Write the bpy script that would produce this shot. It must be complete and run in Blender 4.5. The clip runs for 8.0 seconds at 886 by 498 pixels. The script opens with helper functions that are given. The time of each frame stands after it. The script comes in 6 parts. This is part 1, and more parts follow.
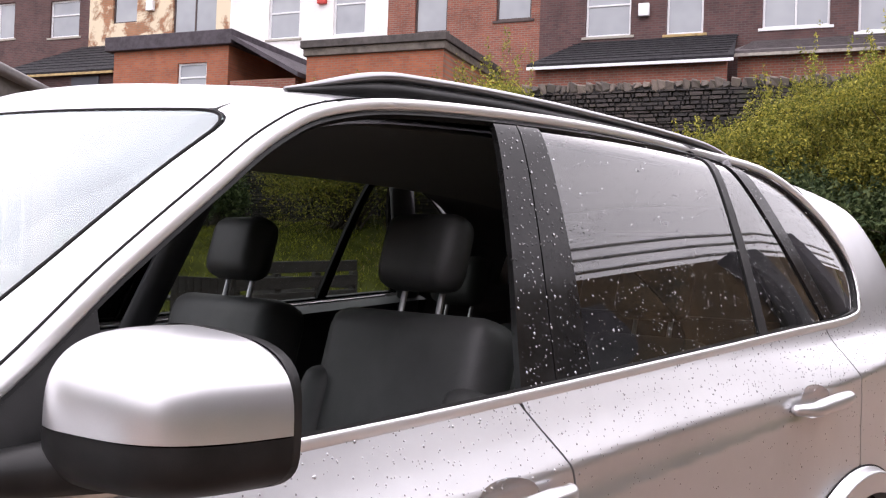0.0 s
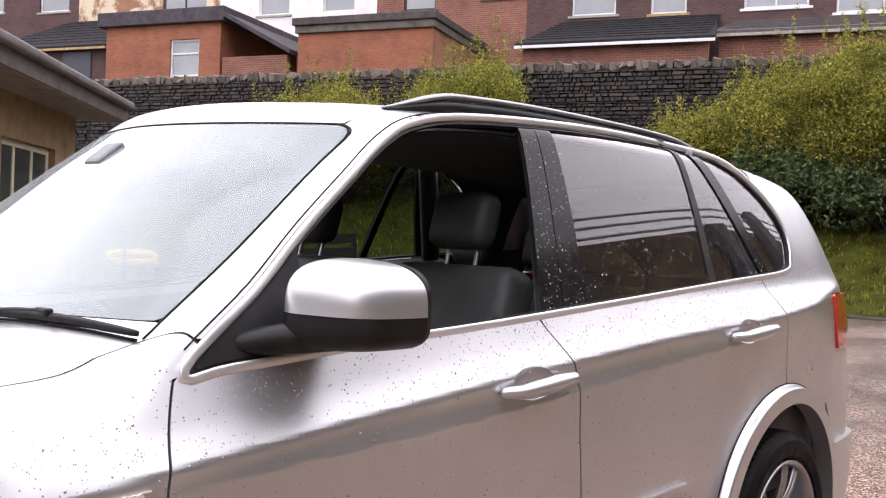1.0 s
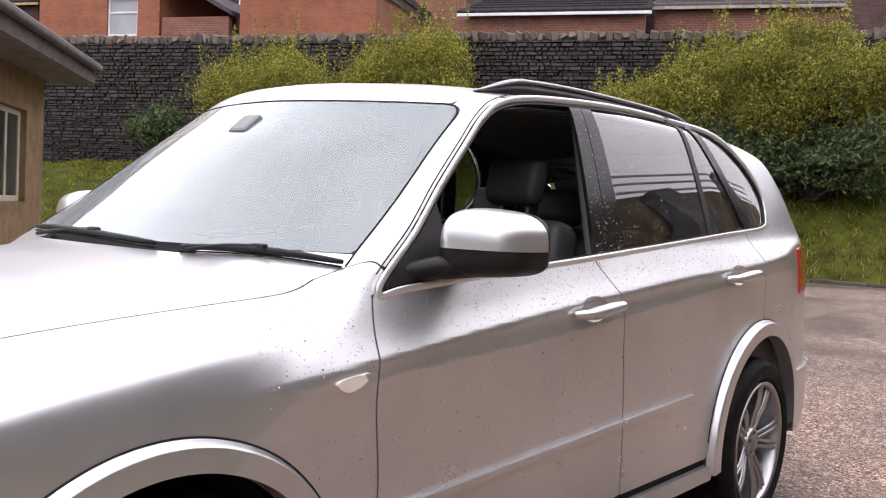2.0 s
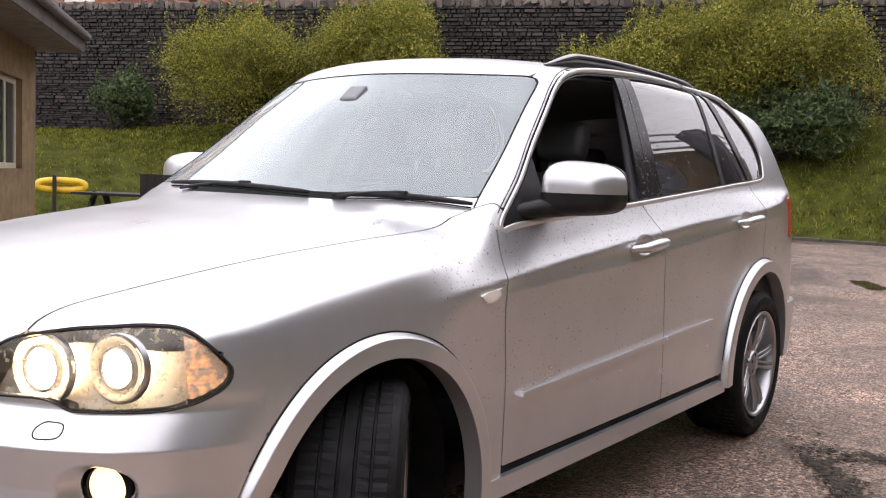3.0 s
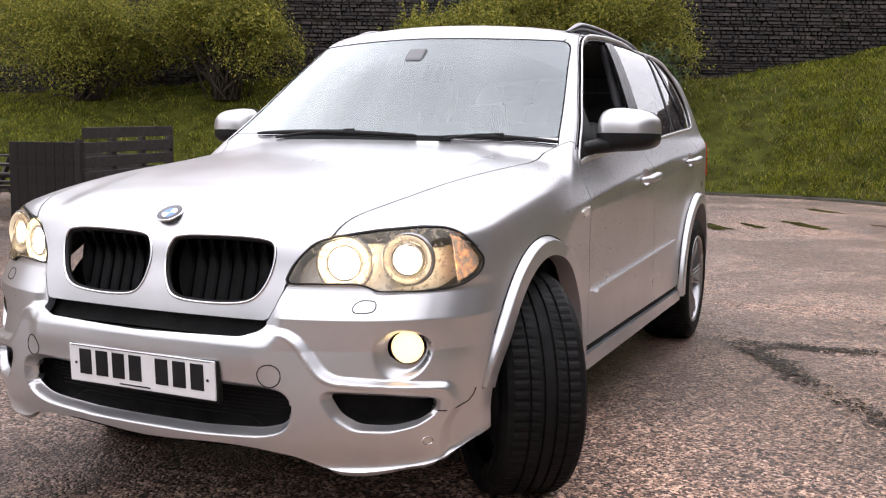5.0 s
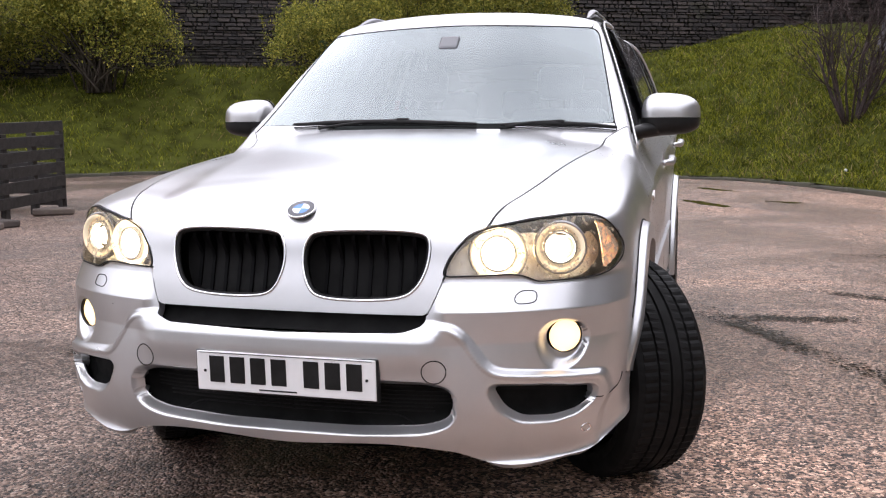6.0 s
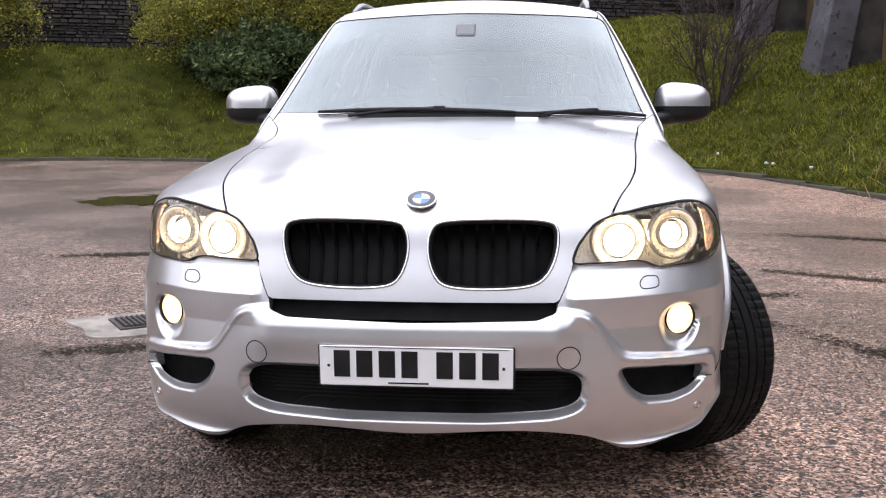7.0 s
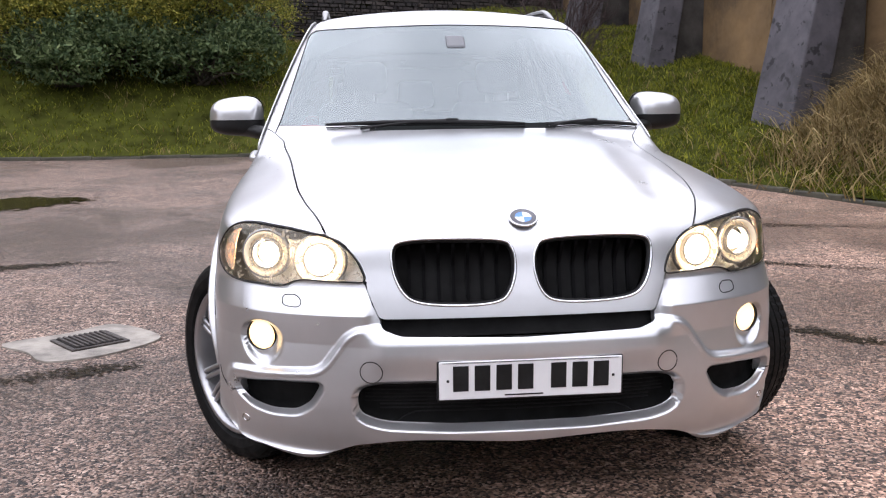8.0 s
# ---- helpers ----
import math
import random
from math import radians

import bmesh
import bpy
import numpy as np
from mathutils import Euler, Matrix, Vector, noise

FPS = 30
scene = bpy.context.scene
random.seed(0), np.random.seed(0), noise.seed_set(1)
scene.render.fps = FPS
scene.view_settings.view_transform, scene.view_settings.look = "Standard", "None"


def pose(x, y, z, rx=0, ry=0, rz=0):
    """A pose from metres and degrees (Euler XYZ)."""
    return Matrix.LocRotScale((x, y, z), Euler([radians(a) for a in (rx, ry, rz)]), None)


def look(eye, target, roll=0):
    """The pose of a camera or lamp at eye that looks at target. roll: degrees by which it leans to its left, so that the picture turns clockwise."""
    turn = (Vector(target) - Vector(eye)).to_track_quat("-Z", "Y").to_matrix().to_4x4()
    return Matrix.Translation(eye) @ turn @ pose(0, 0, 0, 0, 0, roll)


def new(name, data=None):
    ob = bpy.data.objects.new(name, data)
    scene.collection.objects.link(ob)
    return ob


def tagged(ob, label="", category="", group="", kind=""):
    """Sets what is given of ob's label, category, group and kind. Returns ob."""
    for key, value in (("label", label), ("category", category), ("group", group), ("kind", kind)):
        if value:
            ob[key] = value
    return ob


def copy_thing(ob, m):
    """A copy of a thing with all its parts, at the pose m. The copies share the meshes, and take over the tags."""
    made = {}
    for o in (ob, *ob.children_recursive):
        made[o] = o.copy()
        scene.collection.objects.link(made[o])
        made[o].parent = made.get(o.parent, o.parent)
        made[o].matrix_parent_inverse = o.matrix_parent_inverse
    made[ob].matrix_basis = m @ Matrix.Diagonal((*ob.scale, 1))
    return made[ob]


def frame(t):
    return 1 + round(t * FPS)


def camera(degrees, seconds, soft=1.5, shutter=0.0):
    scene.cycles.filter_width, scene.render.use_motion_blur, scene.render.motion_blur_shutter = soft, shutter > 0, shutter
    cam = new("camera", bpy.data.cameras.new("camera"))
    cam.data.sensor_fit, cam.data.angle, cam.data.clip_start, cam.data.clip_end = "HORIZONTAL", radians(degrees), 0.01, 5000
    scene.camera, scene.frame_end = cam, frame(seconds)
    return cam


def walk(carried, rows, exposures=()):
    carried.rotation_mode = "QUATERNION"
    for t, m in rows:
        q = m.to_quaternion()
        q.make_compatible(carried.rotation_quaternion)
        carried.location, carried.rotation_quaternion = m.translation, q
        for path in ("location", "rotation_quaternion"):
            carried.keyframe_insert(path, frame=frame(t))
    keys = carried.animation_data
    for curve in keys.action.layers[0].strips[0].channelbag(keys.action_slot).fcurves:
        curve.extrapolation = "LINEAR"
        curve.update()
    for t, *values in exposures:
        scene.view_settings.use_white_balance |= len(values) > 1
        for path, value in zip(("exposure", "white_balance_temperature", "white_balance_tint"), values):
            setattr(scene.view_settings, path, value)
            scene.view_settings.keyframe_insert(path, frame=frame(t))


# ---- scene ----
cam = camera(51.2, 8.0, 1.2)
METRES, EYE, TILT, LEAN, TURN = 8.287, 1.5, 0.0, 0.0, 0.0
PATH = [
    (0, (1.856, -1.05, 1.396), (0.436, 0.359, 1.429), 2.1),
    (0.5, (2.072, -1.367, 1.361), (0.677, 0.066, 1.374), 1.6),
    (1, (2.287, -1.696, 1.359), (0.893, -0.262, 1.339), 2.2),
    (1.5, (2.332, -2.096, 1.328), (1.006, -0.6, 1.279), 2.4),
    (2.8, (2.383, -3.025, 1.276), (1.173, -1.439, 1.128), 2.5),
    (3, (2.356, -3.199, 1.253), (1.172, -1.594, 1.095), 2.1),
    (3.5, (2.262, -3.504, 1.227), (1.146, -1.856, 1.035), 1.8),
    (4, (2.223, -3.856, 1.208), (1.174, -2.169, 0.986), 1.4),
    (4.2, (2.196, -4.005, 1.214), (1.179, -2.299, 0.979), 1.5),
    (5.3, (1.629, -4.426, 1.125), (0.893, -2.579, 0.907), 0.5),
    (5.5, (1.459, -4.5, 1.14), (0.786, -2.631, 0.913), 0.2),
    (6, (1.103, -4.583, 1.136), (0.558, -2.673, 0.896), -0.3),
    (6.5, (0.726, -4.65, 1.148), (0.334, -2.707, 0.881), -0.4),
    (7, (0.376, -4.743, 1.154), (0.148, -2.775, 0.879), -0.2),
    (7.5, (-0.042, -4.799, 1.185), (-0.068, -2.819, 0.903), -0.0),
    (8, (-0.430, -4.846, 1.258), (-0.261, -2.876, 0.954), -0.76),
]
EXPOSURES = [(0, .0, 6500, 24), (1.5, -.20, 6500, 22), (4, -.43, 6500, 20), (6.5, -.46, 6200, 19), (8, -.45, 6120, 19)]
walk(cam, [(t, look(eye, target, roll)) for t, eye, target, roll in PATH], EXPOSURES)

# ---- light: a bright overcast sky ----
SUN_EL, SUN_AZ = 58.0, 150.0
world = bpy.data.worlds.new("world")
scene.world = world
world.use_nodes = True
wn, wl = world.node_tree.nodes, world.node_tree.links
sky = wn.new("ShaderNodeTexSky")
sky.sky_type, sky.sun_disc = "NISHITA", False
sky.sun_elevation, sky.sun_rotation = radians(SUN_EL), radians(SUN_AZ)
# cloud cover: soft grey-white, a little brighter overhead, over the sky's own light
spot, clouds, tone, up, mixer, cover = (wn.new("ShaderNode" + k) for k in ("TexCoord", "TexNoise", "ValToRGB", "SeparateXYZ", "Mix", "Mix"))
clouds.inputs["Scale"].default_value, clouds.inputs["Detail"].default_value, clouds.inputs["Roughness"].default_value = 2.2, 5., .55
wl.new(spot.outputs["Generated"], clouds.inputs["Vector"])
wl.new(clouds.outputs["Fac"], tone.inputs[0])
tone.color_ramp.elements[0].position, tone.color_ramp.elements[0].color = .32, (11.5, 11.9, 12.3, 1)
tone.color_ramp.elements[1].position, tone.color_ramp.elements[1].color = .68, (22., 22., 22., 1)
wl.new(spot.outputs["Generated"], up.inputs[0])
mixer.data_type = cover.data_type = "RGBA"
mixer.blend_type = "MULTIPLY"
mixer.inputs[0].default_value = 1.
rise = wn.new("ShaderNodeValToRGB")
rise.color_ramp.elements[0].position, rise.color_ramp.elements[0].color = .0, (.62, .62, .62, 1)
rise.color_ramp.elements[1].position, rise.color_ramp.elements[1].color = .75, (1.36, 1.36, 1.36, 1)
wl.new(up.outputs[2], rise.inputs[0])
wl.new(tone.outputs[0], mixer.inputs[6])
wl.new(rise.outputs[0], mixer.inputs[7])
cover.inputs[0].default_value = .9
wl.new(sky.outputs[0], cover.inputs[6])
wl.new(mixer.outputs[2], cover.inputs[7])
wl.new(cover.outputs[2], wn["Background"].inputs[0])
wn["Background"].inputs[1].default_value = 0.15
sun = new("sun", bpy.data.lights.new("sun", "SUN"))
sun.data.energy, sun.data.angle, sun.data.color = .6, radians(60), (1, .98, .95)
sun.matrix_world = look((-6, -14, 26), (0, 0, 0))

# ---- materials ----
def mat(name, colour, rough=.5, metal=0., coat=0., spec=.5):
    m = bpy.data.materials.new(name)
    m.use_nodes = True
    b = m.node_tree.nodes["Principled BSDF"]
    b.inputs["Base Color"].default_value = (*colour, 1)
    b.inputs["Roughness"].default_value, b.inputs["Metallic"].default_value = rough, metal
    b.inputs["Coat Weight"].default_value, b.inputs["Coat Roughness"].default_value = coat, .04
    b.inputs["Specular IOR Level"].default_value = spec
    return m


def node(m, kind, **inputs):
    n = m.node_tree.nodes.new("ShaderNode" + kind)
    for k, v in inputs.items():
        n.inputs[k.replace("_", " ")].default_value = v
    return n


def link(m, a, b):
    m.node_tree.links.new(a, b)


def where(m, scale=(1, 1, 1)):
    c, p = node(m, "TexCoord"), node(m, "Mapping")
    p.inputs["Scale"].default_value = scale
    link(m, c.outputs["Object"], p.inputs[0])
    return p.outputs[0]


def grain(m, scale, detail=6., rough=.6, stretch=(1, 1, 1), distort=0.):
    n = node(m, "TexNoise", Scale=scale, Detail=detail, Roughness=rough, Distortion=distort)
    link(m, where(m, stretch), n.inputs["Vector"])
    return n.outputs["Fac"]


def ramp(m, source, stops):
    r = node(m, "ValToRGB")
    e = r.color_ramp.elements
    while len(e) < len(stops):
        e.new(.5)
    for k, (p, c) in zip(e, stops):
        k.position, k.color = p, (*((c,)*3 if isinstance(c, (int, float)) else c), 1)
    link(m, source, r.inputs[0])
    return r.outputs[0]


def blend(m, fac, a, b, kind="MIX"):
    n = m.node_tree.nodes.new("ShaderNodeMix")
    n.data_type, n.blend_type = "RGBA", kind
    for s, v in ((0, fac), (6, a), (7, b)):
        if isinstance(v, bpy.types.NodeSocket):
            link(m, v, n.inputs[s])
        else:
            n.inputs[s].default_value = v if s == 0 else (*v, 1)
    return n.outputs[2]


def maths(m, op, a, b=0.):
    n = m.node_tree.nodes.new("ShaderNodeMath")
    n.operation = op
    for s, v in ((0, a), (1, b)):
        if isinstance(v, bpy.types.NodeSocket):
            link(m, v, n.inputs[s])
        else:
            n.inputs[s].default_value = v
    return n.outputs[0]


def finish(m, colour=None, rough=None, height=None, strength=.3, distance=.01):
    b = m.node_tree.nodes["Principled BSDF"]
    if colour is not None:
        link(m, colour, b.inputs["Base Color"])
    if rough is not None:
        link(m, rough, b.inputs["Roughness"])
    if height is not None:
        n = node(m, "Bump", Strength=strength, Distance=distance)
        link(m, height, n.inputs["Height"])
        link(m, n.outputs[0], b.inputs["Normal"])
        if b.inputs["Coat Weight"].default_value:
            link(m, n.outputs[0], b.inputs["Coat Normal"])
    return m


def drops(m, scale, keep):
    """Rain drops: round bumps in a share of the cells."""
    v = node(m, "TexVoronoi", Scale=scale, Randomness=1.)
    link(m, where(m), v.inputs["Vector"])
    col = node(m, "SeparateColor")
    link(m, v.outputs["Color"], col.inputs[0])
    size = maths(m, "MULTIPLY", maths(m, "SUBTRACT", col.outputs[0], 1 - keep), .42 / keep)
    return maths(m, "POWER", maths(m, "MAXIMUM", maths(m, "SUBTRACT", size, v.outputs["Distance"]), 0.), .5)


def paint():
    m = mat("silver_paint", (.62, .622, .63), .30, .82, .16)
    b = m.node_tree.nodes["Principled BSDF"]
    flake = grain(m, 900., 2.)
    dirt = ramp(m, grain(m, 2.2, 7., .65), [(.35, 1.), (.75, .86)])
    c = blend(m, 1., blend(m, flake, (.615, .62, .63), (.69, .695, .705)), dirt, "MULTIPLY")
    h = drops(m, 125., .20)
    return finish(m, c, ramp(m, grain(m, 5., 6.), [(.3, .27), (.7, .34)]), h, .06, .002)


def black_plastic(name="black_plastic", v=.012, rough=.38, wet=False):
    m = mat(name, (v, v, v), rough, 0, 0, .18)
    c = ramp(m, grain(m, 14., 6.), [(.3, v*.7), (.7, v*1.7)])
    h = drops(m, 120., .35) if wet else grain(m, 600., 2.)
    return finish(m, c, ramp(m, grain(m, 9., 5.), [(.3, rough*.8), (.7, min(1, rough*1.25))]), h, .5 if wet else .08, .003)


def glass(name, tint, rough=.0, mist=.0, gain=1.9, sheen=(1, 1, 1), wet=.5, dirt=None):
    """A thin tinted pane: looks through, and mirrors as glass does."""
    m = bpy.data.materials.new(name)
    m.use_nodes = True
    t = m.node_tree
    t.nodes.remove(t.nodes["Principled BSDF"])
    clear, shine, mix, f = (t.nodes.new("ShaderNode" + k) for k in ("BsdfTransparent", "BsdfGlossy", "MixShader", "LayerWeight"))
    clear.inputs[0].default_value, shine.inputs["Roughness"].default_value = (*tint, 1), rough
    shine.inputs[0].default_value = (*sheen, 1)
    f.inputs[0].default_value = .5
    bump = t.nodes.new("ShaderNodeBump")
    bump.inputs["Strength"].default_value, bump.inputs["Distance"].default_value = wet, .003
    if wet:
        link(m, drops(m, 110., .30), bump.inputs["Height"])
        link(m, bump.outputs[0], shine.inputs["Normal"])
    two = maths(m, "MINIMUM", maths(m, "MULTIPLY", maths(m, "ADD", maths(m, "MULTIPLY", maths(m, "POWER", f.outputs[1], 5.), .957), .043), gain), 1.)
    link(m, two, mix.inputs[0])
    link(m, clear.outputs[0], mix.inputs[1])
    link(m, shine.outputs[0], mix.inputs[2])
    film, fog = t.nodes.new("ShaderNodeBsdfDiffuse"), t.nodes.new("ShaderNodeMixShader")
    film.inputs[0].default_value = (.76*sheen[0], .78*sheen[1], .78, 1)
    if dirt:
        film.inputs[0].default_value = (*dirt, 1)
        speck = ramp(m, grain(m, 75., 4., .6), [(.52, mist*.35), (.60, mist*2.2)])
        link(m, blend(m, 1., speck, ramp(m, grain(m, 9., 4.), [(.35, .3), (.65, 1.5)]), "MULTIPLY"), fog.inputs[0])
    else:
        link(m, ramp(m, grain(m, 3.5, 7., .65), [(.25, mist*.88), (.75, mist*1.12)]), fog.inputs[0])
    link(m, mix.outputs[0], fog.inputs[1])
    link(m, film.outputs[0], fog.inputs[2])
    link(m, fog.outputs[0], t.nodes["Material Output"].inputs[0])
    return m


def glow(name, colour, power):
    m = mat(name, colour, .3)
    b = m.node_tree.nodes["Principled BSDF"]
    b.inputs["Emission Color"].default_value, b.inputs["Emission Strength"].default_value = (*colour, 1), power
    return m


SILVER = paint()
CHROME = mat("bright_trim", (.72, .72, .73), .14, 1.)
SATIN = finish(mat("satin_alloy", (.42, .42, .43), .3, .9), height=grain(bpy.data.materials["satin_alloy"], 300., 3.), strength=.05)
BLACK = black_plastic()
GLOSS = black_plastic("gloss_black_wet", .010, .12, True)
MATT = black_plastic("matt_black", .006, .8)
GAP = mat("dark_gap", (.004, .004, .004), .9)
GLASS = glass("windscreen_glass", (.52, .58, .57), .05, .20, 2.6, (.90, .98, 1.0), .0)
TINT = glass("tinted_glass", (.34, .38, .35), .0, .004, 1.9)
CLEAR = glass("lamp_lens", (.92, .92, .90), .0, .22, 1.5, (1., .97, .90), .5, (.60, .50, .36))
TRIM = mat("satin_trim", (.82, .82, .82), .38, .75)
SLAT = mat("grille_black", (.0025, .0025, .003), .6, 0, 0, .07)


def asphalt():
    m = mat("wet_asphalt", (.06, .055, .05), .5, 0., 0., .5)
    stones = node(m, "TexVoronoi", Scale=96.)
    link(m, where(m), stones.inputs["Vector"])
    col = node(m, "SeparateColor")
    link(m, stones.outputs["Color"], col.inputs[0])
    chips = ramp(m, col.outputs[0], [(0., (.005, .004, .0035)), (.30, (.050, .034, .027)), (.58, (.22, .148, .112)), (.84, (.39, .28, .22)), (1., (.56, .46, .38))])
    wet = ramp(m, grain(m, .33, 8., .62, distort=.4), [(.44, 0.), (.58, 1.)])
    worn = ramp(m, grain(m, .9, 6.), [(.3, .82), (.7, 1.26)])
    clump = node(m, "TexVoronoi", Scale=21.)
    link(m, where(m), clump.inputs["Vector"])
    tint = node(m, "SeparateColor")
    link(m, clump.outputs["Color"], tint.inputs[0])
    c = blend(m, 1., chips, worn, "MULTIPLY")
    c = blend(m, 1., c, ramp(m, tint.outputs[0], [(0., .66), (.5, .98), (1., 1.28)]), "MULTIPLY")
    # pits where chippings are lost, a thumb's breadth across
    pits = node(m, "TexVoronoi", Scale=17.)
    link(m, where(m), pits.inputs["Vector"])
    lost = node(m, "SeparateColor")
    link(m, pits.outputs["Color"], lost.inputs[0])
    radius = maths(m, "MULTIPLY", lost.outputs[1], maths(m, "MULTIPLY", grain(m, .8, 5.), .62))
    hole = ramp(m, maths(m, "SUBTRACT", radius, maths(m, "ADD", pits.outputs["Distance"], maths(m, "MULTIPLY", grain(m, 60., 3.), .16))), [(.0, 0.), (.05, 1.)])
    c = blend(m, hole, c, (.010, .008, .006))
    c = blend(m, 1., c, ramp(m, wet, [(0., .58), (1., 1.)]), "MULTIPLY")
    # brighter and warmer towards +x: the sky's sheen there, put into the colour
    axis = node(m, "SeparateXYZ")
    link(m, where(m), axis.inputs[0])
    sheen_x = maths(m, "ADD", axis.outputs[0], maths(m, "MULTIPLY", grain(m, .5, 5.), 2.4))
    c = blend(m, 1., c, ramp(m, maths(m, "MULTIPLY", sheen_x, .2), [(.10, (.92, .88, .86)), (.55, (1.50, 1.34, 1.22))]), "MULTIPLY")
    moss = ramp(m, grain(m, .55, 7., .7, distort=.6), [(.60, 0.), (.74, .35)])
    c = blend(m, moss, c, (.05, .05, .022))
    rough = ramp(m, wet, [(0., .28), (.5, .48), (1., .68)])
    edge = maths(m, "SUBTRACT", 1., stones.outputs["Distance"])
    h = maths(m, "SUBTRACT", maths(m, "ADD", maths(m, "MULTIPLY", edge, .7), maths(m, "MULTIPLY", grain(m, 6., 5.), 1.2)), maths(m, "MULTIPLY", hole, .5))
    return finish(m, c, rough, h, .85, .012)


def leafy(name, dark, mid, light, scale=2.5):
    m = mat(name, mid, .6, 0., 0., .22)
    r = node(m, "NewGeometry").outputs["Random Per Island"]
    c = ramp(m, r, [(0., dark), (.45, mid), (.85, light), (1., tuple(min(1, v*1.35) for v in light))])
    c = blend(m, 1., c, ramp(m, grain(m, scale, 5.), [(.3, .65), (.7, 1.25)]), "MULTIPLY")
    b = m.node_tree.nodes["Principled BSDF"]
    t = m.node_tree
    thin, mix = t.nodes.new("ShaderNodeBsdfTranslucent"), t.nodes.new("ShaderNodeMixShader")
    mix.inputs[0].default_value = .35
    link(m, c, thin.inputs[0])
    link(m, b.outputs[0], mix.inputs[1])
    link(m, thin.outputs[0], mix.inputs[2])
    link(m, mix.outputs[0], t.nodes["Material Output"].inputs[0])
    return finish(m, c)


def stone(name, a, b, scale=3., rough=.85, wet=.0):
    m = mat(name, a, rough)
    r = node(m, "NewGeometry").outputs["Random Per Island"]
    o = node(m, "ObjectInfo").outputs["Random"]
    pick = maths(m, "FRACT", maths(m, "ADD", r, o))
    c = blend(m, pick, a, b)
    c = blend(m, 1., c, ramp(m, grain(m, scale, 8., .7), [(.25, .45), (.55, 1.), (.8, 1.5)]), "MULTIPLY")
    moss = ramp(m, grain(m, scale*.45, 6., .6), [(.58, 0.), (.72, .55)])
    c = blend(m, moss, c, (.045, .05, .022))
    return finish(m, c, ramp(m, grain(m, scale*2, 5.), [(.3, rough*.7), (.7, rough)]), grain(m, scale*9, 8., .7), .6, .02)


def bricks(name, a, b, mortar, patch=None):
    m = mat(name, a, .85)
    t = node(m, "TexBrick", Scale=1., Mortar_Size=.011, Brick_Width=.225, Row_Height=.075)
    for k, v in (("Color1", a), ("Color2", b), ("Mortar", mortar)):
        t.inputs[k].default_value = (*v, 1)
    spin = where(m)
    spin.node.inputs["Rotation"].default_value = (radians(-90), 0, 0)
    link(m, spin, t.inputs["Vector"])
    c = blend(m, 1., t.outputs["Color"], ramp(m, grain(m, 1.1, 7., .65), [(.25, .6), (.5, 1.), (.8, 1.3)]), "MULTIPLY")
    if patch:
        c = blend(m, ramp(m, grain(m, .7, 7., .65, distort=.3), [(.46, 0.), (.52, 1.)]), c, patch)
    return finish(m, c, None, t.outputs["Fac"], -.4, .01)


def plain(name, a, rough=.7, vary=.25, scale=2.5, bump=.2):
    m = mat(name, a, rough)
    c = blend(m, 1., a, ramp(m, grain(m, scale, 8., .65), [(.25, 1 - 1.6*vary), (.55, 1.), (.8, 1 + vary)]), "MULTIPLY")
    return finish(m, c, ramp(m, grain(m, scale*2.3, 5.), [(.3, rough*.75), (.7, min(1, rough*1.15))]), grain(m, scale*22, 6.), bump, .006)


ASPHALT = asphalt()
EARTH = plain("bank_turf", (.052, .058, .010), .98, .55, 2.2, .6)
EARTH.node_tree.nodes["Principled BSDF"].inputs["Specular IOR Level"].default_value = .04
GRASS = leafy("grass_blades", (.034, .048, .005), (.118, .136, .010), (.27, .265, .03), 1.1)
STRAW = leafy("dry_straw", (.12, .08, .03), (.26, .19, .08), (.40, .31, .15), 2.)
LEAF = leafy("willow_leaves", (.075, .090, .018), (.19, .205, .034), (.37, .33, .06), .9)
LEAF_DARK = leafy("dark_leaves", (.028, .050, .022), (.075, .115, .045), (.15, .19, .08), .9)
BARK = plain("bark", (.05, .038, .028), .9, .5, 12., .6)
RUBBLE = stone("dark_rubble_stone", (.016, .0135, .014), (.062, .049, .044), 2.6)
COPE = stone("weathered_coping_stone", (.055, .045, .040), (.19, .15, .125), 3.)
MORTAR = plain("old_mortar", (.010, .009, .009), .95, .5, 4.)
CONCRETE = plain("grey_concrete", (.088, .083, .095), .85, .45, 1.3, .3)
CONCRETE_B = CONCRETE.node_tree.nodes["Principled BSDF"]
stain = ramp(CONCRETE, grain(CONCRETE, 5.5, 5., .6), [(.58, 0.), (.63, .85)])
link(CONCRETE, blend(CONCRETE, stain, CONCRETE_B.inputs["Base Color"].links[0].from_socket, (.012, .012, .014)), CONCRETE_B.inputs["Base Color"])
OCHRE = plain("ochre_concrete", (.165, .105, .048), .9, .6, .8, .4)
KERB = plain("kerb_concrete", (.070, .066, .048), .9, .55, 3., .6)
PALE_CONCRETE = plain("broken_pale_concrete", (.34, .31, .27), .85, .45, 4., .6)
# dark tone standing in for shade behind the props and in mirrored wall panels
DARKENED_STONE = plain("darkened_stone", (.05, .045, .04), .8, .6, 1.6, .6)
BOARD = plain("dark_stained_board", (.020, .016, .015), .6, .5, 6., .4)
HARLING = plain("pebbledash", (.25, .17, .085), .95, .35, 4., 1.)
PVC = plain("white_plastic", (.72, .73, .74), .4, .08, 2., .02)
SLATE = plain("dark_slate", (.022, .021, .024), .9, .5, 5., .4)
SLATE.node_tree.nodes["Principled BSDF"].inputs["Specular IOR Level"].default_value = .2
FELT = plain("roofing_felt", (.055, .045, .055), .8, .4, 3.)
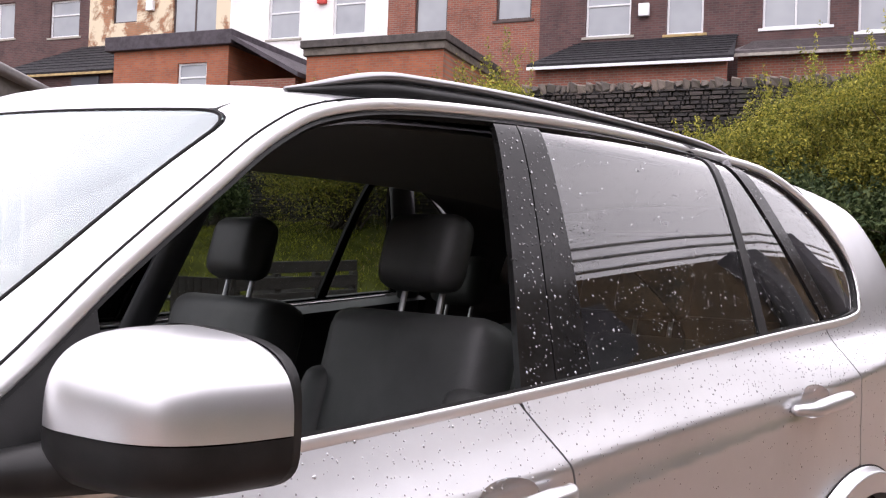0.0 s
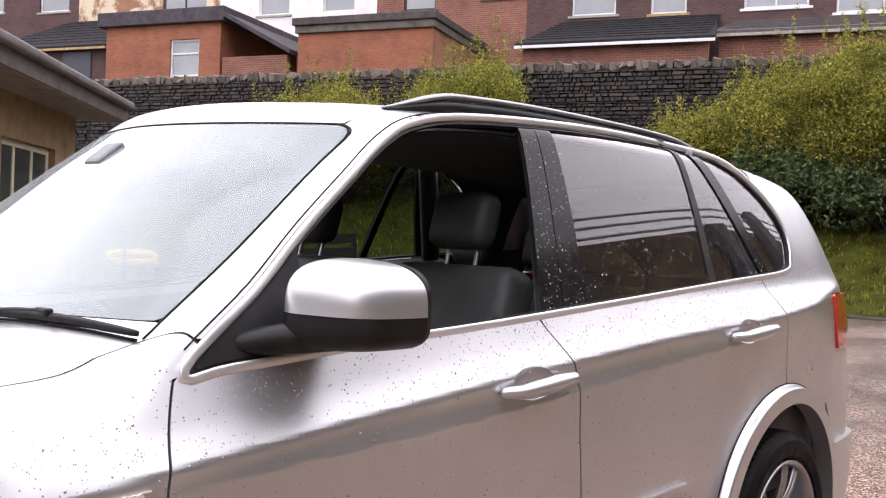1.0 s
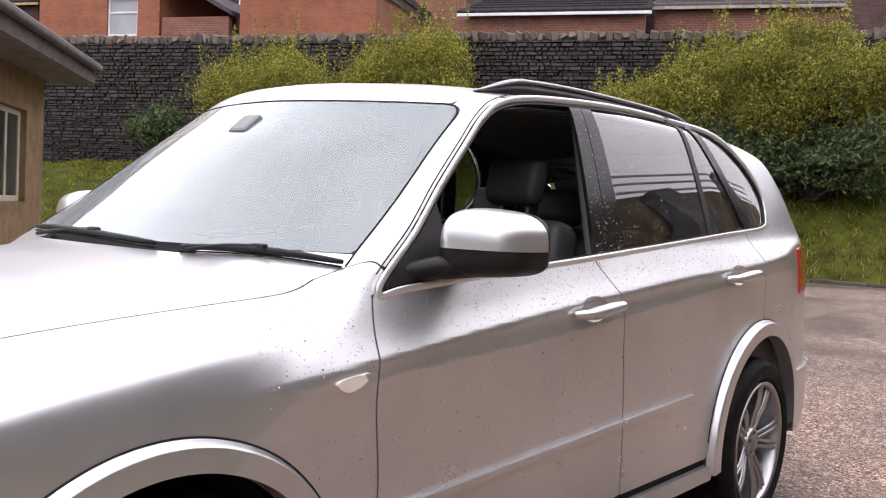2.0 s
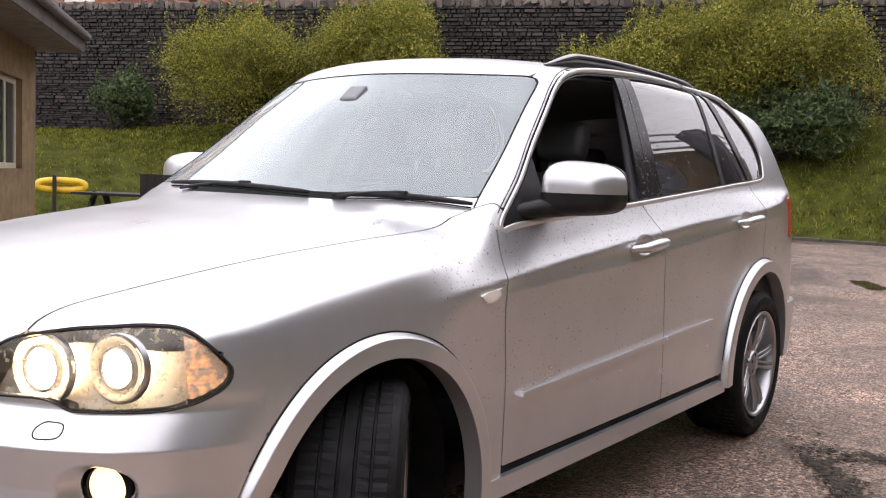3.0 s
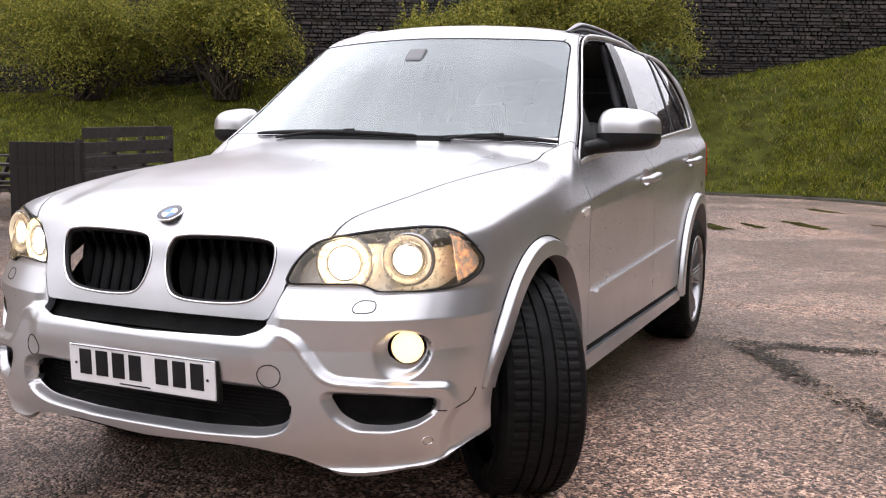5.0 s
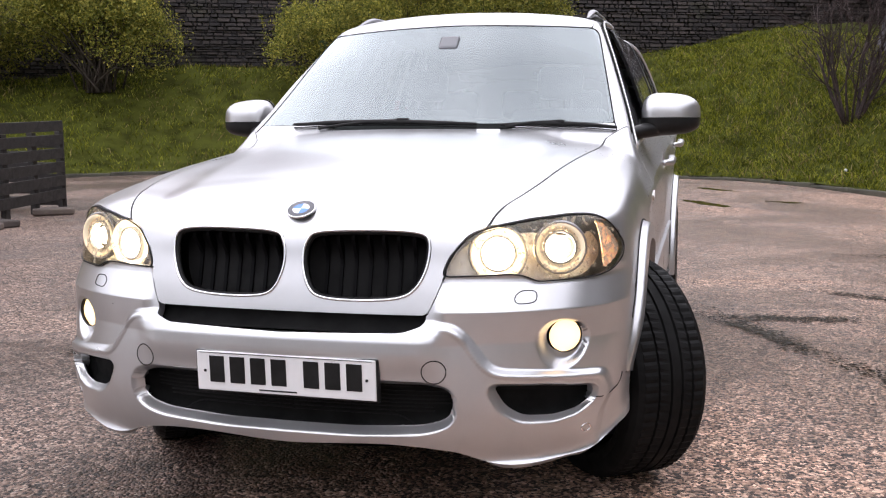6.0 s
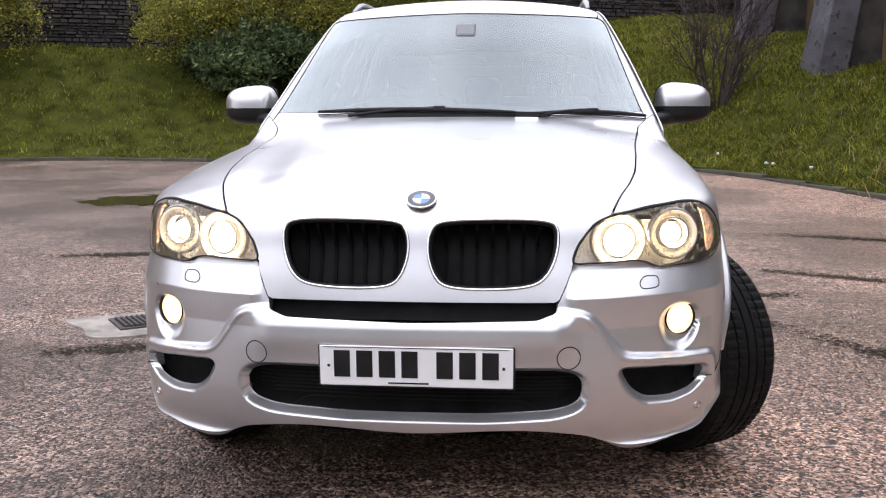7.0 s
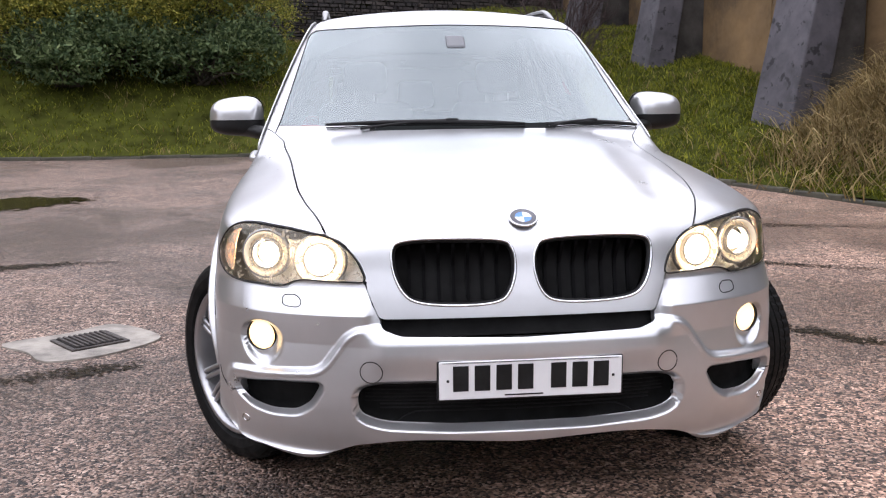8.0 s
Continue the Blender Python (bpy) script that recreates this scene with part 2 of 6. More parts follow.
TIMBER = plain("pale_timber", (.42, .30, .13), .8, .3, 6.)
YELLOW = plain("yellow_plastic", (.75, .47, .02), .45, .15, 4., .05)
IRON = plain("rusty_iron", (.05, .04, .035), .6, .5, 14., .4)
# opaque panes, the pale reflection on them put into the base colour
PANE = mat("far_window_glass", (.30, .32, .33), .08, 0., 0., .8)
finish(PANE, ramp(PANE, grain(PANE, .5, 3.), [(.3, (.25, .27, .29)), (.7, (.36, .385, .40))]))
CURTAIN = plain("net_curtain", (.62, .64, .66), .9, .2, 3.)
WATER = mat("puddle_water", (.030, .024, .012), .07, 0., 0., .5)
finish(WATER, ramp(WATER, grain(WATER, 9., 7.), [(.35, (.020, .016, .008)), (.7, (.05, .04, .02))]), None, grain(WATER, 7., 3.), .03, .01)
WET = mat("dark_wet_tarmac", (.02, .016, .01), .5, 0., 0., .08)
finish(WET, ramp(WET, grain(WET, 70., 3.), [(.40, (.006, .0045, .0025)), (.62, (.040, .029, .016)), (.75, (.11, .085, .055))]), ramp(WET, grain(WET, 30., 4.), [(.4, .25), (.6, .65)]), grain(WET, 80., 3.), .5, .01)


def ragged(m, fine, lo, hi, speckle=0.):
    """Lets a surface break up at its edges into flecks: solid along the middle line (x = 0 of the attribute 'rim'), none at the rim."""
    rim = node(m, "Attribute")
    rim.attribute_name = "rim"
    chips, pick = node(m, "TexVoronoi", Scale=62.), node(m, "SeparateColor")
    link(m, where(m), chips.inputs["Vector"])
    link(m, chips.outputs["Color"], pick.inputs[0])
    v = maths(m, "ADD", maths(m, "MULTIPLY", grain(m, fine, 9., .75), 1.1), maths(m, "MULTIPLY", rim.outputs["Fac"], -.62))
    v = maths(m, "ADD", v, maths(m, "MULTIPLY", maths(m, "SUBTRACT", pick.outputs[0], .5), speckle))
    link(m, ramp(m, v, [(lo, 0.), (hi, 1.)]), m.node_tree.nodes["Principled BSDF"].inputs["Alpha"])


ragged(WATER, 4., .10, .13)
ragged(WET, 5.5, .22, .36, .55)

# ---- the body's form: smooth functions of the place (x to the car's left, y to its tail, z up) ----
def curve(pts):
    """A smooth line through (u, v) pairs, as a function of arrays."""
    u, v = np.array(pts, float).T
    d = np.diff(v) / np.diff(u)
    m = np.empty_like(v)
    m[0], m[-1] = d[0], d[-1]
    w1, w2 = np.diff(u)[1:], np.diff(u)[:-1]
    m[1:-1] = (d[:-1] * w1 + d[1:] * w2) / (w1 + w2)
    def f(q):
        i = np.clip(np.searchsorted(u, q) - 1, 0, len(u) - 2)
        h = u[i + 1] - u[i]
        t = (q - u[i]) / h
        return (2*t**3 - 3*t**2 + 1)*v[i] + (t**3 - 2*t**2 + t)*h*m[i] + (3*t**2 - 2*t**3)*v[i+1] + (t**3 - t**2)*h*m[i+1]
    q = np.linspace(u[0], u[-1], 1500)
    q, r = np.concatenate([[u[0] - 5], q, [u[-1] + 5]]), np.concatenate([[v[0] - 5*m[0]], f(q), [v[-1] + 5*m[-1]]])
    return lambda p: np.interp(p, q, r)


def smax(a, b, k):
    return 0.5 * (a + b + np.sqrt((a - b)**2 + k*k))


def smin(a, b, k):
    return 0.5 * (a + b - np.sqrt((a - b)**2 + k*k))


def step(a, b, q):
    t = np.clip((q - a) / (b - a), 0, 1)
    return t*t*(3 - 2*t)


AXLE_F, AXLE_R, HUB_Z, TYRE_R = -1.4665, 1.4665, 0.365, 0.367
plan_side = curve([(-2.3, .855), (-2.0, .911), (-1.7, .922), (-1.3, .915), (-.9, .889), (0, .884), (.9, .89), (1.5, .90), (2.0, .888), (2.25, .868), (2.5, .82)])
crease_z = curve([(-2.2, .86), (-1.5, .90), (-.9, .955), (0, 1.04), (.75, 1.10), (1.36, 1.135), (1.9, 1.19), (2.4, 1.22)])
belt_z = curve([(-2.0, 1.03), (-.82, 1.12), (-.19, 1.155), (.88, 1.243), (1.6, 1.30), (2.2, 1.34)])
below = curve([(-1.0, -.14), (-.78, -.056), (-.68, -.041), (-.55, -.036), (-.4, -.035), (-.2, -.022), (-.08, -.003), (0, .013)])
above = curve([(0, .013), (.03, -.007), (.06, -.026), (.10, -.049), (.15, -.077), (.2, -.112), (.3, -.22)])
front_side = curve([(-.7, -.032), (-.5, -.016), (-.35, -.007), (-.25, -.005), (-.17, -.007), (-.1, -.012), (0, -.024), (.05, -.033), (.1, -.047), (.15, -.069), (.2, -.10), (.3, -.19)])
nose_plan = curve([(0, 0), (.2, .006), (.43, .03), (.6, .085), (.7, .137), (.8, .215), (.86, .29), (.91, .40), (.95, .56), (1., .9)])
nose_side = curve([(.1, .25), (.22, .10), (.30, .035), (.4, .0), (.5, -.005), (.58, .0), (.65, .01), (.72, .025), (.8, .045), (.88, .062), (.94, .085), (1.0, .14), (1.1, .3)])
tail_side = curve([(.2, 2.36), (.35, 2.46), (.5, 2.50), (.7, 2.49), (.95, 2.46), (1.1, 2.42), (1.25, 2.35), (1.45, 2.22), (1.6, 2.09), (1.7, 1.98), (1.8, 1.8)])
tail_plan = curve([(0, 0), (.4, -.02), (.65, -.06), (.8, -.13), (.88, -.25), (.93, -.5)])
hood_mid = curve([(-2.4, .86), (-2.3, .925), (-2.2, .975), (-2.0, 1.028), (-1.7, 1.085), (-1.4, 1.125), (-1.05, 1.165), (-.5, 1.22), (.5, 1.30), (2.5, 1.36)])
roof_mid = curve([(-1.2, 1.3), (-.7, 1.58), (-.5, 1.672), (-.2, 1.725), (.2, 1.757), (.8, 1.769), (1.4, 1.755), (1.9, 1.712), (2.2, 1.665)])
screen_y = curve([(1.0, -1.315), (1.13, -1.135), (1.3, -.910), (1.5, -.665), (1.62, -.510), (1.75, -.355)])


def flare(y, z):
    """How far the wheel-arch lips stand proud."""
    rf, rr = np.hypot(y - AXLE_F + .01, z - HUB_Z), np.hypot(y - AXLE_R - .02, z - HUB_Z - .01)
    return .034 * np.maximum(step(.496, .482, rf) * .72 * np.where(y < AXLE_F, .25 + .75*step(.45, .62, z), 1), step(.522, .508, rr))


def lower_side(y, z):
    dz = z - crease_z(y)
    fade = step(-.95, -1.45, y)
    return plan_side(y) - .004 + .014*(y + 2.3) + (1 - fade)*smin(below(dz), above(dz), .004) + fade*front_side(dz)


def upper_side(y, z):
    dz = np.maximum(z - belt_z(y), -.2)
    back = np.maximum(y - 1.2, 0)
    return .818 + .014*(y + 2.3) - .345*dz - .15*dz*np.abs(dz) - .06*back*back


def dist2(poly):
    """The signed distance (below nought inside) to a closed polygon in a plane, as a function of arrays."""
    a = np.array(poly, float)
    b = np.roll(a, -1, 0)
    def f(u, v):
        u, v = np.asarray(u, float), np.asarray(v, float)
        best, odd = np.full(u.shape, 1e9), np.zeros(u.shape, bool)
        for (ax, ay), (bx, by) in zip(a, b):
            dx, dy = bx - ax, by - ay
            t = np.clip(((u - ax)*dx + (v - ay)*dy) / (dx*dx + dy*dy + 1e-12), 0, 1)
            best = np.minimum(best, (u - ax - t*dx)**2 + (v - ay - t*dy)**2)
            if ay != by:
                odd ^= ((ay > v) != (by > v)) & (u < (v - ay) * dx / dy + ax)
        return np.where(odd, -1, 1) * np.sqrt(best)
    return f


def smooth_loop(pts, n=6):
    """A closed smooth line through pts."""
    p = np.array(pts, float)
    q = []
    for i in range(len(p)):
        a, b, c, d = p[i-1], p[i], p[(i+1) % len(p)], p[(i+2) % len(p)]
        for t in np.arange(n) / n:
            q.append(.5*(2*b + (c-a)*t + (2*a - 5*b + 4*c - d)*t*t + (3*b - a - 3*c + d)*t**3))
    return np.array(q)


def soft_poly(pts, r, n=5):
    """A closed polygon with its corners rounded by about r."""
    p = np.array(pts, float)
    q = []
    for i in range(len(p)):
        a, b, c = p[i-1], p[i], p[(i+1) % len(p)]
        ra, rc = min(r, .49*np.linalg.norm(a-b)), min(r, .49*np.linalg.norm(c-b))
        s, e = b + (a-b)/np.linalg.norm(a-b)*ra, b + (c-b)/np.linalg.norm(c-b)*rc
        for t in np.linspace(0, 1, n):
            q.append((1-t)**2*s + 2*t*(1-t)*b + t*t*e)
    return np.array(q)


# the nose's openings, as seen from ahead (x, z)
half = [(.40, .483), (.462, .468), (.466, .42), (.45, .388), (.39, .370), (.2, .358)]
LOW_INTAKE = soft_poly(half + [(-x, z) for x, z in half[::-1]], .03)
SIDE_INTAKE = soft_poly([(.568, .480), (.700, .474), (.818, .458), (.812, .430), (.775, .402), (.715, .389), (.640, .395), (.598, .425)], .018)
GRILLE = smooth_loop([(.028, .80), (.036, .858), (.075, .883), (.235, .889), (.35, .884), (.385, .862), (.384, .80), (.358, .742), (.31, .713), (.2, .704), (.09, .710), (.048, .738)])
SKIRT = soft_poly([(-.4, .658), (.395, .655), (.466, .651), (.500, .628), (.560, .545), (.588, .527), (.70, .518), (.850, .504), (.868, .44), (.84, .38), (.82, .2), (-.4, .2)], .022)
SLOT = soft_poly([(-.40, .668), (.40, .668), (.392, .645), (.34, .628), (0, .62), (-.34, .628), (-.392, .645)], .012)
FOG = (.740, .602)
d_low, d_side, d_skirt, d_slot, d_grille = dist2(LOW_INTAKE), dist2(SIDE_INTAKE), dist2(SKIRT), dist2(SLOT), dist2(GRILLE)


def nose_detail(x, z):
    """How far the nose stands proud (+) or is pressed in (-) of its plain form."""
    sk = d_skirt(x, z)
    d = .022 * step(.003, -.011, sk) * step(.70, .62, z)
    # a raised bead along the skirt's upper edge
    d = d + .004 * step(-.004, -.010, sk) * step(-.024, -.016, sk) * step(.42, .50, x) * step(.45, .49, z)
    d = d - .045 * step(.022, -.004, d_low(x, z)) - .040 * step(.016, -.004, d_side(x, z)) * step(.865, .82, x)
    fog = np.hypot(x - FOG[0], (z - FOG[1]) * (1 + .25*np.sign(z - FOG[1])))
    d = d - .032 * step(.068, .044, fog)
    d = d + .010 * step(.79, .87, x) * step(.31, .40, z) * step(.66, .55, z)
    # the sharp crease below the lamps: the face above it leans back, the one below falls plumb
    fold_at = .680
    lean = np.maximum(np.where(z < fold_at, .020*np.clip((z - fold_at + .085) / .085, 0, 1), .020 - .42*(z - fold_at)), -.010)
    d = d + lean * step(.41, .45, x) * step(.79, .76, z)
    # the shelf under the slot, and the plate's flat
    d = d + .016 * step(.655, .60, z) * step(.50, .58, z) * step(.47, .38, x)
    return d


def body(x, y, z, lips=True, nose_work=False):
    """Below nought inside the car's skin."""
    x = np.abs(x)
    if lips:
        x = np.maximum(x - flare(y, z), 0)
    side = x - lower_side(y, z)
    rib = x - (.43 + .12*np.clip((y + 2.1) / 1.1, -.3, 1))
    hood = z - (hood_mid(y) - .05*(x/.7)**2 - .035*np.maximum(x - .6, 0)/.3 - .012*step(-.05, .06, rib) * step(.25, .06, rib) * step(-.9, -1.1, y))
    nose = -(y + 2.335 - nose_plan(x) - nose_side(z))
    if nose_work:
        nose = nose - nose_detail(x, z)
    tail = y - (tail_side(z) + tail_plan(x))
    low = smax(smax(side, hood, .03), smax(nose * .8, tail * .8, .02), .035)
    low = smax(low, .25 - z, .02)
    cab = smax(x - upper_side(y, z), z - (roof_mid(y) - .038*(x/.55)**2), .04)
    cab = smax(cab, (screen_y(z) + (.33 + .40*np.clip(z - 1.15, 0, .6))*x*x - y) * .68, .02)
    cab = smax(cab, (y - tail_side(z) - tail_plan(x) - .02) * .85, .03)
    return smin(low, cab, .022)


def cast(o, d, far=1.6, lips=True, nose_work=False, n=40):
    """From points o outside, along d, to the skin."""
    o, d = np.asarray(o, float), np.asarray(d, float)
    a, hit = np.zeros(len(o)), np.zeros(len(o), bool)
    lo, hi = np.zeros(len(o)), np.full(len(o), np.nan)
    for i in range(1, n + 1):
        t = far * i / n
        p = o + d * t
        inside = (body(p[:, 0], p[:, 1], p[:, 2], lips, nose_work) < 0) & ~hit
        hi[inside], lo[inside] = t, far * (i - 1) / n
        hit |= inside
    hi = np.where(hit, hi, far)
    lo = np.where(hit, lo, far)
    for _ in range(16):
        m = (lo + hi) / 2
        p = o + d * m[:, None]
        ins = body(p[:, 0], p[:, 1], p[:, 2], lips, nose_work) < 0
        hi, lo = np.where(ins, m, hi), np.where(ins, lo, m)
    return o + d * hi[:, None], hit

# ---- building the car's skin: sheets cast on the form, cut along lines, turned in at their edges ----
def grid_tris(hit, nu, nv):
    i, j = np.meshgrid(np.arange(nu - 1), np.arange(nv - 1), indexing="ij")
    a, b, c, d = i*nv + j, (i+1)*nv + j, (i+1)*nv + j + 1, i*nv + j + 1
    t = np.concatenate([np.stack([a, b, c], -1).reshape(-1, 3), np.stack([a, c, d], -1).reshape(-1, 3)])
    return t[hit[t].all(1)]


def normals_at(p, **how):
    e = .0025
    g = [body(p[:, 0] + e*(k == 0), p[:, 1] + e*(k == 1), p[:, 2] + e*(k == 2), **how) - body(p[:, 0] - e*(k == 0), p[:, 1] - e*(k == 1), p[:, 2] - e*(k == 2), **how) for k in range(3)]
    g = np.stack(g, 1)
    return g / np.maximum(np.linalg.norm(g, axis=1, keepdims=True), 1e-9)


def sheet(origin, way, u, v, far, **how):
    """The skin met by rays from origin(u, v) along way(u, v), over a grid: points, triangles, normals."""
    U, V = np.meshgrid(u, v, indexing="ij")
    o, d = origin(U.ravel(), V.ravel()), way(U.ravel(), V.ravel())
    p, hit = cast(o, d, far, **how)
    t = grid_tris(hit, len(u), len(v))
    long = np.max([np.linalg.norm(p[t[:, k]] - p[t[:, k-1]], axis=1) for k in range(3)], axis=0)
    t = t[long < .2]
    return p, t, normals_at(p, **how)


def cut(s, f):
    """Keeps the part of a sheet where f(x, y, z) < 0, cut clean along f = 0."""
    p, t, n = s
    q = f(p[:, 0], p[:, 1], p[:, 2])
    ins = q[t] < 0
    k = ins.sum(1)
    keep = [tuple(a) for a in t[k == 3]]
    pts, nrm, made = [], [], {}
    def mid(a, b):
        key = (min(a, b), max(a, b))
        if key not in made:
            w = q[a] / (q[a] - q[b])
            made[key] = len(p) + len(pts)
            pts.append(p[a] + w*(p[b] - p[a]))
            m = n[a] + w*(n[b] - n[a])
            nrm.append(m / max(np.linalg.norm(m), 1e-9))
        return made[key]
    for tri in t[(k == 1) | (k == 2)]:
        out = []
        for a, b in zip(tri, np.roll(tri, -1)):
            if q[a] < 0:
                out.append(a)
            if (q[a] < 0) != (q[b] < 0):
                out.append(mid(a, b))
        keep += [(out[0], out[i], out[i+1]) for i in range(1, len(out) - 1)]
    p = np.concatenate([p, pts]) if pts else p
    n = np.concatenate([n, nrm]) if nrm else n
    t = np.array(keep, int).reshape(-1, 3)
    used = np.unique(t)
    back = np.zeros(len(p), int)
    back[used] = np.arange(len(used))
    return p[used], back[t], n[used]


def place(name, p, t, m, parent, normals=None, label="", smooth=True):
    me = bpy.data.meshes.new(name)
    me.from_pydata(p.tolist(), [], [tuple(int(k) for k in f) for f in t])
    me.materials.append(m)
    me.polygons.foreach_set("use_smooth", [smooth] * len(me.polygons))
    if normals is not None:
        me.normals_split_custom_set_from_vertices(normals.tolist())
    ob = new(name, me)
    ob.parent = parent
    return tagged(ob, label)


def fold(s, depth):
    """A sheet with its edges turned in by depth, for thickness: points, triangles, normals."""
    p, t, n = s
    e = np.concatenate([t[:, [0, 1]], t[:, [1, 2]], t[:, [2, 0]]])
    seen = set(map(tuple, e.tolist()))
    rim = np.array([a for a in e.tolist() if (a[1], a[0]) not in seen], int).reshape(-1, 2)
    rim = rim[(np.abs(p[rim, 0]) > 1e-4).any(1)]
    if not len(rim):
        return s
    a, b = p[rim[:, 0]], p[rim[:, 1]]
    na, nb = n[rim[:, 0]], n[rim[:, 1]]
    side = np.cross(b - a, na)
    side /= np.maximum(np.linalg.norm(side, axis=1, keepdims=True), 1e-9)
    k, base = len(rim), len(p)
    quad = np.concatenate([a, b, a - na*depth, b - nb*depth])
    i = np.arange(k) + base
    tt = np.concatenate([np.stack([i, i + 2*k, i + 3*k], 1), np.stack([i, i + 3*k, i + k], 1)])
    return np.concatenate([p, quad]), np.concatenate([t, tt]), np.concatenate([n, np.tile(side, (4, 1))])


def oriented(s):
    p, t, n = s
    c = np.cross(p[t[:, 1]] - p[t[:, 0]], p[t[:, 2]] - p[t[:, 0]])
    flip = (c * n[t].mean(1)).sum(1) < 0
    t = t.copy()
    t[flip] = t[flip][:, ::-1]
    return p, t, n


def biggest(s):
    """The largest joined piece of a sheet."""
    p, t, n = s
    lab = np.arange(len(p))
    while True:
        old = lab.copy()
        np.minimum.at(lab, t.ravel(), np.repeat(lab[t].min(1), 3))
        lab = lab[lab]
        if (lab == old).all():
            break
    t = t[lab[t[:, 0]] == np.bincount(lab[t[:, 0]]).argmax()]
    used, back = np.unique(t, return_inverse=True)
    return p[used], back.reshape(-1, 3), n[used]


FLIP = np.array([-1., 1., 1.])


def whole(s):
    """A half sheet with its mirror image, as one."""
    p, t, n = oriented(s)
    return np.concatenate([p, p*FLIP]), np.concatenate([t, t[:, ::-1] + len(p)]), np.concatenate([n, n*FLIP])


def panel(name, s, m, parent, label="", depth=.014, both=True, lift=0.):
    """A skin panel; both: also its mirror image on the other side. Returns the objects."""
    s = oriented(s)
    if lift:
        s = (s[0] + s[2]*lift, s[1], s[2])
    p, t, n = fold(s, depth) if depth else s
    obs = [place(name, p, t, m, parent, n, label)]
    if both:
        obs.append(place(name, p*FLIP, t[:, ::-1], m, parent, n*FLIP, label))
    return obs


def tube(path, r, sides=8, closed=False, flat=1., up=None):
    """A bar of radius r (a number or one for each point) along a line of points: points and quads."""
    path = np.array(path, float)
    n = len(path)
    tan = (np.roll(path, -1, 0) - np.roll(path, 1, 0)) if closed else np.gradient(path, axis=0)
    tan /= np.maximum(np.linalg.norm(tan, axis=1, keepdims=True), 1e-9)
    r = np.broadcast_to(r, (n,))
    ref = np.array([0, 0, 1.]) if up is None else np.array(up, float)
    ref = np.broadcast_to(ref, (n, 3))
    a = np.cross(tan, ref)
    a /= np.maximum(np.linalg.norm(a, axis=1, keepdims=True), 1e-6)
    b = np.cross(a, tan)
    ang = np.arange(sides) * 2*math.pi / sides + math.pi / sides
    p = (path[:, None] + (np.cos(ang)[None, :, None]*a[:, None] + flat*np.sin(ang)[None, :, None]*b[:, None]) * r[:, None, None]).reshape(-1, 3)
    f = []
    for i in range(n if closed else n - 1):
        j = (i + 1) % n
        f += [(i*sides + k, i*sides + (k+1) % sides, j*sides + (k+1) % sides, j*sides + k) for k in range(sides)]
    if not closed:
        f += [tuple(range(sides))[::-1], tuple((n-1)*sides + k for k in range(sides))]
    return p, f


def bar(name, path, r, m, parent, label="", both=False, **how):
    p, f = tube(path, r, **how)
    obs = [place(name, p, f, m, parent, None, label)]
    if both:
        obs.append(place(name, p*FLIP, [q[::-1] for q in f], m, parent, None, label))
    return obs


def revolve(profile, n, axis_x=True):
    """Turns a (radius, width) profile round the x axis: points, quads."""
    pr = np.array(profile, float)
    a = np.arange(n) * 2*math.pi / n
    p = np.stack([np.broadcast_to(pr[:, 1], (n, len(pr))), np.cos(a)[:, None]*pr[:, 0], np.sin(a)[:, None]*pr[:, 0]], -1).reshape(-1, 3)
    k = len(pr)
    return p, [(i*k + j, i*k + j + 1, ((i+1) % n)*k + j + 1, ((i+1) % n)*k + j) for i in range(n) for j in range(k - 1)]


def part(name, bm, m, parent, label="", smooth=False):
    me = bpy.data.meshes.new(name)
    bm.to_mesh(me)
    bm.free()
    me.materials.append(m)
    if smooth:
        me.polygons.foreach_set("use_smooth", [True] * len(me.polygons))
    ob = new(name, me)
    ob.parent = parent
    return tagged(ob, label)


def box(size, at=(0, 0, 0), bevel=.0, seg=2, turn=None):
    """A block with rounded edges."""
    bm = bmesh.new()
    bmesh.ops.create_cube(bm, size=1)
    bmesh.ops.scale(bm, vec=size, verts=bm.verts)
    if bevel:
        bmesh.ops.bevel(bm, geom=bm.edges[:], offset=bevel, segments=seg, profile=.5, affect="EDGES")
    m = Matrix.Translation(at)
    bmesh.ops.transform(bm, matrix=m @ turn if turn else m, verts=bm.verts)
    return bm


def solid(poly, axis, lo, hi, bevel=0., at=None):
    """A flat outline (2D points) drawn out along an axis from lo to hi."""
    bm = bmesh.new()
    def put(u, v, w):
        return {"x": (w, u, v), "y": (u, w, v), "z": (u, v, w)}[axis]
    a = [bm.verts.new(put(u, v, lo)) for u, v in poly]
    b = [bm.verts.new(put(u, v, hi)) for u, v in poly]
    bm.faces.new(a)
    bm.faces.new(b[::-1])
    k = len(poly)
    for i in range(k):
        bm.faces.new((a[i], b[i], b[(i+1) % k], a[(i+1) % k]))
    bmesh.ops.recalc_face_normals(bm, faces=bm.faces)
    if bevel:
        e = [q for q in bm.edges if len(q.link_faces) == 2 and q.calc_face_angle(0) > .6]
        bmesh.ops.bevel(bm, geom=e, offset=bevel, segments=2, profile=.5, affect="EDGES")
    if at:
        bmesh.ops.transform(bm, matrix=at, verts=bm.verts)
    return bm

# ---- the car ----
car = tagged(new("car"), "silver estate off-roader, wet with rain, lamps on, parked", "car")
car.matrix_basis = pose(-.027, 0, 0, 0, 0, .8)

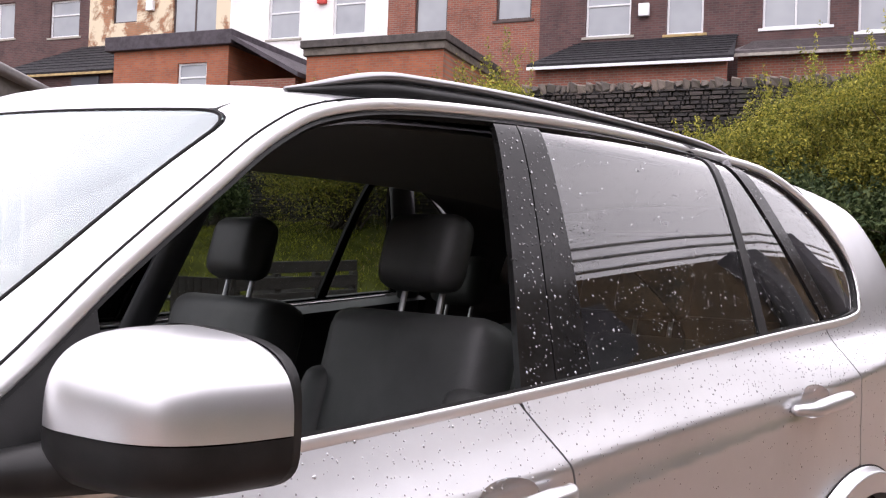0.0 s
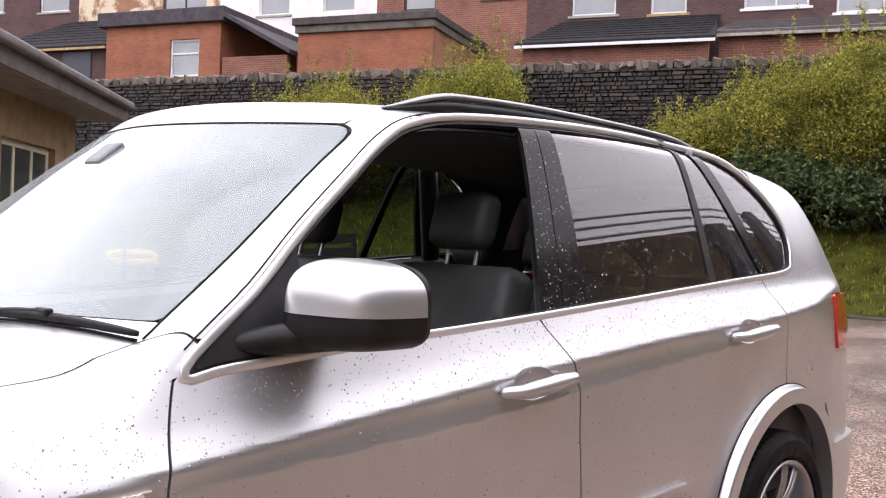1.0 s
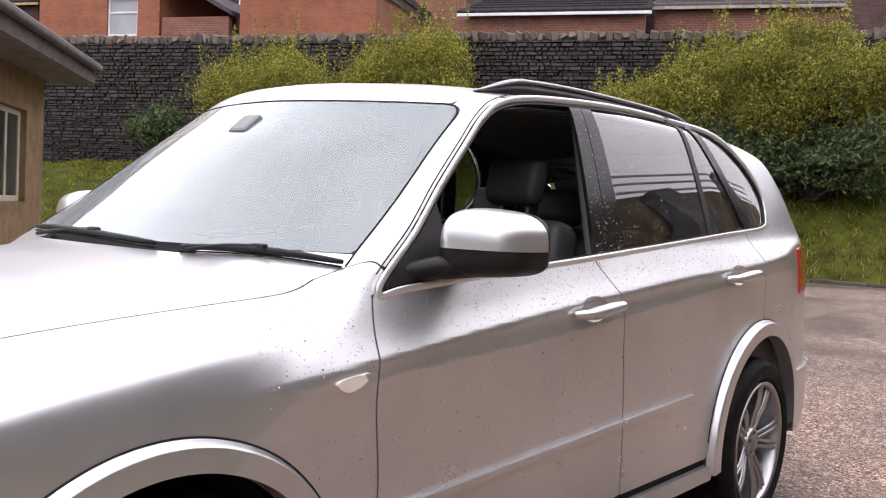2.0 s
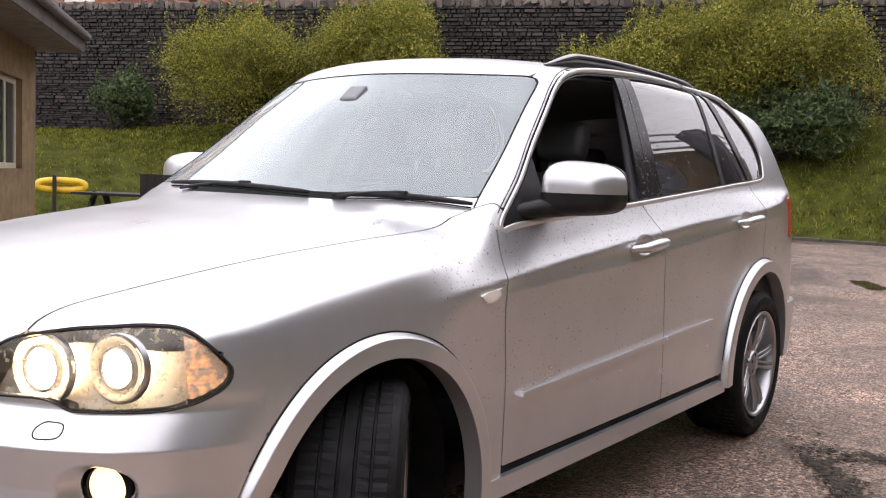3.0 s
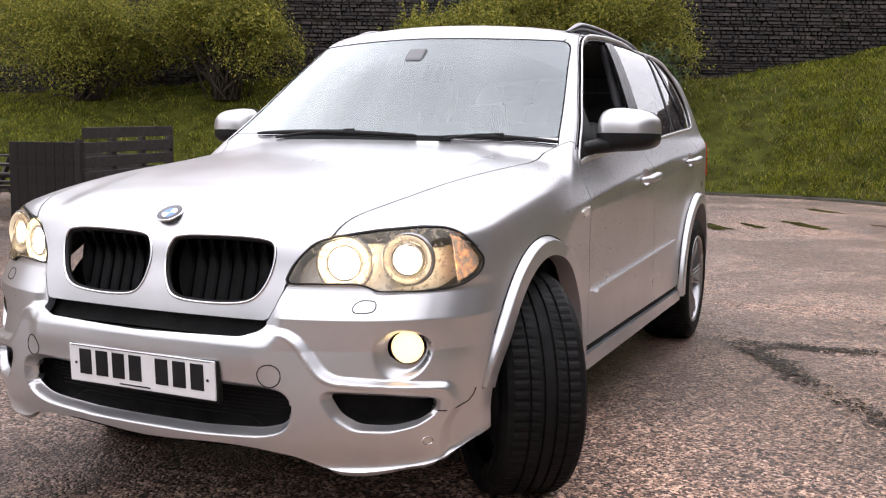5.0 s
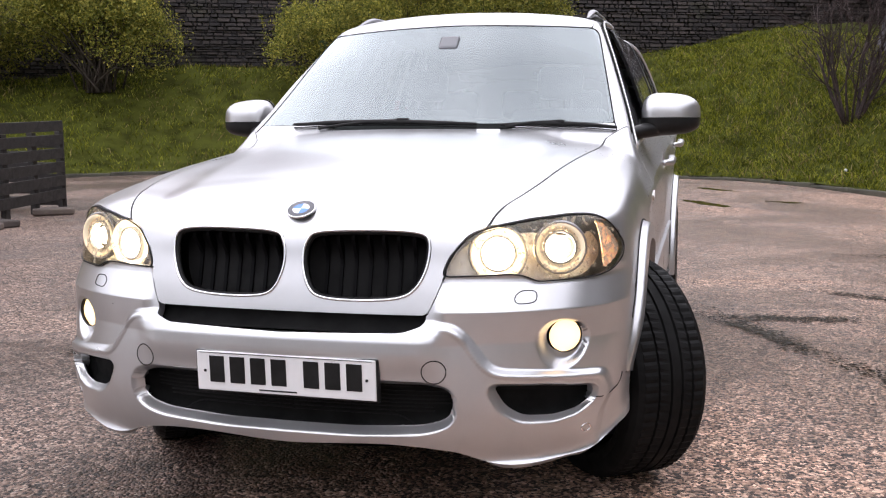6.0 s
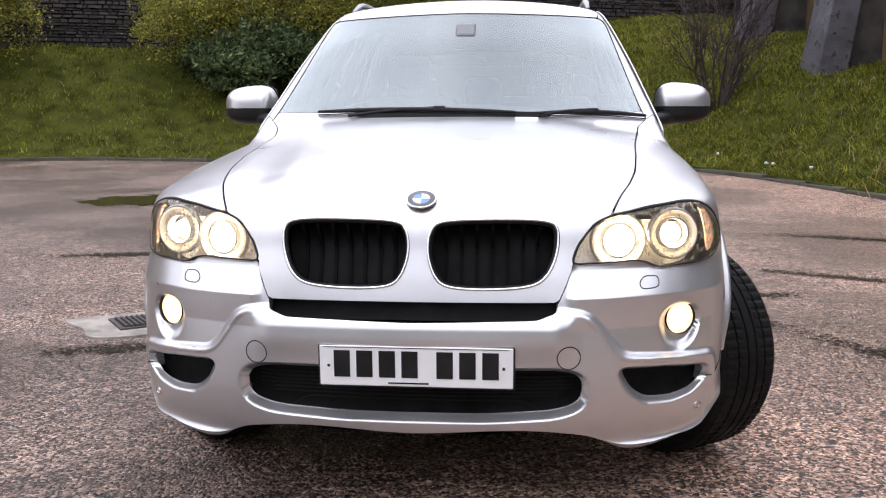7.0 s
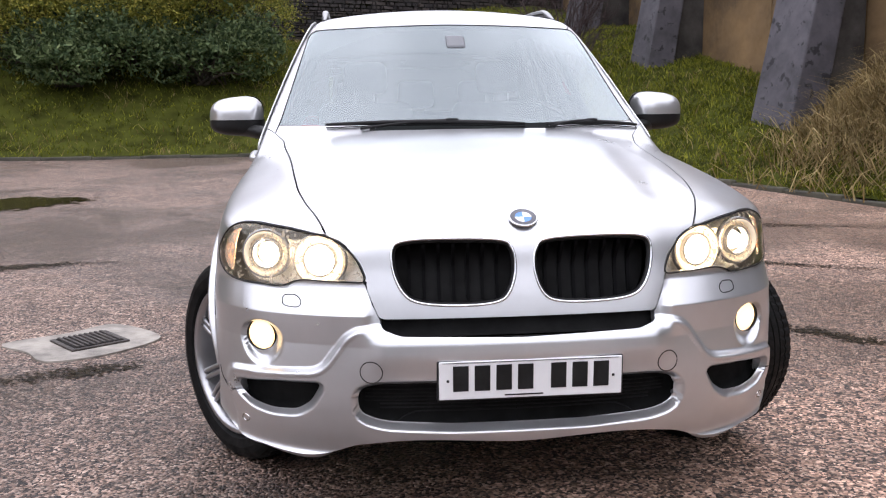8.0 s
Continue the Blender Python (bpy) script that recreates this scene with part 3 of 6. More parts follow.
side = sheet(lambda u, v: np.stack([0*u + 1.15, u, v], 1), lambda u, v: np.stack([0*u - 1, 0*u, 0*u], 1), np.linspace(-1.3, 2.46, 300), np.linspace(.24, 1.77, 150), .95, lips=False)
shoulder = sheet(lambda u, v: np.stack([.78 + .7*v + .7, u - .25, .98 - .7*v + .7], 1), lambda u, v: np.tile([-.663, .24, -.709], (len(u), 1)), np.linspace(-2.3, -.7, 130), np.linspace(-.72, .6, 110), 1.7, lips=False)
roofs = sheet(lambda u, v: np.stack([v, u, 0*u + 2.0], 1), lambda u, v: np.tile([0, 0, -1.], (len(u), 1)), np.linspace(-.75, 2.45, 130), np.linspace(-.75, .75, 70), .8)
hoods = sheet(lambda u, v: np.stack([v, -2.15 - .77*.75 + .64*u, .95 + .64*.95 + .77*u], 1), lambda u, v: np.tile([0, .64, -.77], (len(u), 1)), np.linspace(-.45, 1.15, 170), np.linspace(-.78, .78, 120), 2.2)
pillars = sheet(lambda u, v: np.stack([.65 + .707*u + 1.06, -.6 + .707*u - 1.06, v], 1), lambda u, v: np.tile([-.707, .707, 0.], (len(u), 1)), np.linspace(-.5, .75, 140), np.linspace(1.05, 1.76, 110), 2.2)
screens = sheet(lambda u, v: np.stack([u, 0*u - 1.6, v], 1), lambda u, v: np.tile([0, 1., 0], (len(u), 1)), np.linspace(-.86, .86, 110), np.linspace(1.08, 1.72, 60), 1.6)
AX = -1.25
noses = sheet(lambda u, v: np.stack([1.5*np.sin(u), AX - 1.5*np.cos(u), v], 1), lambda u, v: np.stack([-np.sin(u), np.cos(u), 0*u], 1), np.linspace(0, 1.72, 330), np.linspace(.24, .96, 210), 1.2, lips=False, nose_work=True)
tails = sheet(lambda u, v: np.stack([1.6*np.sin(u), 1.5 + 1.6*np.cos(u), v], 1), lambda u, v: np.stack([-np.sin(u), -np.cos(u), 0*u], 1), np.linspace(-1.5, 1.5, 110), np.linspace(.28, 1.74, 80), 1.3, lips=False)

WINDOW = smooth_loop([(-.845, 1.108), (-.67, 1.240), (-.525, 1.362), (-.36, 1.487), (-.23, 1.580), (-.10, 1.640), (.12, 1.679), (.6, 1.708), (1.11, 1.718), (1.32, 1.703), (1.50, 1.640), (1.655, 1.535), (1.72, 1.43), (1.685, 1.335), (1.60, 1.293), (1.2, 1.262), (.6, 1.214), (0, 1.168), (-.4, 1.142), (-.75, 1.114)], 5)
d_win = dist2(WINDOW)
LAMP = soft_poly([(.402, .7685), (.426, .822), (.451, .854), (.479, .879), (.523, .895), (.63, .915), (.742, .9245), (.806, .922), (.838, .911), (.870, .882), (.914, .834), (.902, .80), (.85, .770), (.797, .758), (.757, .755), (.683, .754), (.626, .752), (.600, .768), (.568, .774), (.49, .771)], .02, 4)
d_lampa = dist2(LAMP)


def d_lamp(x, y, z):
    return np.where(y < -1.6, d_lampa(np.arctan2(np.abs(x), AX - y), z) * .9, 1)


hood_edge = curve([(-2.25, .50), (-2.2, .540), (-2.1, .584), (-1.95, .622), (-1.7, .654), (-1.4, .682), (-1.1, .716), (-.9, .746)])
front_seam = curve([(.3, -.905), (.66, -.90), (.95, -.915), (1.13, -.86), (1.4, -.7)])
mid_seam = curve([(.3, .275), (.63, .27), (.85, .25), (1.05, .22), (1.19, .135), (1.3, .1)])
rear_seam = curve([(.3, 1.49), (.9, 1.485), (1.07, 1.46), (1.26, 1.40), (1.4, 1.36)])
SLIT = .0028


def d_arch_f(y, z):
    return np.hypot(y - AXLE_F + .01, z - HUB_Z)


def d_arch_r(y, z):
    return np.hypot(y - AXLE_R - .02, z - HUB_Z - .01)


def outside_arches(y, z, grow=.001):
    return np.maximum(.4965 + grow - d_arch_f(y, z), .5225 + grow - d_arch_r(y, z))


def allof(*fs):
    return lambda x, y, z: np.max(np.stack([f(x, y, z) for f in fs]), axis=0)


# doors
front_door = cut(side, allof(lambda x, y, z: front_seam(z) + SLIT - y, lambda x, y, z: y - mid_seam(z) + SLIT, lambda x, y, z: .388 - z, lambda x, y, z: z - belt_z(y) + .014, lambda x, y, z: .040 - np.hypot((y - .055)/2.0, z - 1.0205), lambda x, y, z: outside_arches(y, z)))
rear_door = cut(side, allof(lambda x, y, z: mid_seam(z) + SLIT - y, lambda x, y, z: y - rear_seam(z) + SLIT, lambda x, y, z: .388 - z, lambda x, y, z: z - belt_z(y) + .014, lambda x, y, z: .040 - np.hypot((y - 1.165)/2.0, z - 1.0975), lambda x, y, z: outside_arches(y, z)))
fdoors = panel("front_door", front_door, SILVER, car)
rdoors = panel("rear_door", rear_door, SILVER, car)
# rear wing and the frame round the windows
panel("rear_wing", cut(side, allof(lambda x, y, z: rear_seam(z) + SLIT - y, lambda x, y, z: .5 - z + .25*step(2.1, 1.9, y)*0, lambda x, y, z: z - belt_z(y) + .022 - 9*(y > 1.6), lambda x, y, z: outside_arches(y, z), lambda x, y, z: y - 2.16, lambda x, y, z: np.minimum(np.minimum(y - 1.985 + .25*(z - 1.1), z - .985), 1.207 - z), lambda x, y, z: -d_win(y, z) + .012, lambda x, y, z: np.where(z > 1.6, np.maximum(.612 - x, 1.443 - y), -1), lambda x, y, z: -(z - .62 + 1.5*(y - 2.02))*(y > 1.9) - 1*(y <= 1.9))), SILVER, car)
SCREEN = soft_poly([(-.780, 1.150), (-.760, 1.19), (-.642, 1.60), (-.615, 1.622), (0, 1.630), (.615, 1.622), (.642, 1.60), (.760, 1.19), (.780, 1.150), (.62, 1.12), (0, 1.10), (-.62, 1.12)], .03)
d_screen0 = dist2(SCREEN)


def d_screen(x, y, z):
    return np.where(y < .0, np.maximum(d_screen0(x, z), -1.062 + .36*x*x - y), 1)


def wing_back(x):
    return -.83 - 1.7*(.815 - x)


panel("a_pillar", cut(pillars, allof(lambda x, y, z: .003 - d_screen(x, y, z), lambda x, y, z: .016 - d_win(y, z), lambda x, y, z: y + .1, lambda x, y, z: np.where(z > 1.585, .612 - x, -1), lambda x, y, z: wing_back(x) + SLIT - y, lambda x, y, z: belt_z(y) - .018 - z)), SILVER, car)
panel("cant_rail", biggest(cut(side, allof(lambda x, y, z: .016 - d_win(y, z), lambda x, y, z: 1.60 - z, lambda x, y, z: -.1 - y, lambda x, y, z: .612 - x, lambda x, y, z: y - 1.44))), SILVER, car)
panel("black_sill_strip", cut(side, allof(lambda x, y, z: .34 - z, lambda x, y, z: z - .395, lambda x, y, z: -.95 - y, lambda x, y, z: y - 1.02, lambda x, y, z: outside_arches(y, z))), MATT, car, lift=-.012, depth=.03)
panel("sill", cut(side, allof(lambda x, y, z: z - .358, lambda x, y, z: -1.12 - y, lambda x, y, z: y - 1.06, lambda x, y, z: outside_arches(y, z, -.03), lambda x, y, z: .298 - z)), SILVER, car, lift=.010, depth=.06)


def lip(name, yc, zc, r0, r1, a0, a1):
    s = sheet(lambda u, v: np.stack([0*u + 1.2, yc + v*np.cos(u), zc + v*np.sin(u)], 1), lambda u, v: np.tile([-1., 0, 0], (len(u), 1)), np.linspace(radians(a0), radians(a1), 120), np.linspace(r0, r1, 16), 1.0, nose_work=True)
    return panel(name, s, SILVER, car, depth=.06)


lip("front_arch_lip", AXLE_F - .01, HUB_Z, .434, .4955, -8, 168)
lip("rear_arch_lip", AXLE_R + .02, HUB_Z + .01, .455, .5215, 0, 186)
for yc, zc, r, a0, a1 in ((AXLE_F - .01, HUB_Z, .4965, 8, 150), (AXLE_R + .02, HUB_Z + .01, .5225, 8, 172)):
    turn = np.linspace(radians(a0), radians(a1), 70)
    ring_y, ring_z = yc + r*np.cos(turn), zc + r*np.sin(turn)
    seat_p, _ = cast(np.stack([0*turn + 1.2, ring_y, ring_z], 1), np.tile([-1., 0, 0], (70, 1)), 1.0, False)
    bar("arch_seam", seat_p + [.001, 0, 0], .0026, GAP, car, both=True, sides=5)
wings = cut(shoulder, allof(lambda x, y, z: hood_edge(y) + SLIT - x, lambda x, y, z: y - np.where(z < 1.100, front_seam(z), wing_back(x)) + SLIT, lambda x, y, z: .30 - z, lambda x, y, z: outside_arches(y, z), lambda x, y, z: .004 - d_lamp(x, y, z), lambda x, y, z: np.where(z < .862, -1.8645 - y, -9), lambda x, y, z: -2.22 - y))
fwings = panel("front_wing", wings, SILVER, car)
# bonnet, with the twin grille openings


def hood_lip(x):
    return np.interp(x, [0, .397, .419, .437, .463, .509, .56, .62], [.668, .668, .716, .767, .826, .872, .90, .90])


bonnet = cut(hoods, allof(lambda x, y, z: np.where(y < -2.15, hood_lip(np.abs(x)) + .002 - z, -1), lambda x, y, z: np.abs(x) - hood_edge(y) + SLIT, lambda x, y, z: .004 - d_lamp(x, y, z), lambda x, y, z: np.where(y < -2.15, -d_grille(np.abs(x - .018)/.975, z), -1), lambda x, y, z: y - (-1.10 + .36*x*x)))
bonnet = panel("bonnet", bonnet, SILVER, car, both=False, depth=.02)[0]
panel("scuttle", cut(hoods, allof(lambda x, y, z: (-1.13 + .36*x*x) - y, lambda x, y, z: y - (-.99 + .36*x*x), lambda x, y, z: np.abs(x) - .75)), BLACK, car, both=False, lift=-.022, depth=0)
roof = panel("roof", cut(roofs, allof(lambda x, y, z: .004 - d_screen(x, y, z), lambda x, y, z: np.abs(x) - .610, lambda x, y, z: y - 2.16, lambda x, y, z: 1.55 - z)), SILVER, car, both=False)[0]
# windscreen
panel("windscreen", cut(screens, lambda x, y, z: d_screen(x, y, z)), GLASS, car, both=False, depth=0, label="rain-wet laminated windscreen")
panel("screen_border", cut(screens, allof(lambda x, y, z: d_screen(x, y, z), lambda x, y, z: -.009 - d_screen(x, y, z))), GAP, car, both=False, depth=0, lift=-.003)

panel("screen_cowl", cut(screens, allof(lambda x, y, z: d_screen(x, y, z), lambda x, y, z: z - 1.160 - .012*x*x)), BLACK, car, "black plastic strip below the windscreen", both=False, depth=0, lift=.003)


up = np.array(SCREEN)[3:42]
at = np.concatenate([[0], np.cumsum(np.linalg.norm(np.diff(up, axis=0), axis=1))])
even = np.linspace(0, at[-1], 140)
ux, uz = np.interp(even, at, up[:, 0]), np.interp(even, at, up[:, 1])
edge_p, _ = cast(np.stack([ux, 0*ux - 1.6, uz], 1), np.tile([0, 1., 0], (140, 1)), 1.6)
bar("screen_seal", edge_p, .0028, GAP, car, sides=6)


def on_nose(x, z, work=False, lift=0.):
    x, z = np.atleast_1d(np.asarray(x, float)), np.atleast_1d(np.asarray(z, float))
    p, _ = cast(np.stack([x, 0*x - 2.6, z], 1), np.tile([0, 1., 0], (len(x), 1)), 1.2, False, work, 60)
    n = normals_at(p, lips=False, nose_work=work)
    return p + n*lift, n


def on_side(y, z, lift=0.):
    y, z = np.atleast_1d(np.asarray(y, float)), np.atleast_1d(np.asarray(z, float))
    p, _ = cast(np.stack([0*y + 1.2, y, z], 1), np.tile([-1., 0, 0], (len(y), 1)), 1.0)
    return p + normals_at(p)*lift, normals_at(p)


# front bumper
bump_low = curve([(0, .305), (.42, .308), (.475, .297), (.54, .270), (.75, .270), (.82, .284), (.875, .322), (.92, .35)])
bumpers = cut(noses, allof(lambda x, y, z: z - np.where(x < .45, hood_lip(x) - .004, .868), lambda x, y, z: .003 - d_lamp(x, y, z), lambda x, y, z: y + 1.862, lambda x, y, z: bump_low(x) - z, lambda x, y, z: np.where(z > .463, .4972, .437) - d_arch_f(y, z)))
for f in (lambda x, y, z: -d_low(x, z), lambda x, y, z: -d_side(x, z), lambda x, y, z: -d_slot(x, z), lambda x, y, z: .044 - np.hypot(x - FOG[0], z - FOG[1])):
    bumpers = cut(bumpers, f)
bumper = tagged(new("front_bumper"), "")
bumper.parent = car
panel("bumper_skin", whole(bumpers), SILVER, bumper, depth=.025, both=False)
panel("lower_intake_mesh", whole(cut(noses, lambda x, y, z: d_low(x, z) - .02)), MATT, bumper, lift=-.05, depth=0, both=False)
panel("upper_intake_mesh", whole(cut(noses, lambda x, y, z: d_slot(x, z) - .02)), MATT, bumper, lift=-.04, depth=0, both=False)
panel("side_intake_mesh", cut(noses, lambda x, y, z: d_side(x, z) - .02), MATT, bumper, lift=-.035, depth=0)


def groove(name, uv, parent, r=.0016, closed=True, both=True, m=GAP, work=True, lift=0.):
    p, n = on_nose(uv[:, 0], uv[:, 1], work, lift)
    bar(name, p, r, m, parent, both=both, sides=6, closed=closed)


ring = np.linspace(0, 2*math.pi, 32, endpoint=False)
groove("washer_seam", soft_poly([(.617, .714), (.632, .731), (.672, .729), (.675, .705), (.66, .699), (.625, .698)], .012), bumper)
groove("tow_cover_seam", np.stack([.426 + .031*np.cos(ring), .527 + .031*np.sin(ring)], 1), bumper)
groove("parking_sensor", np.stack([.80 + .011*np.cos(ring), .345 + .011*np.sin(ring)], 1), bumper, .0022, m=CHROME)
groove("bumper_seam", np.array([(.886, .474), (.882, .455), (.875, .441), (.858, .430), (.840, .428), (.826, .431)]), bumper, .0018, closed=False)
for k in range(9):
    z = .37 + .0135*k
    xs = np.linspace(0, .455 if .40 < z < .47 else .41, 24)
    groove("intake_bar", np.stack([xs, 0*xs + z], 1), bumper, .0022, False, True, GAP, True, -.048)
# fog lamps
for s in (1, -1):
    c, n = on_nose([FOG[0]], [FOG[1]], True, .008)
    c, n = c[0]*np.array([s, 1, 1]), n[0]*np.array([s, 1, 1])
    m = Matrix.Translation(Vector(c)) @ Vector((s*.42, -1, 0)).to_track_quat("Z", "Y").to_matrix().to_4x4()
    fog = new("fog_lamp")
    fog.parent = bumper
    fog.matrix_basis = m
    p, f = revolve([(.047, -.04), (.047, -.004), (.0455, .0), (.0445, -.006)], 32)
    place("bezel", p[:, [1, 2, 0]], f, BLACK, fog)
    p, f = revolve([(.0445, -.012), (.033, -.004), (.016, -.001), (.0005, .0)], 32)
    place("lens", p[:, [1, 2, 0]], f, glow("fog_light", (1., .70, .34), 2.8), fog)
# number plate, its writing as plain bars
plate = new("number_plate")
plate.parent = car
plate.matrix_basis = pose(.020, -2.360, .504, 3, 0, 0)
WHITE = finish(mat("plate_white", (.78, .78, .76), .35), ramp(bpy.data.materials["plate_white"], grain(bpy.data.materials["plate_white"], 9., 6.), [(.3, .70), (.7, .80)]))
part("plate_holder", box((.53, .022, .118), (0, .006, -.003), .004), BLACK, plate)
part("plate_face", box((.52, .006, .111), (0, -.007, 0), .0025), WHITE, plate)
for k in range(7):
    x = -.193 + .061*k + (.033 if k > 3 else 0) - .006
    part("letter_bar", box((.044, .003, .074), (x, -.0105, .006), .001), BLACK, plate)
part("small_print_bar", box((.11, .002, .004), (-.02, -.0105, -.046), .0005), BLACK, plate)
part("border_line", box((.50, .002, .0015), (0, -.0105, .052), .0), BLACK, plate)
for s in (-1, 1):
    part("screw", box((.008, .004, .008), (s*.235, -.0105, 0), .002), BLACK, plate)

# twin grille
for s in (1, -1):
    grille = new("kidney_grille")
    grille.parent = car
    flip = np.array([s, 1, 1])
    loop, n = on_nose(s*GRILLE[:, 0]*.975 + .018, GRILLE[:, 1])
    p, f = tube(loop - n*.001, .0045, 8, True, 1.0, up=(0, 1, 0))
    place("chrome_frame", p, f, CHROME, grille)
    p, f = tube(loop - n*.012, .010, 8, True, 1.0, up=(0, 1, 0))
    place("inner_frame", p, f, BLACK, grille)
    back = oriented(cut(hoods, lambda x, y, z: np.where(y < -2.1, d_grille(s*(x - .018)/.975, z) - .01, 1)))
    place("backing", back[0] - back[2]*.075, back[1], MATT, grille)
    for k in range(7):
        x = .075 + .044*k
        zs = np.linspace(.69, .90, 60)
        ok = zs[d_grille(np.full(60, x), zs) < -.004]
        zz = np.linspace(ok[0], ok[-1], 14)
        q, n = on_nose(0*zz + s*x*.975 + .018, zz)
        w = .0046
        sink = .018 + .050*step(.0, .45, np.linspace(1, 0, 14))
        p = q - n*sink[:, None]
        a = np.concatenate([p + [w, 0, 0], p - [w, 0, 0], p - n*.04 - [w*.6, 0, 0], p - n*.04 + [w*.6, 0, 0]])
        k0 = len(zz)
        f = [(r*k0 + i, ((r+1) % 4)*k0 + i, ((r+1) % 4)*k0 + i + 1, r*k0 + i + 1) for r in range(4) for i in range(k0 - 1)]
        place("slat", a, f, SLAT, grille, smooth=False)

# badge: a plain roundel
c, n = on_nose([.022], [.937])
n = np.array([[0, -.50, .866]])
badge = new("badge")
badge.parent = bonnet
badge.matrix_basis = Matrix.Translation(Vector(c[0] + n[0]*.0045)) @ Vector(n[0]).to_track_quat("Z", "Y").to_matrix().to_4x4() @ Matrix.Diagonal((1.02, 1.02, .6, 1))
BLUE, PALE = mat("badge_blue", (.03, .18, .55), .2, 0, 1.), mat("badge_white", (.8, .8, .8), .2, 0, 1.)
p, f = revolve([(.0415, -.004), (.0415, .003), (.0395, .005), (.0375, .004)], 40)
place("rim", p[:, [1, 2, 0]], f, CHROME, badge)
p, f = revolve([(.0375, .004), (.0255, .0045), (.0245, .0052), (.0235, .0044)], 40)
place("dark_ring", p[:, [1, 2, 0]], f, mat("badge_grey", (.10, .10, .11), .25, .6), badge)
for k in range(4):
    a = np.linspace(k*math.pi/2, (k+1)*math.pi/2, 10)
    p = np.concatenate([[[0, 0, .0045]], np.stack([.0235*np.cos(a), .0235*np.sin(a), 0*a + .0042], 1)])
    place("quarter", p, [(0, i, i + 1) for i in range(1, 10)], BLUE if k % 2 else PALE, badge)

# headlamps
BOWL = finish(mat("lamp_bowl", (.50, .48, .45), .42, .35), ramp(bpy.data.materials["lamp_bowl"], grain(bpy.data.materials["lamp_bowl"], 22., 7.), [(.3, (.70, .62, .52)), (.65, (.92, .89, .83))]))
AMBER = glow("indicator_amber", (1., .34, .05), .6)
AMBER.node_tree.nodes["Principled BSDF"].inputs["Base Color"].default_value = (.86, .66, .50, 1)
link(AMBER, ramp(AMBER, grain(AMBER, 46., 4.), [(.46, .0), (.66, 1.5)]), AMBER.node_tree.nodes["Principled BSDF"].inputs["Emission Strength"])
# the reflectors get a glow of their own for the bulb light they return
LIT = glow("lit_reflector", (1., .78, .46), 2.6)
SOFT_LIT = glow("half_lit_reflector", (1., .84, .58), .30)
LAMP_ON = glow("lamp_glow", (1., .86, .58), 60.)
lamp_skin = oriented(cut(sheet(lambda u, v: np.stack([1.5*np.sin(u), AX - 1.5*np.cos(u), v], 1), lambda u, v: np.stack([-np.sin(u), np.cos(u), 0*u], 1), np.linspace(.3, 1.1, 100), np.linspace(.72, .95, 50), 1.2, lips=False), lambda x, y, z: d_lamp(x, y, z) + .003))
for s in (1, -1):
    flip = np.array([s, 1, 1])
    lamp = new("headlamp")
    lamp.parent = car
    p, t, n = lamp_skin
    ti = t if s > 0 else t[:, ::-1]
    lens_ob = place("lens", p*flip, ti, CLEAR, lamp, n*flip, "clear rain-spotted lamp cover")
    # the bowl, sunk behind the lens, with dark sides
    q, tt, nn = fold((p - n*.004, t, n), .075)
    inner = np.concatenate([p - n*.078])
    place("bowl", inner*flip, ti, BOWL, lamp, n*flip)
    q, tt, nn = q[len(p):], tt[len(t):] - len(p), nn[len(p):]
    place("housing_side", q*flip, tt if s > 0 else tt[:, ::-1], BOWL, lamp, -nn*flip)
    seal = np.array([[a, z] for a, z in LAMP])
    pr, hitn = cast(np.stack([1.5*np.sin(seal[:, 0]), AX - 1.5*np.cos(seal[:, 0]), seal[:, 1]], 1), np.stack([-np.sin(seal[:, 0]), np.cos(seal[:, 0]), 0*seal[:, 0]], 1), 1.2, False)
    bar("seal", pr*flip, .0022, BLACK, lamp, closed=True, sides=6)
    for a, z, r, back, bulb in ((.545, .832, .050, .045, .84), (.705, .842, .046, .03, .62)):
        o = np.array([[1.5*math.sin(a), AX - 1.5*math.cos(a), z]])
        pc, _ = cast(o, np.array([[-math.sin(a), math.cos(a), 0]]), 1.2, False)
        nc = normals_at(pc, lips=False)
        c = (pc - nc*back)[0]*flip
        m = Matrix.Translation(Vector(c)) @ Vector((s*.25, -1, .02)).to_track_quat("Z", "Y").to_matrix().to_4x4()
        for nm, prof, mm in (("reflector", [(r*1.45, .016), (r*1.3, .018), (r*1.15, .004), (r*.9, -.02)], LIT if a < .6 else SOFT_LIT), ("projector", [(r*bulb, -.02), (r*bulb*.8, .004), (r*bulb*.45, .014), (.0006, .018)], LAMP_ON), ("projector_ring", [(r*1.0, -.01), (r*1.0, .012), (r*.9, .016), (r*.86, .0)], SATIN), ("shroud", [(r*1.62, -.004), (r*1.60, .010), (r*1.50, .012), (r*1.46, .0), (r*1.1, -.012)], SATIN)):
            p2, f2 = revolve(prof, 32)
            ob = place(nm, p2[:, [1, 2, 0]], f2, mm, lamp)
            ob.matrix_basis = m
    # the indicator: a ribbed amber pane across the lamp's outer end
    q = oriented(cut((p - n*.016, t, n), lambda x, y, z: np.maximum(.826 + .10*(.84 - z) - np.arctan2(x, AX - y), d_lamp(x, y, z) + .007)))
    rib = np.sin(q[0][:, 2] * 2*math.pi / .011) * .0016
    q = fold((q[0] + q[2]*rib[:, None], q[1], q[2]), .004)
    place("indicator", q[0]*flip, q[1] if s > 0 else q[1][:, ::-1], AMBER, lamp, None, "glowing amber ribbed indicator")

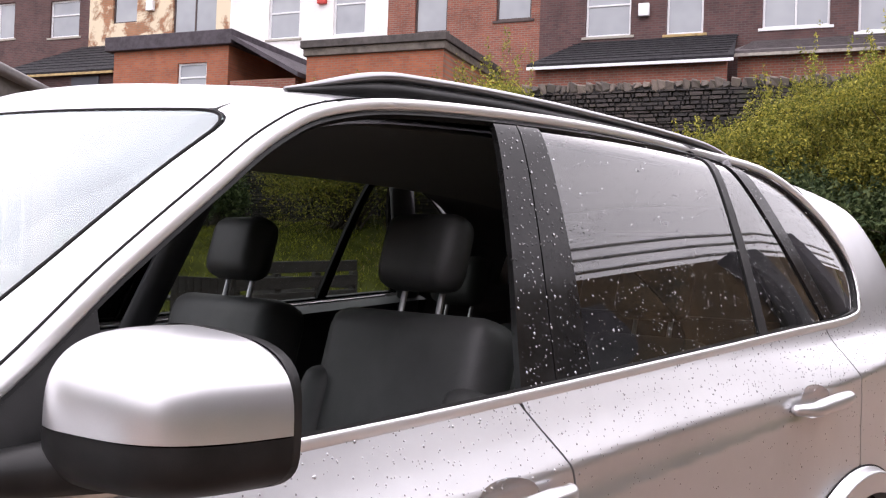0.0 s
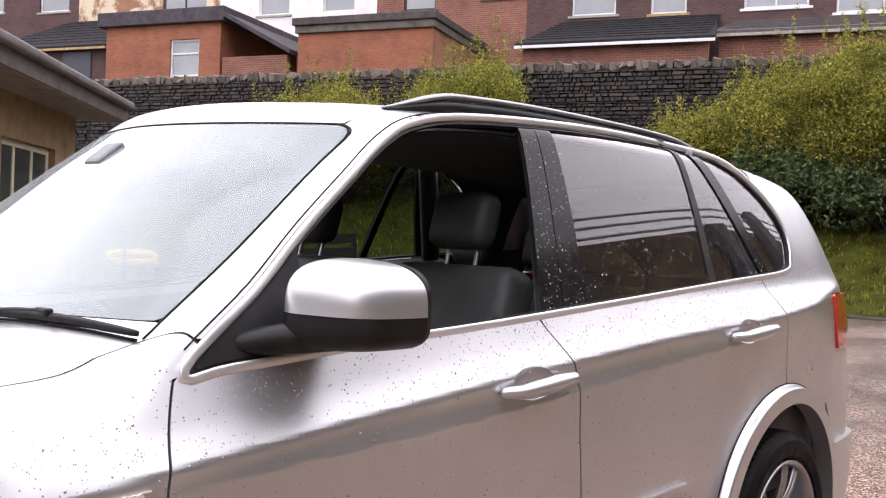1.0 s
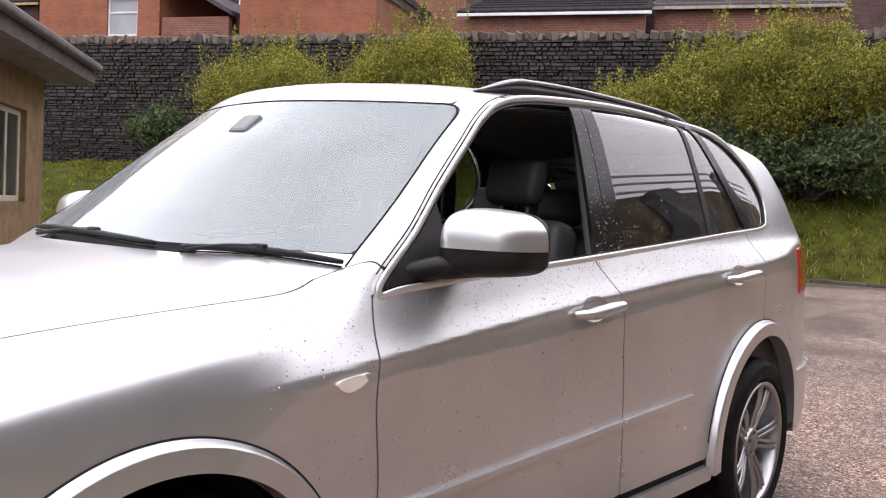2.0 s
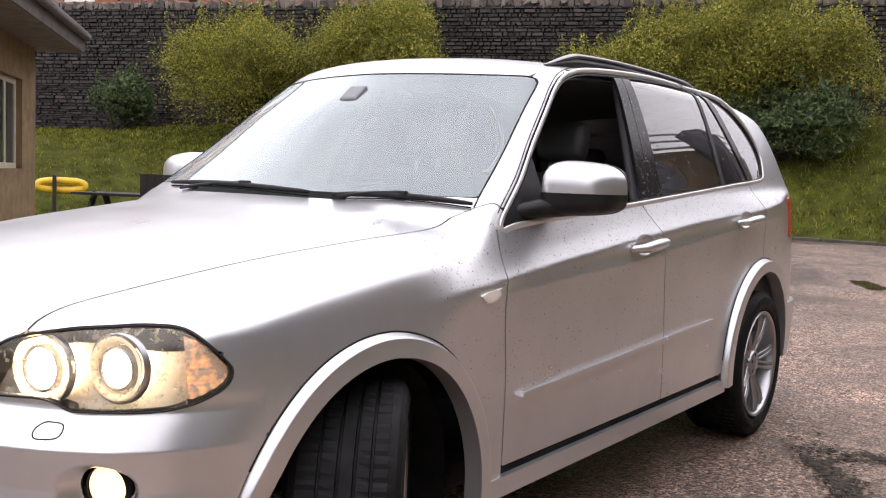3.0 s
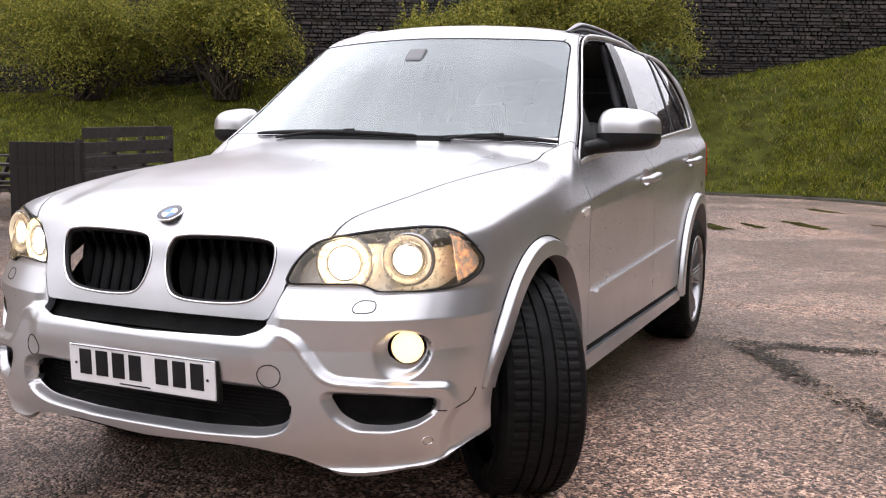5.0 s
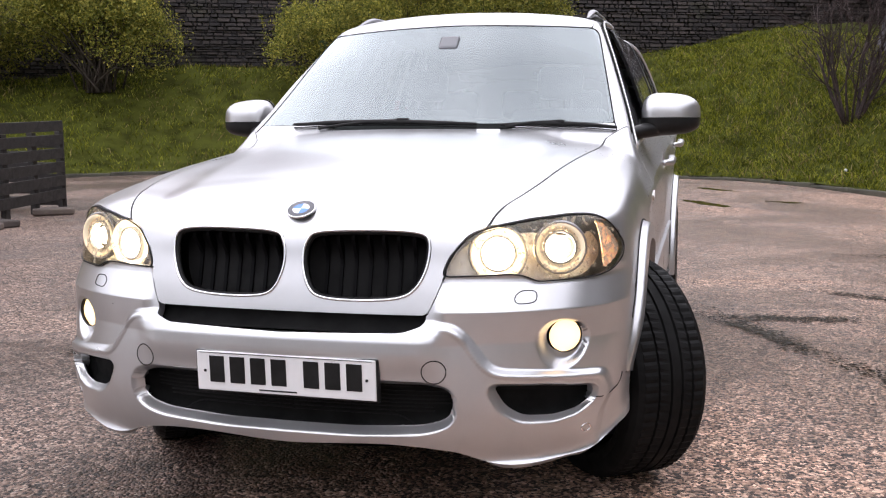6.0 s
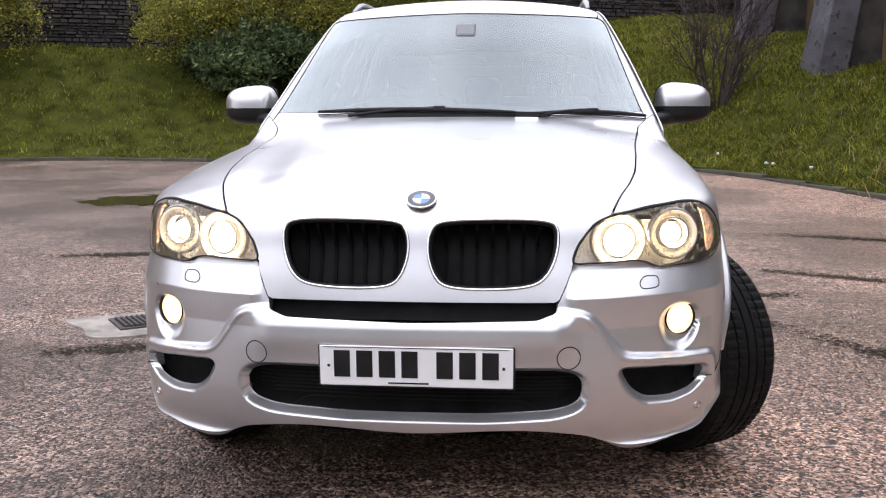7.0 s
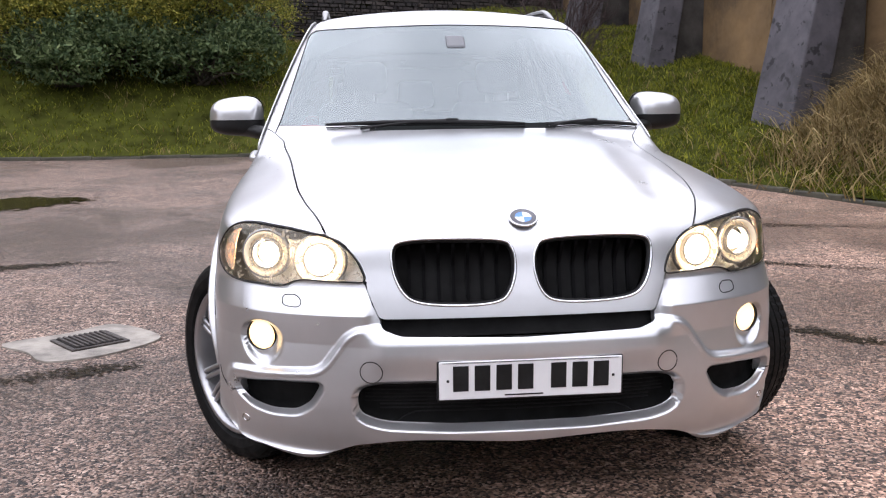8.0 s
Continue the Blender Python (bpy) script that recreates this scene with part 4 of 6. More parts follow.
# trim round the side windows, pillars and panes
def yline(z0, y0, z1, y1):
    return lambda z: y0 + (z - z0) / (z1 - z0) * (y1 - y0)


b0, b1, b2 = yline(1.19, .165, 1.69, .315), yline(1.19, .26, 1.69, .385), yline(1.19, .365, 1.69, .455)
c0, c1 = yline(1.27, 1.045, 1.71, 1.12), yline(1.27, 1.085, 1.71, 1.15)
e0, e1 = yline(1.29, 1.41, 1.69, 1.22), yline(1.29, 1.475, 1.69, 1.285)
pane = cut(side, lambda x, y, z: d_win(y, z) + .001)
tp, tn = on_side(WINDOW[:, 0], WINDOW[:, 1])
mid_w = WINDOW.mean(0)
next_w = np.roll(WINDOW, -1, 0) - np.roll(WINDOW, 1, 0)
out_w = np.stack([0*next_w[:, 0], next_w[:, 1], -next_w[:, 0]], 1) / np.linalg.norm(next_w, axis=1)[:, None]
out_w *= np.sign((out_w[:, 1]*(WINDOW[:, 0] - mid_w[0]) + out_w[:, 2]*(WINDOW[:, 1] - mid_w[1])).mean())
seam, seam_n = on_side(*(WINDOW + .0245*out_w[:, 1:])[1:66].T)
bar("frame_seam", seam, .0020, GAP, car, both=True, sides=5)
tp = tp + out_w*.008 + tn*.005
bar("window_trim", tp, .0105, TRIM, car, "bright metal strip round the windows", both=True, closed=True, sides=12, up=(1, 0, 0), flat=.4)
panel("window_seal", cut(pane, lambda x, y, z: -.008 - d_win(y, z)), BLACK, car, depth=.012, lift=.001)
inner_pane = cut(pane, lambda x, y, z: d_win(y, z) + .007)
panel("mirror_sail", cut(inner_pane, lambda x, y, z: y + .56), BLACK, car, lift=.004)
panel("door_pillar_cover", cut(inner_pane, allof(lambda x, y, z: b0(z) - y, lambda x, y, z: y - b1(z) + .002)), GLOSS, car, "wet gloss-black pillar cover", lift=-.001)
panel("door_pillar_cover", cut(inner_pane, allof(lambda x, y, z: b1(z) + .002 - y, lambda x, y, z: y - b2(z))), GLOSS, car, "wet gloss-black pillar cover", lift=-.001)
panel("rear_window", cut(inner_pane, allof(lambda x, y, z: b2(z) - y, lambda x, y, z: y - c0(z))), TINT, car, "dark tinted glass with rain drops", depth=0, lift=-.006)
panel("window_divider", cut(inner_pane, allof(lambda x, y, z: c0(z) - y, lambda x, y, z: y - c1(z))), BLACK, car, lift=-.002)
panel("rear_fixed_pane", cut(inner_pane, allof(lambda x, y, z: c1(z) - y, lambda x, y, z: y - e0(z))), TINT, car, depth=0, lift=-.006)
panel("rear_pillar_cover", cut(inner_pane, allof(lambda x, y, z: e0(z) - y, lambda x, y, z: y - e1(z))), GLOSS, car, lift=-.001)
panel("quarter_pane", cut(inner_pane, lambda x, y, z: e1(z) - y), TINT, car, depth=0, lift=-.006)
fw = oriented(cut(inner_pane, allof(lambda x, y, z: -.56 - y, lambda x, y, z: y - b0(z))))
place("front_window", fw[0]*FLIP - [-.006, 0, 0], fw[1][:, ::-1], glass("clear_side_glass", (.75, .8, .78)), car, fw[2]*FLIP)

# ---- mirrors, handles, rails, wipers, tail, wheels, cabin ----
def lobe(c, r, e, u0, u1, v0, v1, nu=28, nv=20):
    """A patch of a rounded box (superellipsoid) round c with half sizes r and squareness e."""
    U, V = np.meshgrid(np.linspace(u0, u1, nu), np.linspace(v0, v1, nv), indexing="ij")
    def pw(q):
        return np.sign(q) * np.abs(q)**e
    p = np.stack([c[0] + r[0]*pw(np.cos(V))*pw(np.sin(U)), c[1] - r[1]*pw(np.cos(V))*pw(np.cos(U)), c[2] + r[2]*pw(np.sin(V))], -1).reshape(-1, 3)
    f = [(i*nv + j, (i+1)*nv + j, (i+1)*nv + j + 1, i*nv + j + 1) for i in range(nu - 1) for j in range(nv - 1)]
    return p, f


H = math.pi / 2
MIRROR_C = (.970, -.517, 1.2125)
for s in (1, -1):
    flip = np.array([s, 1, 1])
    mirror = new("door_mirror")
    mirror.parent = car
    def put(name, p, f, m, label=""):
        p = np.array(p)
        k = (p[:, 0] - MIRROR_C[0]) / .11
        up_ = p[:, 2] - 1.212
        tall = np.where(up_ > 0, 1 - .17*np.clip((k + 1)/2, 0, 1.1)**1.6, 1 - .20*np.clip((k + 1)/2, 0, 1.1)**2)
        p = np.stack([p[:, 0], p[:, 1] + .022*k, 1.212 + up_*tall], 1)
        return place(name, p*flip, f if s > 0 else [q[::-1] for q in f], m, mirror, None, label)
    put("mirror_cap", *lobe(MIRROR_C, (.120, .150, .108), .60, -H, H, .0, H, 64, 48), SILVER, "silver mirror cap beaded with rain")
    put("mirror_base", *lobe((.968, -.517, 1.2105), (.122, .146, .074), .56, -H, H, -H, -.0, 64, 36), BLACK)
    ring2 = np.linspace(0, 2*math.pi, 40, endpoint=False)
    def pw2(q, e):
        return np.sign(q) * np.abs(q)**e
    zz = np.where(np.sin(ring2) > 0, .110, .074)
    out = np.stack([0.968 + .119*pw2(np.cos(ring2), .5), 0*ring2 - .517, 1.211 + zz*pw2(np.sin(ring2), .5)], 1)
    rim = np.concatenate([out, out*[1, 0, 1] + [0, -.504, 0], np.stack([0.968 + (out[:, 0] - 0.968)*.9, 0*ring2 - .510, 1.211 + (out[:, 2] - 1.211)*.88], 1)])
    put("mirror_rim", rim, [(a*40 + i, a*40 + (i+1) % 40, (a+1)*40 + (i+1) % 40, (a+1)*40 + i) for a in range(2) for i in range(40)], BLACK)
    put("mirror_glass", np.stack([0.968 + (out[:, 0] - 0.968)*.9, 0*ring2 - .510, 1.211 + (out[:, 2] - 1.211)*.88], 1), [tuple(range(40))], CHROME)
    arm = [(.79, -.67, 1.142, .022), (.83, -.655, 1.150, .027), (.87, -.635, 1.160, .031), (.91, -.615, 1.168, .034), (.95, -.60, 1.168, .030)]
    p, f = tube([a[:3] for a in arm], [a[3] for a in arm], 14, up=(0, 0, 1))
    p[:, 1] = -.64 + (p[:, 1] + .64) * 1.8
    put("mirror_arm", p, f, BLACK)


def d_cup(y, z, yc, zc):
    return np.hypot((y - yc) / 2.0, z - zc) - .0405


def handle(doors, yc, zc, slope):
    for s, door in zip((1, -1), doors):
        flip = np.array([s, 1, 1])
        u = np.linspace(-.130, .128, 30)
        base, n = on_side(yc + u, zc + slope*u)
        out = .034 * step(-.136, -.07, u) * step(.150, .105, u) + .005
        r = .0125 + .0075*step(-.135, -.04, u)*step(.150, .05, u)
        r[0], r[-1] = .006, .010
        p, f = tube((base + n*out[:, None])*flip, r, 12, flat=1.0, up=(1, 0, 0))
        place("handle", p, f, SILVER, door)
        cup = oriented(cut(side, lambda x, y, z: d_cup(y, z, yc, zc)))
        q = cup[0] + cup[2]*(.0005 - .030*np.clip(-d_cup(cup[0][:, 1], cup[0][:, 2], yc, zc)/.04, 0, 1)**.6)[:, None]
        place("handle_cup", q*flip, cup[1] if s > 0 else cup[1][:, ::-1], SILVER, door)


for doors, yc, zc in ((fdoors, .055, 1.0205), (rdoors, 1.165, 1.0975)):
    handle(doors, yc, zc, .09)
for (obs, y0, y1) in ((fdoors, -.815, .262), (rdoors, .279, .79)):
    strip = oriented(cut(side, allof(lambda x, y, z: y0 - y, lambda x, y, z: y - y1, lambda x, y, z: np.abs(z - .622 - .0385*y) - .010)))
    strip = (strip[0] + strip[2]*.015, strip[1], strip[2])
    p, t, n = fold(strip, .017)
    for s, door in zip((1, -1), obs):
        place("side_moulding", p*np.array([s, 1, 1]), t if s > 0 else t[:, ::-1], SILVER, door, n*np.array([s, 1, 1]))
leaf = dist2(smooth_loop([(-1.058, .918), (-1.02, .927), (-.945, .931), (-.975, .905), (-1.015, .894), (-1.04, .902)]))
rep = cut(shoulder, lambda x, y, z: np.where(x > .7, leaf(y, z), 1))
rep = oriented(rep)
rep = (rep[0] + rep[2]*.006, rep[1], rep[2])
p, t, n = fold(rep, .008)
for s, wing in zip((1, -1), fwings):
    place("side_repeater", p*np.array([s, 1, 1]), t if s > 0 else t[:, ::-1], mat("repeater_lens", (.80, .75, .68), .15, 0, 1.), wing, n*np.array([s, 1, 1]), "clear indicator repeater")

# roof rails
RAIL = mat("rail_alloy", (.30, .30, .31), .32, .9)
for s in (1, -1):
    rail = new("roof_rail")
    rail.parent = car
    y = np.linspace(-.15, 1.72, 60)
    xr = .570 - .02*step(1.0, 1.7, y)
    zb = roof_mid(y) - .038*(xr/.55)**2 - .012
    lift = .044 * step(-.20, .12, y) * step(1.74, 1.25, y)
    p, f = tube(np.stack([s*xr, y, zb + lift + .004], 1), .004 + .0125*step(-.21, .04, y)*step(1.73, 1.5, y), 10, flat=.62, up=(0, 0, 1))
    place("rail_bar", p, f, RAIL, rail, label="satin metal bar")
    p, f = tube(np.stack([s*(xr + .004), y, zb + lift*.42], 1), .006 + .015*lift/.05, 8, flat=1.0, up=(0, 0, 1))
    place("rail_foot", p, f, BLACK, rail)


# wipers at rest
def on_screen(x, z, lift=0.):
    x, z = np.asarray(x, float), np.asarray(z, float)
    p, _ = cast(np.stack([x, 0*x - 1.6, z], 1), np.tile([0, 1., 0], (len(x), 1)), 1.6)
    return p + normals_at(p)*lift


for x0, x1, z0, z1, hub, arm0 in ((-.56, .25, 1.180, 1.174, -.05, -.42), (.34, .77, 1.170, 1.160, .55, .36)):
    wiper = new("wiper")
    wiper.parent = car
    u = np.linspace(0, 1, 24)
    q = on_screen(x0 + u*(x1 - x0), z0 + u*(z1 - z0) + .010*np.sin(u*math.pi), .014)
    bar("blade", q, .0065 * (.55 + .45*np.sin(u*math.pi)**.5), BLACK, wiper, sides=6, flat=1.5)
    bar("rubber", on_screen(x0 + u*(x1 - x0), z0 + u*(z1 - z0) - .004 + .010*np.sin(u*math.pi), .004), .0035, MATT, wiper, sides=4)
    c = on_screen([hub], [z0 + .010], .018)[0]
    part("connector", box((.05, .018, .016), tuple(c), .005), BLACK, wiper)
    e = on_screen([arm0], [1.166], .010)[0]
    bar("arm", np.stack([e + (c - e)*k + [0, 0, .006*math.sin(k*math.pi)] for k in np.linspace(0, 1, 8)]), .006, BLACK, wiper, sides=6)
part("rain_sensor", box((.085, .018, .09), tuple(on_screen([.02], [1.545], .001)[0]), .012, 2, Matrix.Rotation(radians(-50), 4, "X")), mat("sensor_grey", (.16, .165, .175), .4), car)

# tail
panel("tailgate", cut(tails, allof(lambda x, y, z: .60 - z, lambda x, y, z: z - 1.66, lambda x, y, z: np.maximum(np.abs(x) - .60 + .1*(z - 1.2), -9), lambda x, y, z: np.where(z > 1.26, .57 - .25*(z - 1.26) - np.abs(x), -1) if False else -1 + 0*x)), SILVER, car, both=False)
panel("rear_screen", cut(tails, allof(lambda x, y, z: 1.27 - z, lambda x, y, z: z - 1.60, lambda x, y, z: np.abs(x) - .52)), TINT, car, both=False, depth=0, lift=.004)
lamp_side = cut(side, allof(lambda x, y, z: 1.989 - .25*(z - 1.1) - y, lambda x, y, z: .989 - z, lambda x, y, z: z - 1.203, lambda x, y, z: y - 2.162))
red = mat("tail_lamp_red", (.60, .035, .012), .12, 0, 1.)
for s in (1, -1):
    tl = cut(tails, allof(lambda x, y, z: .602 + .0*z - s*x, lambda x, y, z: .99 - z + .25*np.maximum(s*x - .75, 0), lambda x, y, z: z - 1.205, lambda x, y, z: 2.150 - y))
    panel("tail_lamp", tl, red, car, "orange-red rear lamp cluster", both=False, lift=.010, depth=.03)
    panel("rear_corner", cut(tails, allof(lambda x, y, z: .602 - s*x, lambda x, y, z: 1.208 - z, lambda x, y, z: z - 1.66, lambda x, y, z: 2.155 - y)), SILVER, car, both=False)
    panel("rear_corner_low", cut(tails, allof(lambda x, y, z: .602 - s*x, lambda x, y, z: .985 + .0*z - 9*(z < 0) - 9 + 0*x, lambda x, y, z: z - .985, lambda x, y, z: .62 - z, lambda x, y, z: 2.155 - y)), SILVER, car, both=False)
panel("tail_lamp", lamp_side, red, car, "orange-red rear lamp cluster", lift=.010, depth=.03)
panel("rear_bumper", cut(tails, allof(lambda x, y, z: z - .62, lambda x, y, z: .32 - z, lambda x, y, z: 1.93 + .0*x - y, lambda x, y, z: .52 - d_arch_r(y, z))), SILVER, car, both=False, lift=.02, depth=.05)
sp, f = tube([(x, 2.16 - .10*(x/.6)**2, 1.665 - .03*(x/.6)**2) for x in np.linspace(-.6, .6, 25)], .05, 10, flat=.35, up=(0, 0, 1))
place("roof_spoiler", sp, f, SILVER, car)

# wheels
RUBBER = mat("tyre_rubber", (.008, .008, .009), .6, 0, 0, .12)
finish(RUBBER, ramp(RUBBER, grain(RUBBER, 7., 7.), [(.3, .004), (.7, .011)]), ramp(RUBBER, grain(RUBBER, 11., 5.), [(.35, .45), (.7, .85)]), grain(RUBBER, 160., 3.), .15, .002)
WELL = mat("rim_shadow_grey", (.03, .03, .032), .5, .3)


def wheel_at(x, y, steer, w, r, s):
    """s: the side of the car that its face looks to."""
    wh = new("wheel")
    wh.parent = car
    wh.matrix_basis = pose(x, y, r - .003, 0, 0, steer + (0 if s > 0 else 180))
    h = w / 2
    prof = [(.262, -h + .03), (.285, -h + .004), (.315, -h - .002), (.338, -h + .004), (r - .012, -h + .016), (r - .003, -h + .034)]
    ribs = [-.5, -.28, -.245, -.07, -.035, .115, .15, .3, .335, .5]
    lo = h - .034
    for i in range(0, len(ribs) - 1):
        a, b = ribs[i]*2*lo, ribs[i+1]*2*lo
        if i % 2 == 0:
            prof += [(r, a + .001), (r, b - .001)]
        else:
            prof += [(r - .009, a + .001), (r - .009, b - .001)]
    prof += [(r - .003, h - .034), (r - .012, h - .016), (.338, h - .004), (.315, h + .002), (.285, h - .004), (.262, h - .03)]
    n = 216
    p, f = revolve(prof, n)
    k = len(prof)
    p = p.reshape(n, k, 3)
    pr = np.array(prof)
    blocks = np.where((pr[:, 0] >= r - .013) & (np.abs(pr[:, 1]) > .35*h))[0]
    for i in range(0, n, 3):
        for j in blocks:
            i2 = (i + (1 if pr[j, 1] > 0 else 0)) % n
            d = p[i2, j]
            d[1:] *= (r - .004) / max(np.hypot(d[1], d[2]), 1e-6) if pr[j, 0] > r - .004 else 1
    place("tyre", p.reshape(-1, 3), f, RUBBER, wh, label="wet black low-profile tyre", smooth=False)
    # rim: barrel, ten twin-ridged spokes, hub
    face = h - .022
    p, f = revolve([(.262, h - .030), (.268, h - .008), (.262, h - .003), (.252, h - .012), (.245, h - .03), (.236, .02), (.230, -h + .04)], 72)
    place("rim", p, f, SATIN, wh)
    p, f = revolve([(.232, -.05), (.06, -.04)], 48)
    place("rim_back", p, f, WELL, wh)
    p, f = revolve([(.175, -.02), (.175, .0), (.06, .004)], 48)
    place("brake_disc", p, f, SATIN, wh)
    for a in range(5):
        for off in (-.20, .20):
            for ridge in (-.012, .012):
                ang = a * 2*math.pi/5 + off
                u = np.linspace(.05, .250, 12)
                t = u*0 + ang
                path = np.stack([face - .030 + .022*step(.05, .2, u), u*np.cos(ang) - ridge*(1 + .0*u)*np.sin(ang), u*np.sin(ang) + ridge*np.cos(ang)], 1)
                bar("spoke", path, .0085 + .002*step(.1, .25, u), SATIN, wh, sides=6, up=(1, 0, 0))
    p, f = revolve([(.066, face - .05), (.064, face - .018), (.052, face - .010), (.036, face - .012), (.034, face - .006), (.0005, face - .004)], 32)
    place("hub", p, f, SATIN, wh)
    for a in range(5):
        b = 2*math.pi*a/5 + .3
        p, f = revolve([(.009, -.02), (.009, .004), (.0005, .005)], 10)
        place("wheel_bolt", p + [face - .014, .045*math.cos(b), .045*math.sin(b)], f, BLACK, wh)
    return wh


wheel_at(.815, AXLE_F, 36, .275, TYRE_R, 1)
wheel_at(-.815, AXLE_F, 36, .275, TYRE_R, -1)
wheel_at(.825, AXLE_R, 0, .300, TYRE_R, 1)
wheel_at(-.825, AXLE_R, 0, .300, TYRE_R, -1)
# wheel housings and floor
for s in (1, -1):
    for yc, r in ((AXLE_F - .01, .445), (AXLE_R + .02, .465)):
        a = np.linspace(radians(-20), radians(200), 40)
        xs = (.80 if yc < 0 else .86, .40)
        p = np.concatenate([np.stack([0*a + s*x, yc + r*np.cos(a), HUB_Z + r*np.sin(a)], 1) for x in xs] + [np.stack([0*a + s*xs[1], yc + .02*np.cos(a), HUB_Z + .02*np.sin(a)], 1)])
        f = [(b*40 + i, b*40 + i + 1, (b+1)*40 + i + 1, (b+1)*40 + i) for b in range(2) for i in range(39)]
        place("wheel_housing", p, f, MATT, car)
part("floor_pan", box((1.5, 1.9, .10), (0, 0, .33), .02), MATT, car)
part("front_subframe", box((.78, .95, .16), (0, -1.62, .36), .03), MATT, car)
part("rear_subframe", box((.78, 1.1, .16), (0, 1.75, .38), .03), MATT, car)
part("bulkhead", box((1.4, .06, .55), (0, -.98, .82), .01), MATT, car)
part("engine_cover", box((.9, .8, .20), (0, -1.6, .78), .04), MATT, car)

# cabin
LEATHER = mat("black_leather", (.05, .048, .052), .5)
finish(LEATHER, ramp(LEATHER, grain(LEATHER, 6., 6.), [(.3, .035), (.7, .065)]), None, grain(LEATHER, 260., 4.), .25, .002)
CLOTH = finish(mat("grey_headlining", (.20, .20, .19), .95), height=grain(bpy.data.materials["grey_headlining"], 420., 3.), strength=.1)
DASH = finish(mat("dash_plastic", (.085, .082, .088), .6), height=grain(bpy.data.materials["dash_plastic"], 350., 4.), strength=.2, distance=.002)


def seat(x, y, z, wide=.52, name="front_seat"):
    st = new(name)
    st.parent = car
    st.matrix_basis = pose(x, y, z)
    tilt = Matrix.Rotation(radians(-14), 4, "X")
    part("cushion", box((wide, .52, .16), (0, -.02, .0), .05, 3), LEATHER, st, smooth=True)
    part("backrest", box((wide, .15, .62), (0, .30, .36), .055, 3, tilt), LEATHER, st, smooth=True)
    for s in (1, -1):
        part("bolster", box((.10, .13, .46), (s*(wide/2 - .03), .25, .30), .045, 3, tilt), LEATHER, st, smooth=True)
        part("headrest_post", box((.014, .014, .12), (s*.06, .372, .70), .004, 1, tilt), SATIN, st)
    part("headrest", box((.24, .10, .18), (0, .375, .80), .045, 3, tilt), LEATHER, st, smooth=True)
    return st


seat(.37, .02, .62)
seat(-.37, .02, .62)
for x in (.38, -.02, -.42):
    seat(x, .98, .54, .40, "rear_seat")
dash = new("dashboard")
dash.parent = car
part("dash_top", box((1.42, .50, .10), (0, -.74, 1.02), .04, 3, Matrix.Rotation(radians(-4), 4, "X")), DASH, dash, smooth=True)
part("dash_front", box((1.42, .20, .42), (0, -.62, .80), .05, 3), DASH, dash, smooth=True)
part("console", box((.24, .95, .30), (0, -.1, .66), .04, 3), DASH, dash, smooth=True)
wheel = new("steering_wheel")
wheel.parent = car
wheel.matrix_basis = pose(-.37, -.38, .96, -68, 0, 0)
a = np.linspace(0, 2*math.pi, 40, endpoint=False)
bar("wheel_rim", np.stack([.18*np.cos(a), .18*np.sin(a), 0*a], 1), .015, LEATHER, wheel, closed=True, sides=8)
part("wheel_boss", box((.16, .13, .05), (0, 0, -.01), .02, 2), DASH, wheel, smooth=True)
for b in (0, 180, 270):
    bar("wheel_spoke", [(.06*math.cos(radians(b)), .06*math.sin(radians(b)), -.01), (.175*math.cos(radians(b)), .175*math.sin(radians(b)), 0)], .014, DASH, wheel, sides=6)
panel("headlining", cut(roofs, allof(lambda x, y, z: .03 - d_screen(x, y, z), lambda x, y, z: np.abs(x) - .62, lambda x, y, z: y - 2.0, lambda x, y, z: 1.5 - z)), CLOTH, car, both=False, lift=-.045, depth=0)
panel("door_card", cut(side, allof(lambda x, y, z: -.9 - y, lambda x, y, z: y - 1.5, lambda x, y, z: .36 - z, lambda x, y, z: z - belt_z(y) - .01)), DASH, car, lift=-.075, depth=.06)
panel("boot_lining", cut(side, allof(lambda x, y, z: 1.5 - y, lambda x, y, z: y - 2.2, lambda x, y, z: .5 - z, lambda x, y, z: z - belt_z(y) - .01)), DASH, car, lift=-.06, depth=0)
panel("pillar_lining", cut(side, allof(lambda x, y, z: .004 - d_win(y, z), lambda x, y, z: belt_z(y) - .03 - z, lambda x, y, z: -.45 - y, lambda x, y, z: y - 2.0)), DASH, car, lift=-.035, depth=0)
panel("a_pillar_lining", cut(pillars, allof(lambda x, y, z: .0 - d_screen(x, y, z), lambda x, y, z: .004 - d_win(y, z), lambda x, y, z: y + .1, lambda x, y, z: belt_z(y) - .03 - z)), DASH, car, lift=-.03, depth=0)
for s in (1, -1):
    p, f = tube([(s*(.735 + .014*2.6 - .36*dz), .30 + .29*dz, 1.19 + dz) for dz in np.linspace(-.2, .5, 8)], .05, 8, flat=.5, up=(1, 0, 0))
    place("b_pillar_lining", p, f, DASH, car)
    p, f = tube([(s*(.745 + .03 - .36*dz), 1.43 - .47*dz, 1.29 + dz) for dz in np.linspace(-.2, .4, 8)], .06, 8, flat=.4, up=(1, 0, 0))
    place("c_pillar_lining", p, f, DASH, car)
part("tailgate_lining", box((1.1, .03, .55), (0, 2.27, .95), .01), DASH, car)
part("boot_floor", box((1.3, .95, .05), (0, 1.75, .72), .01), DASH, car)


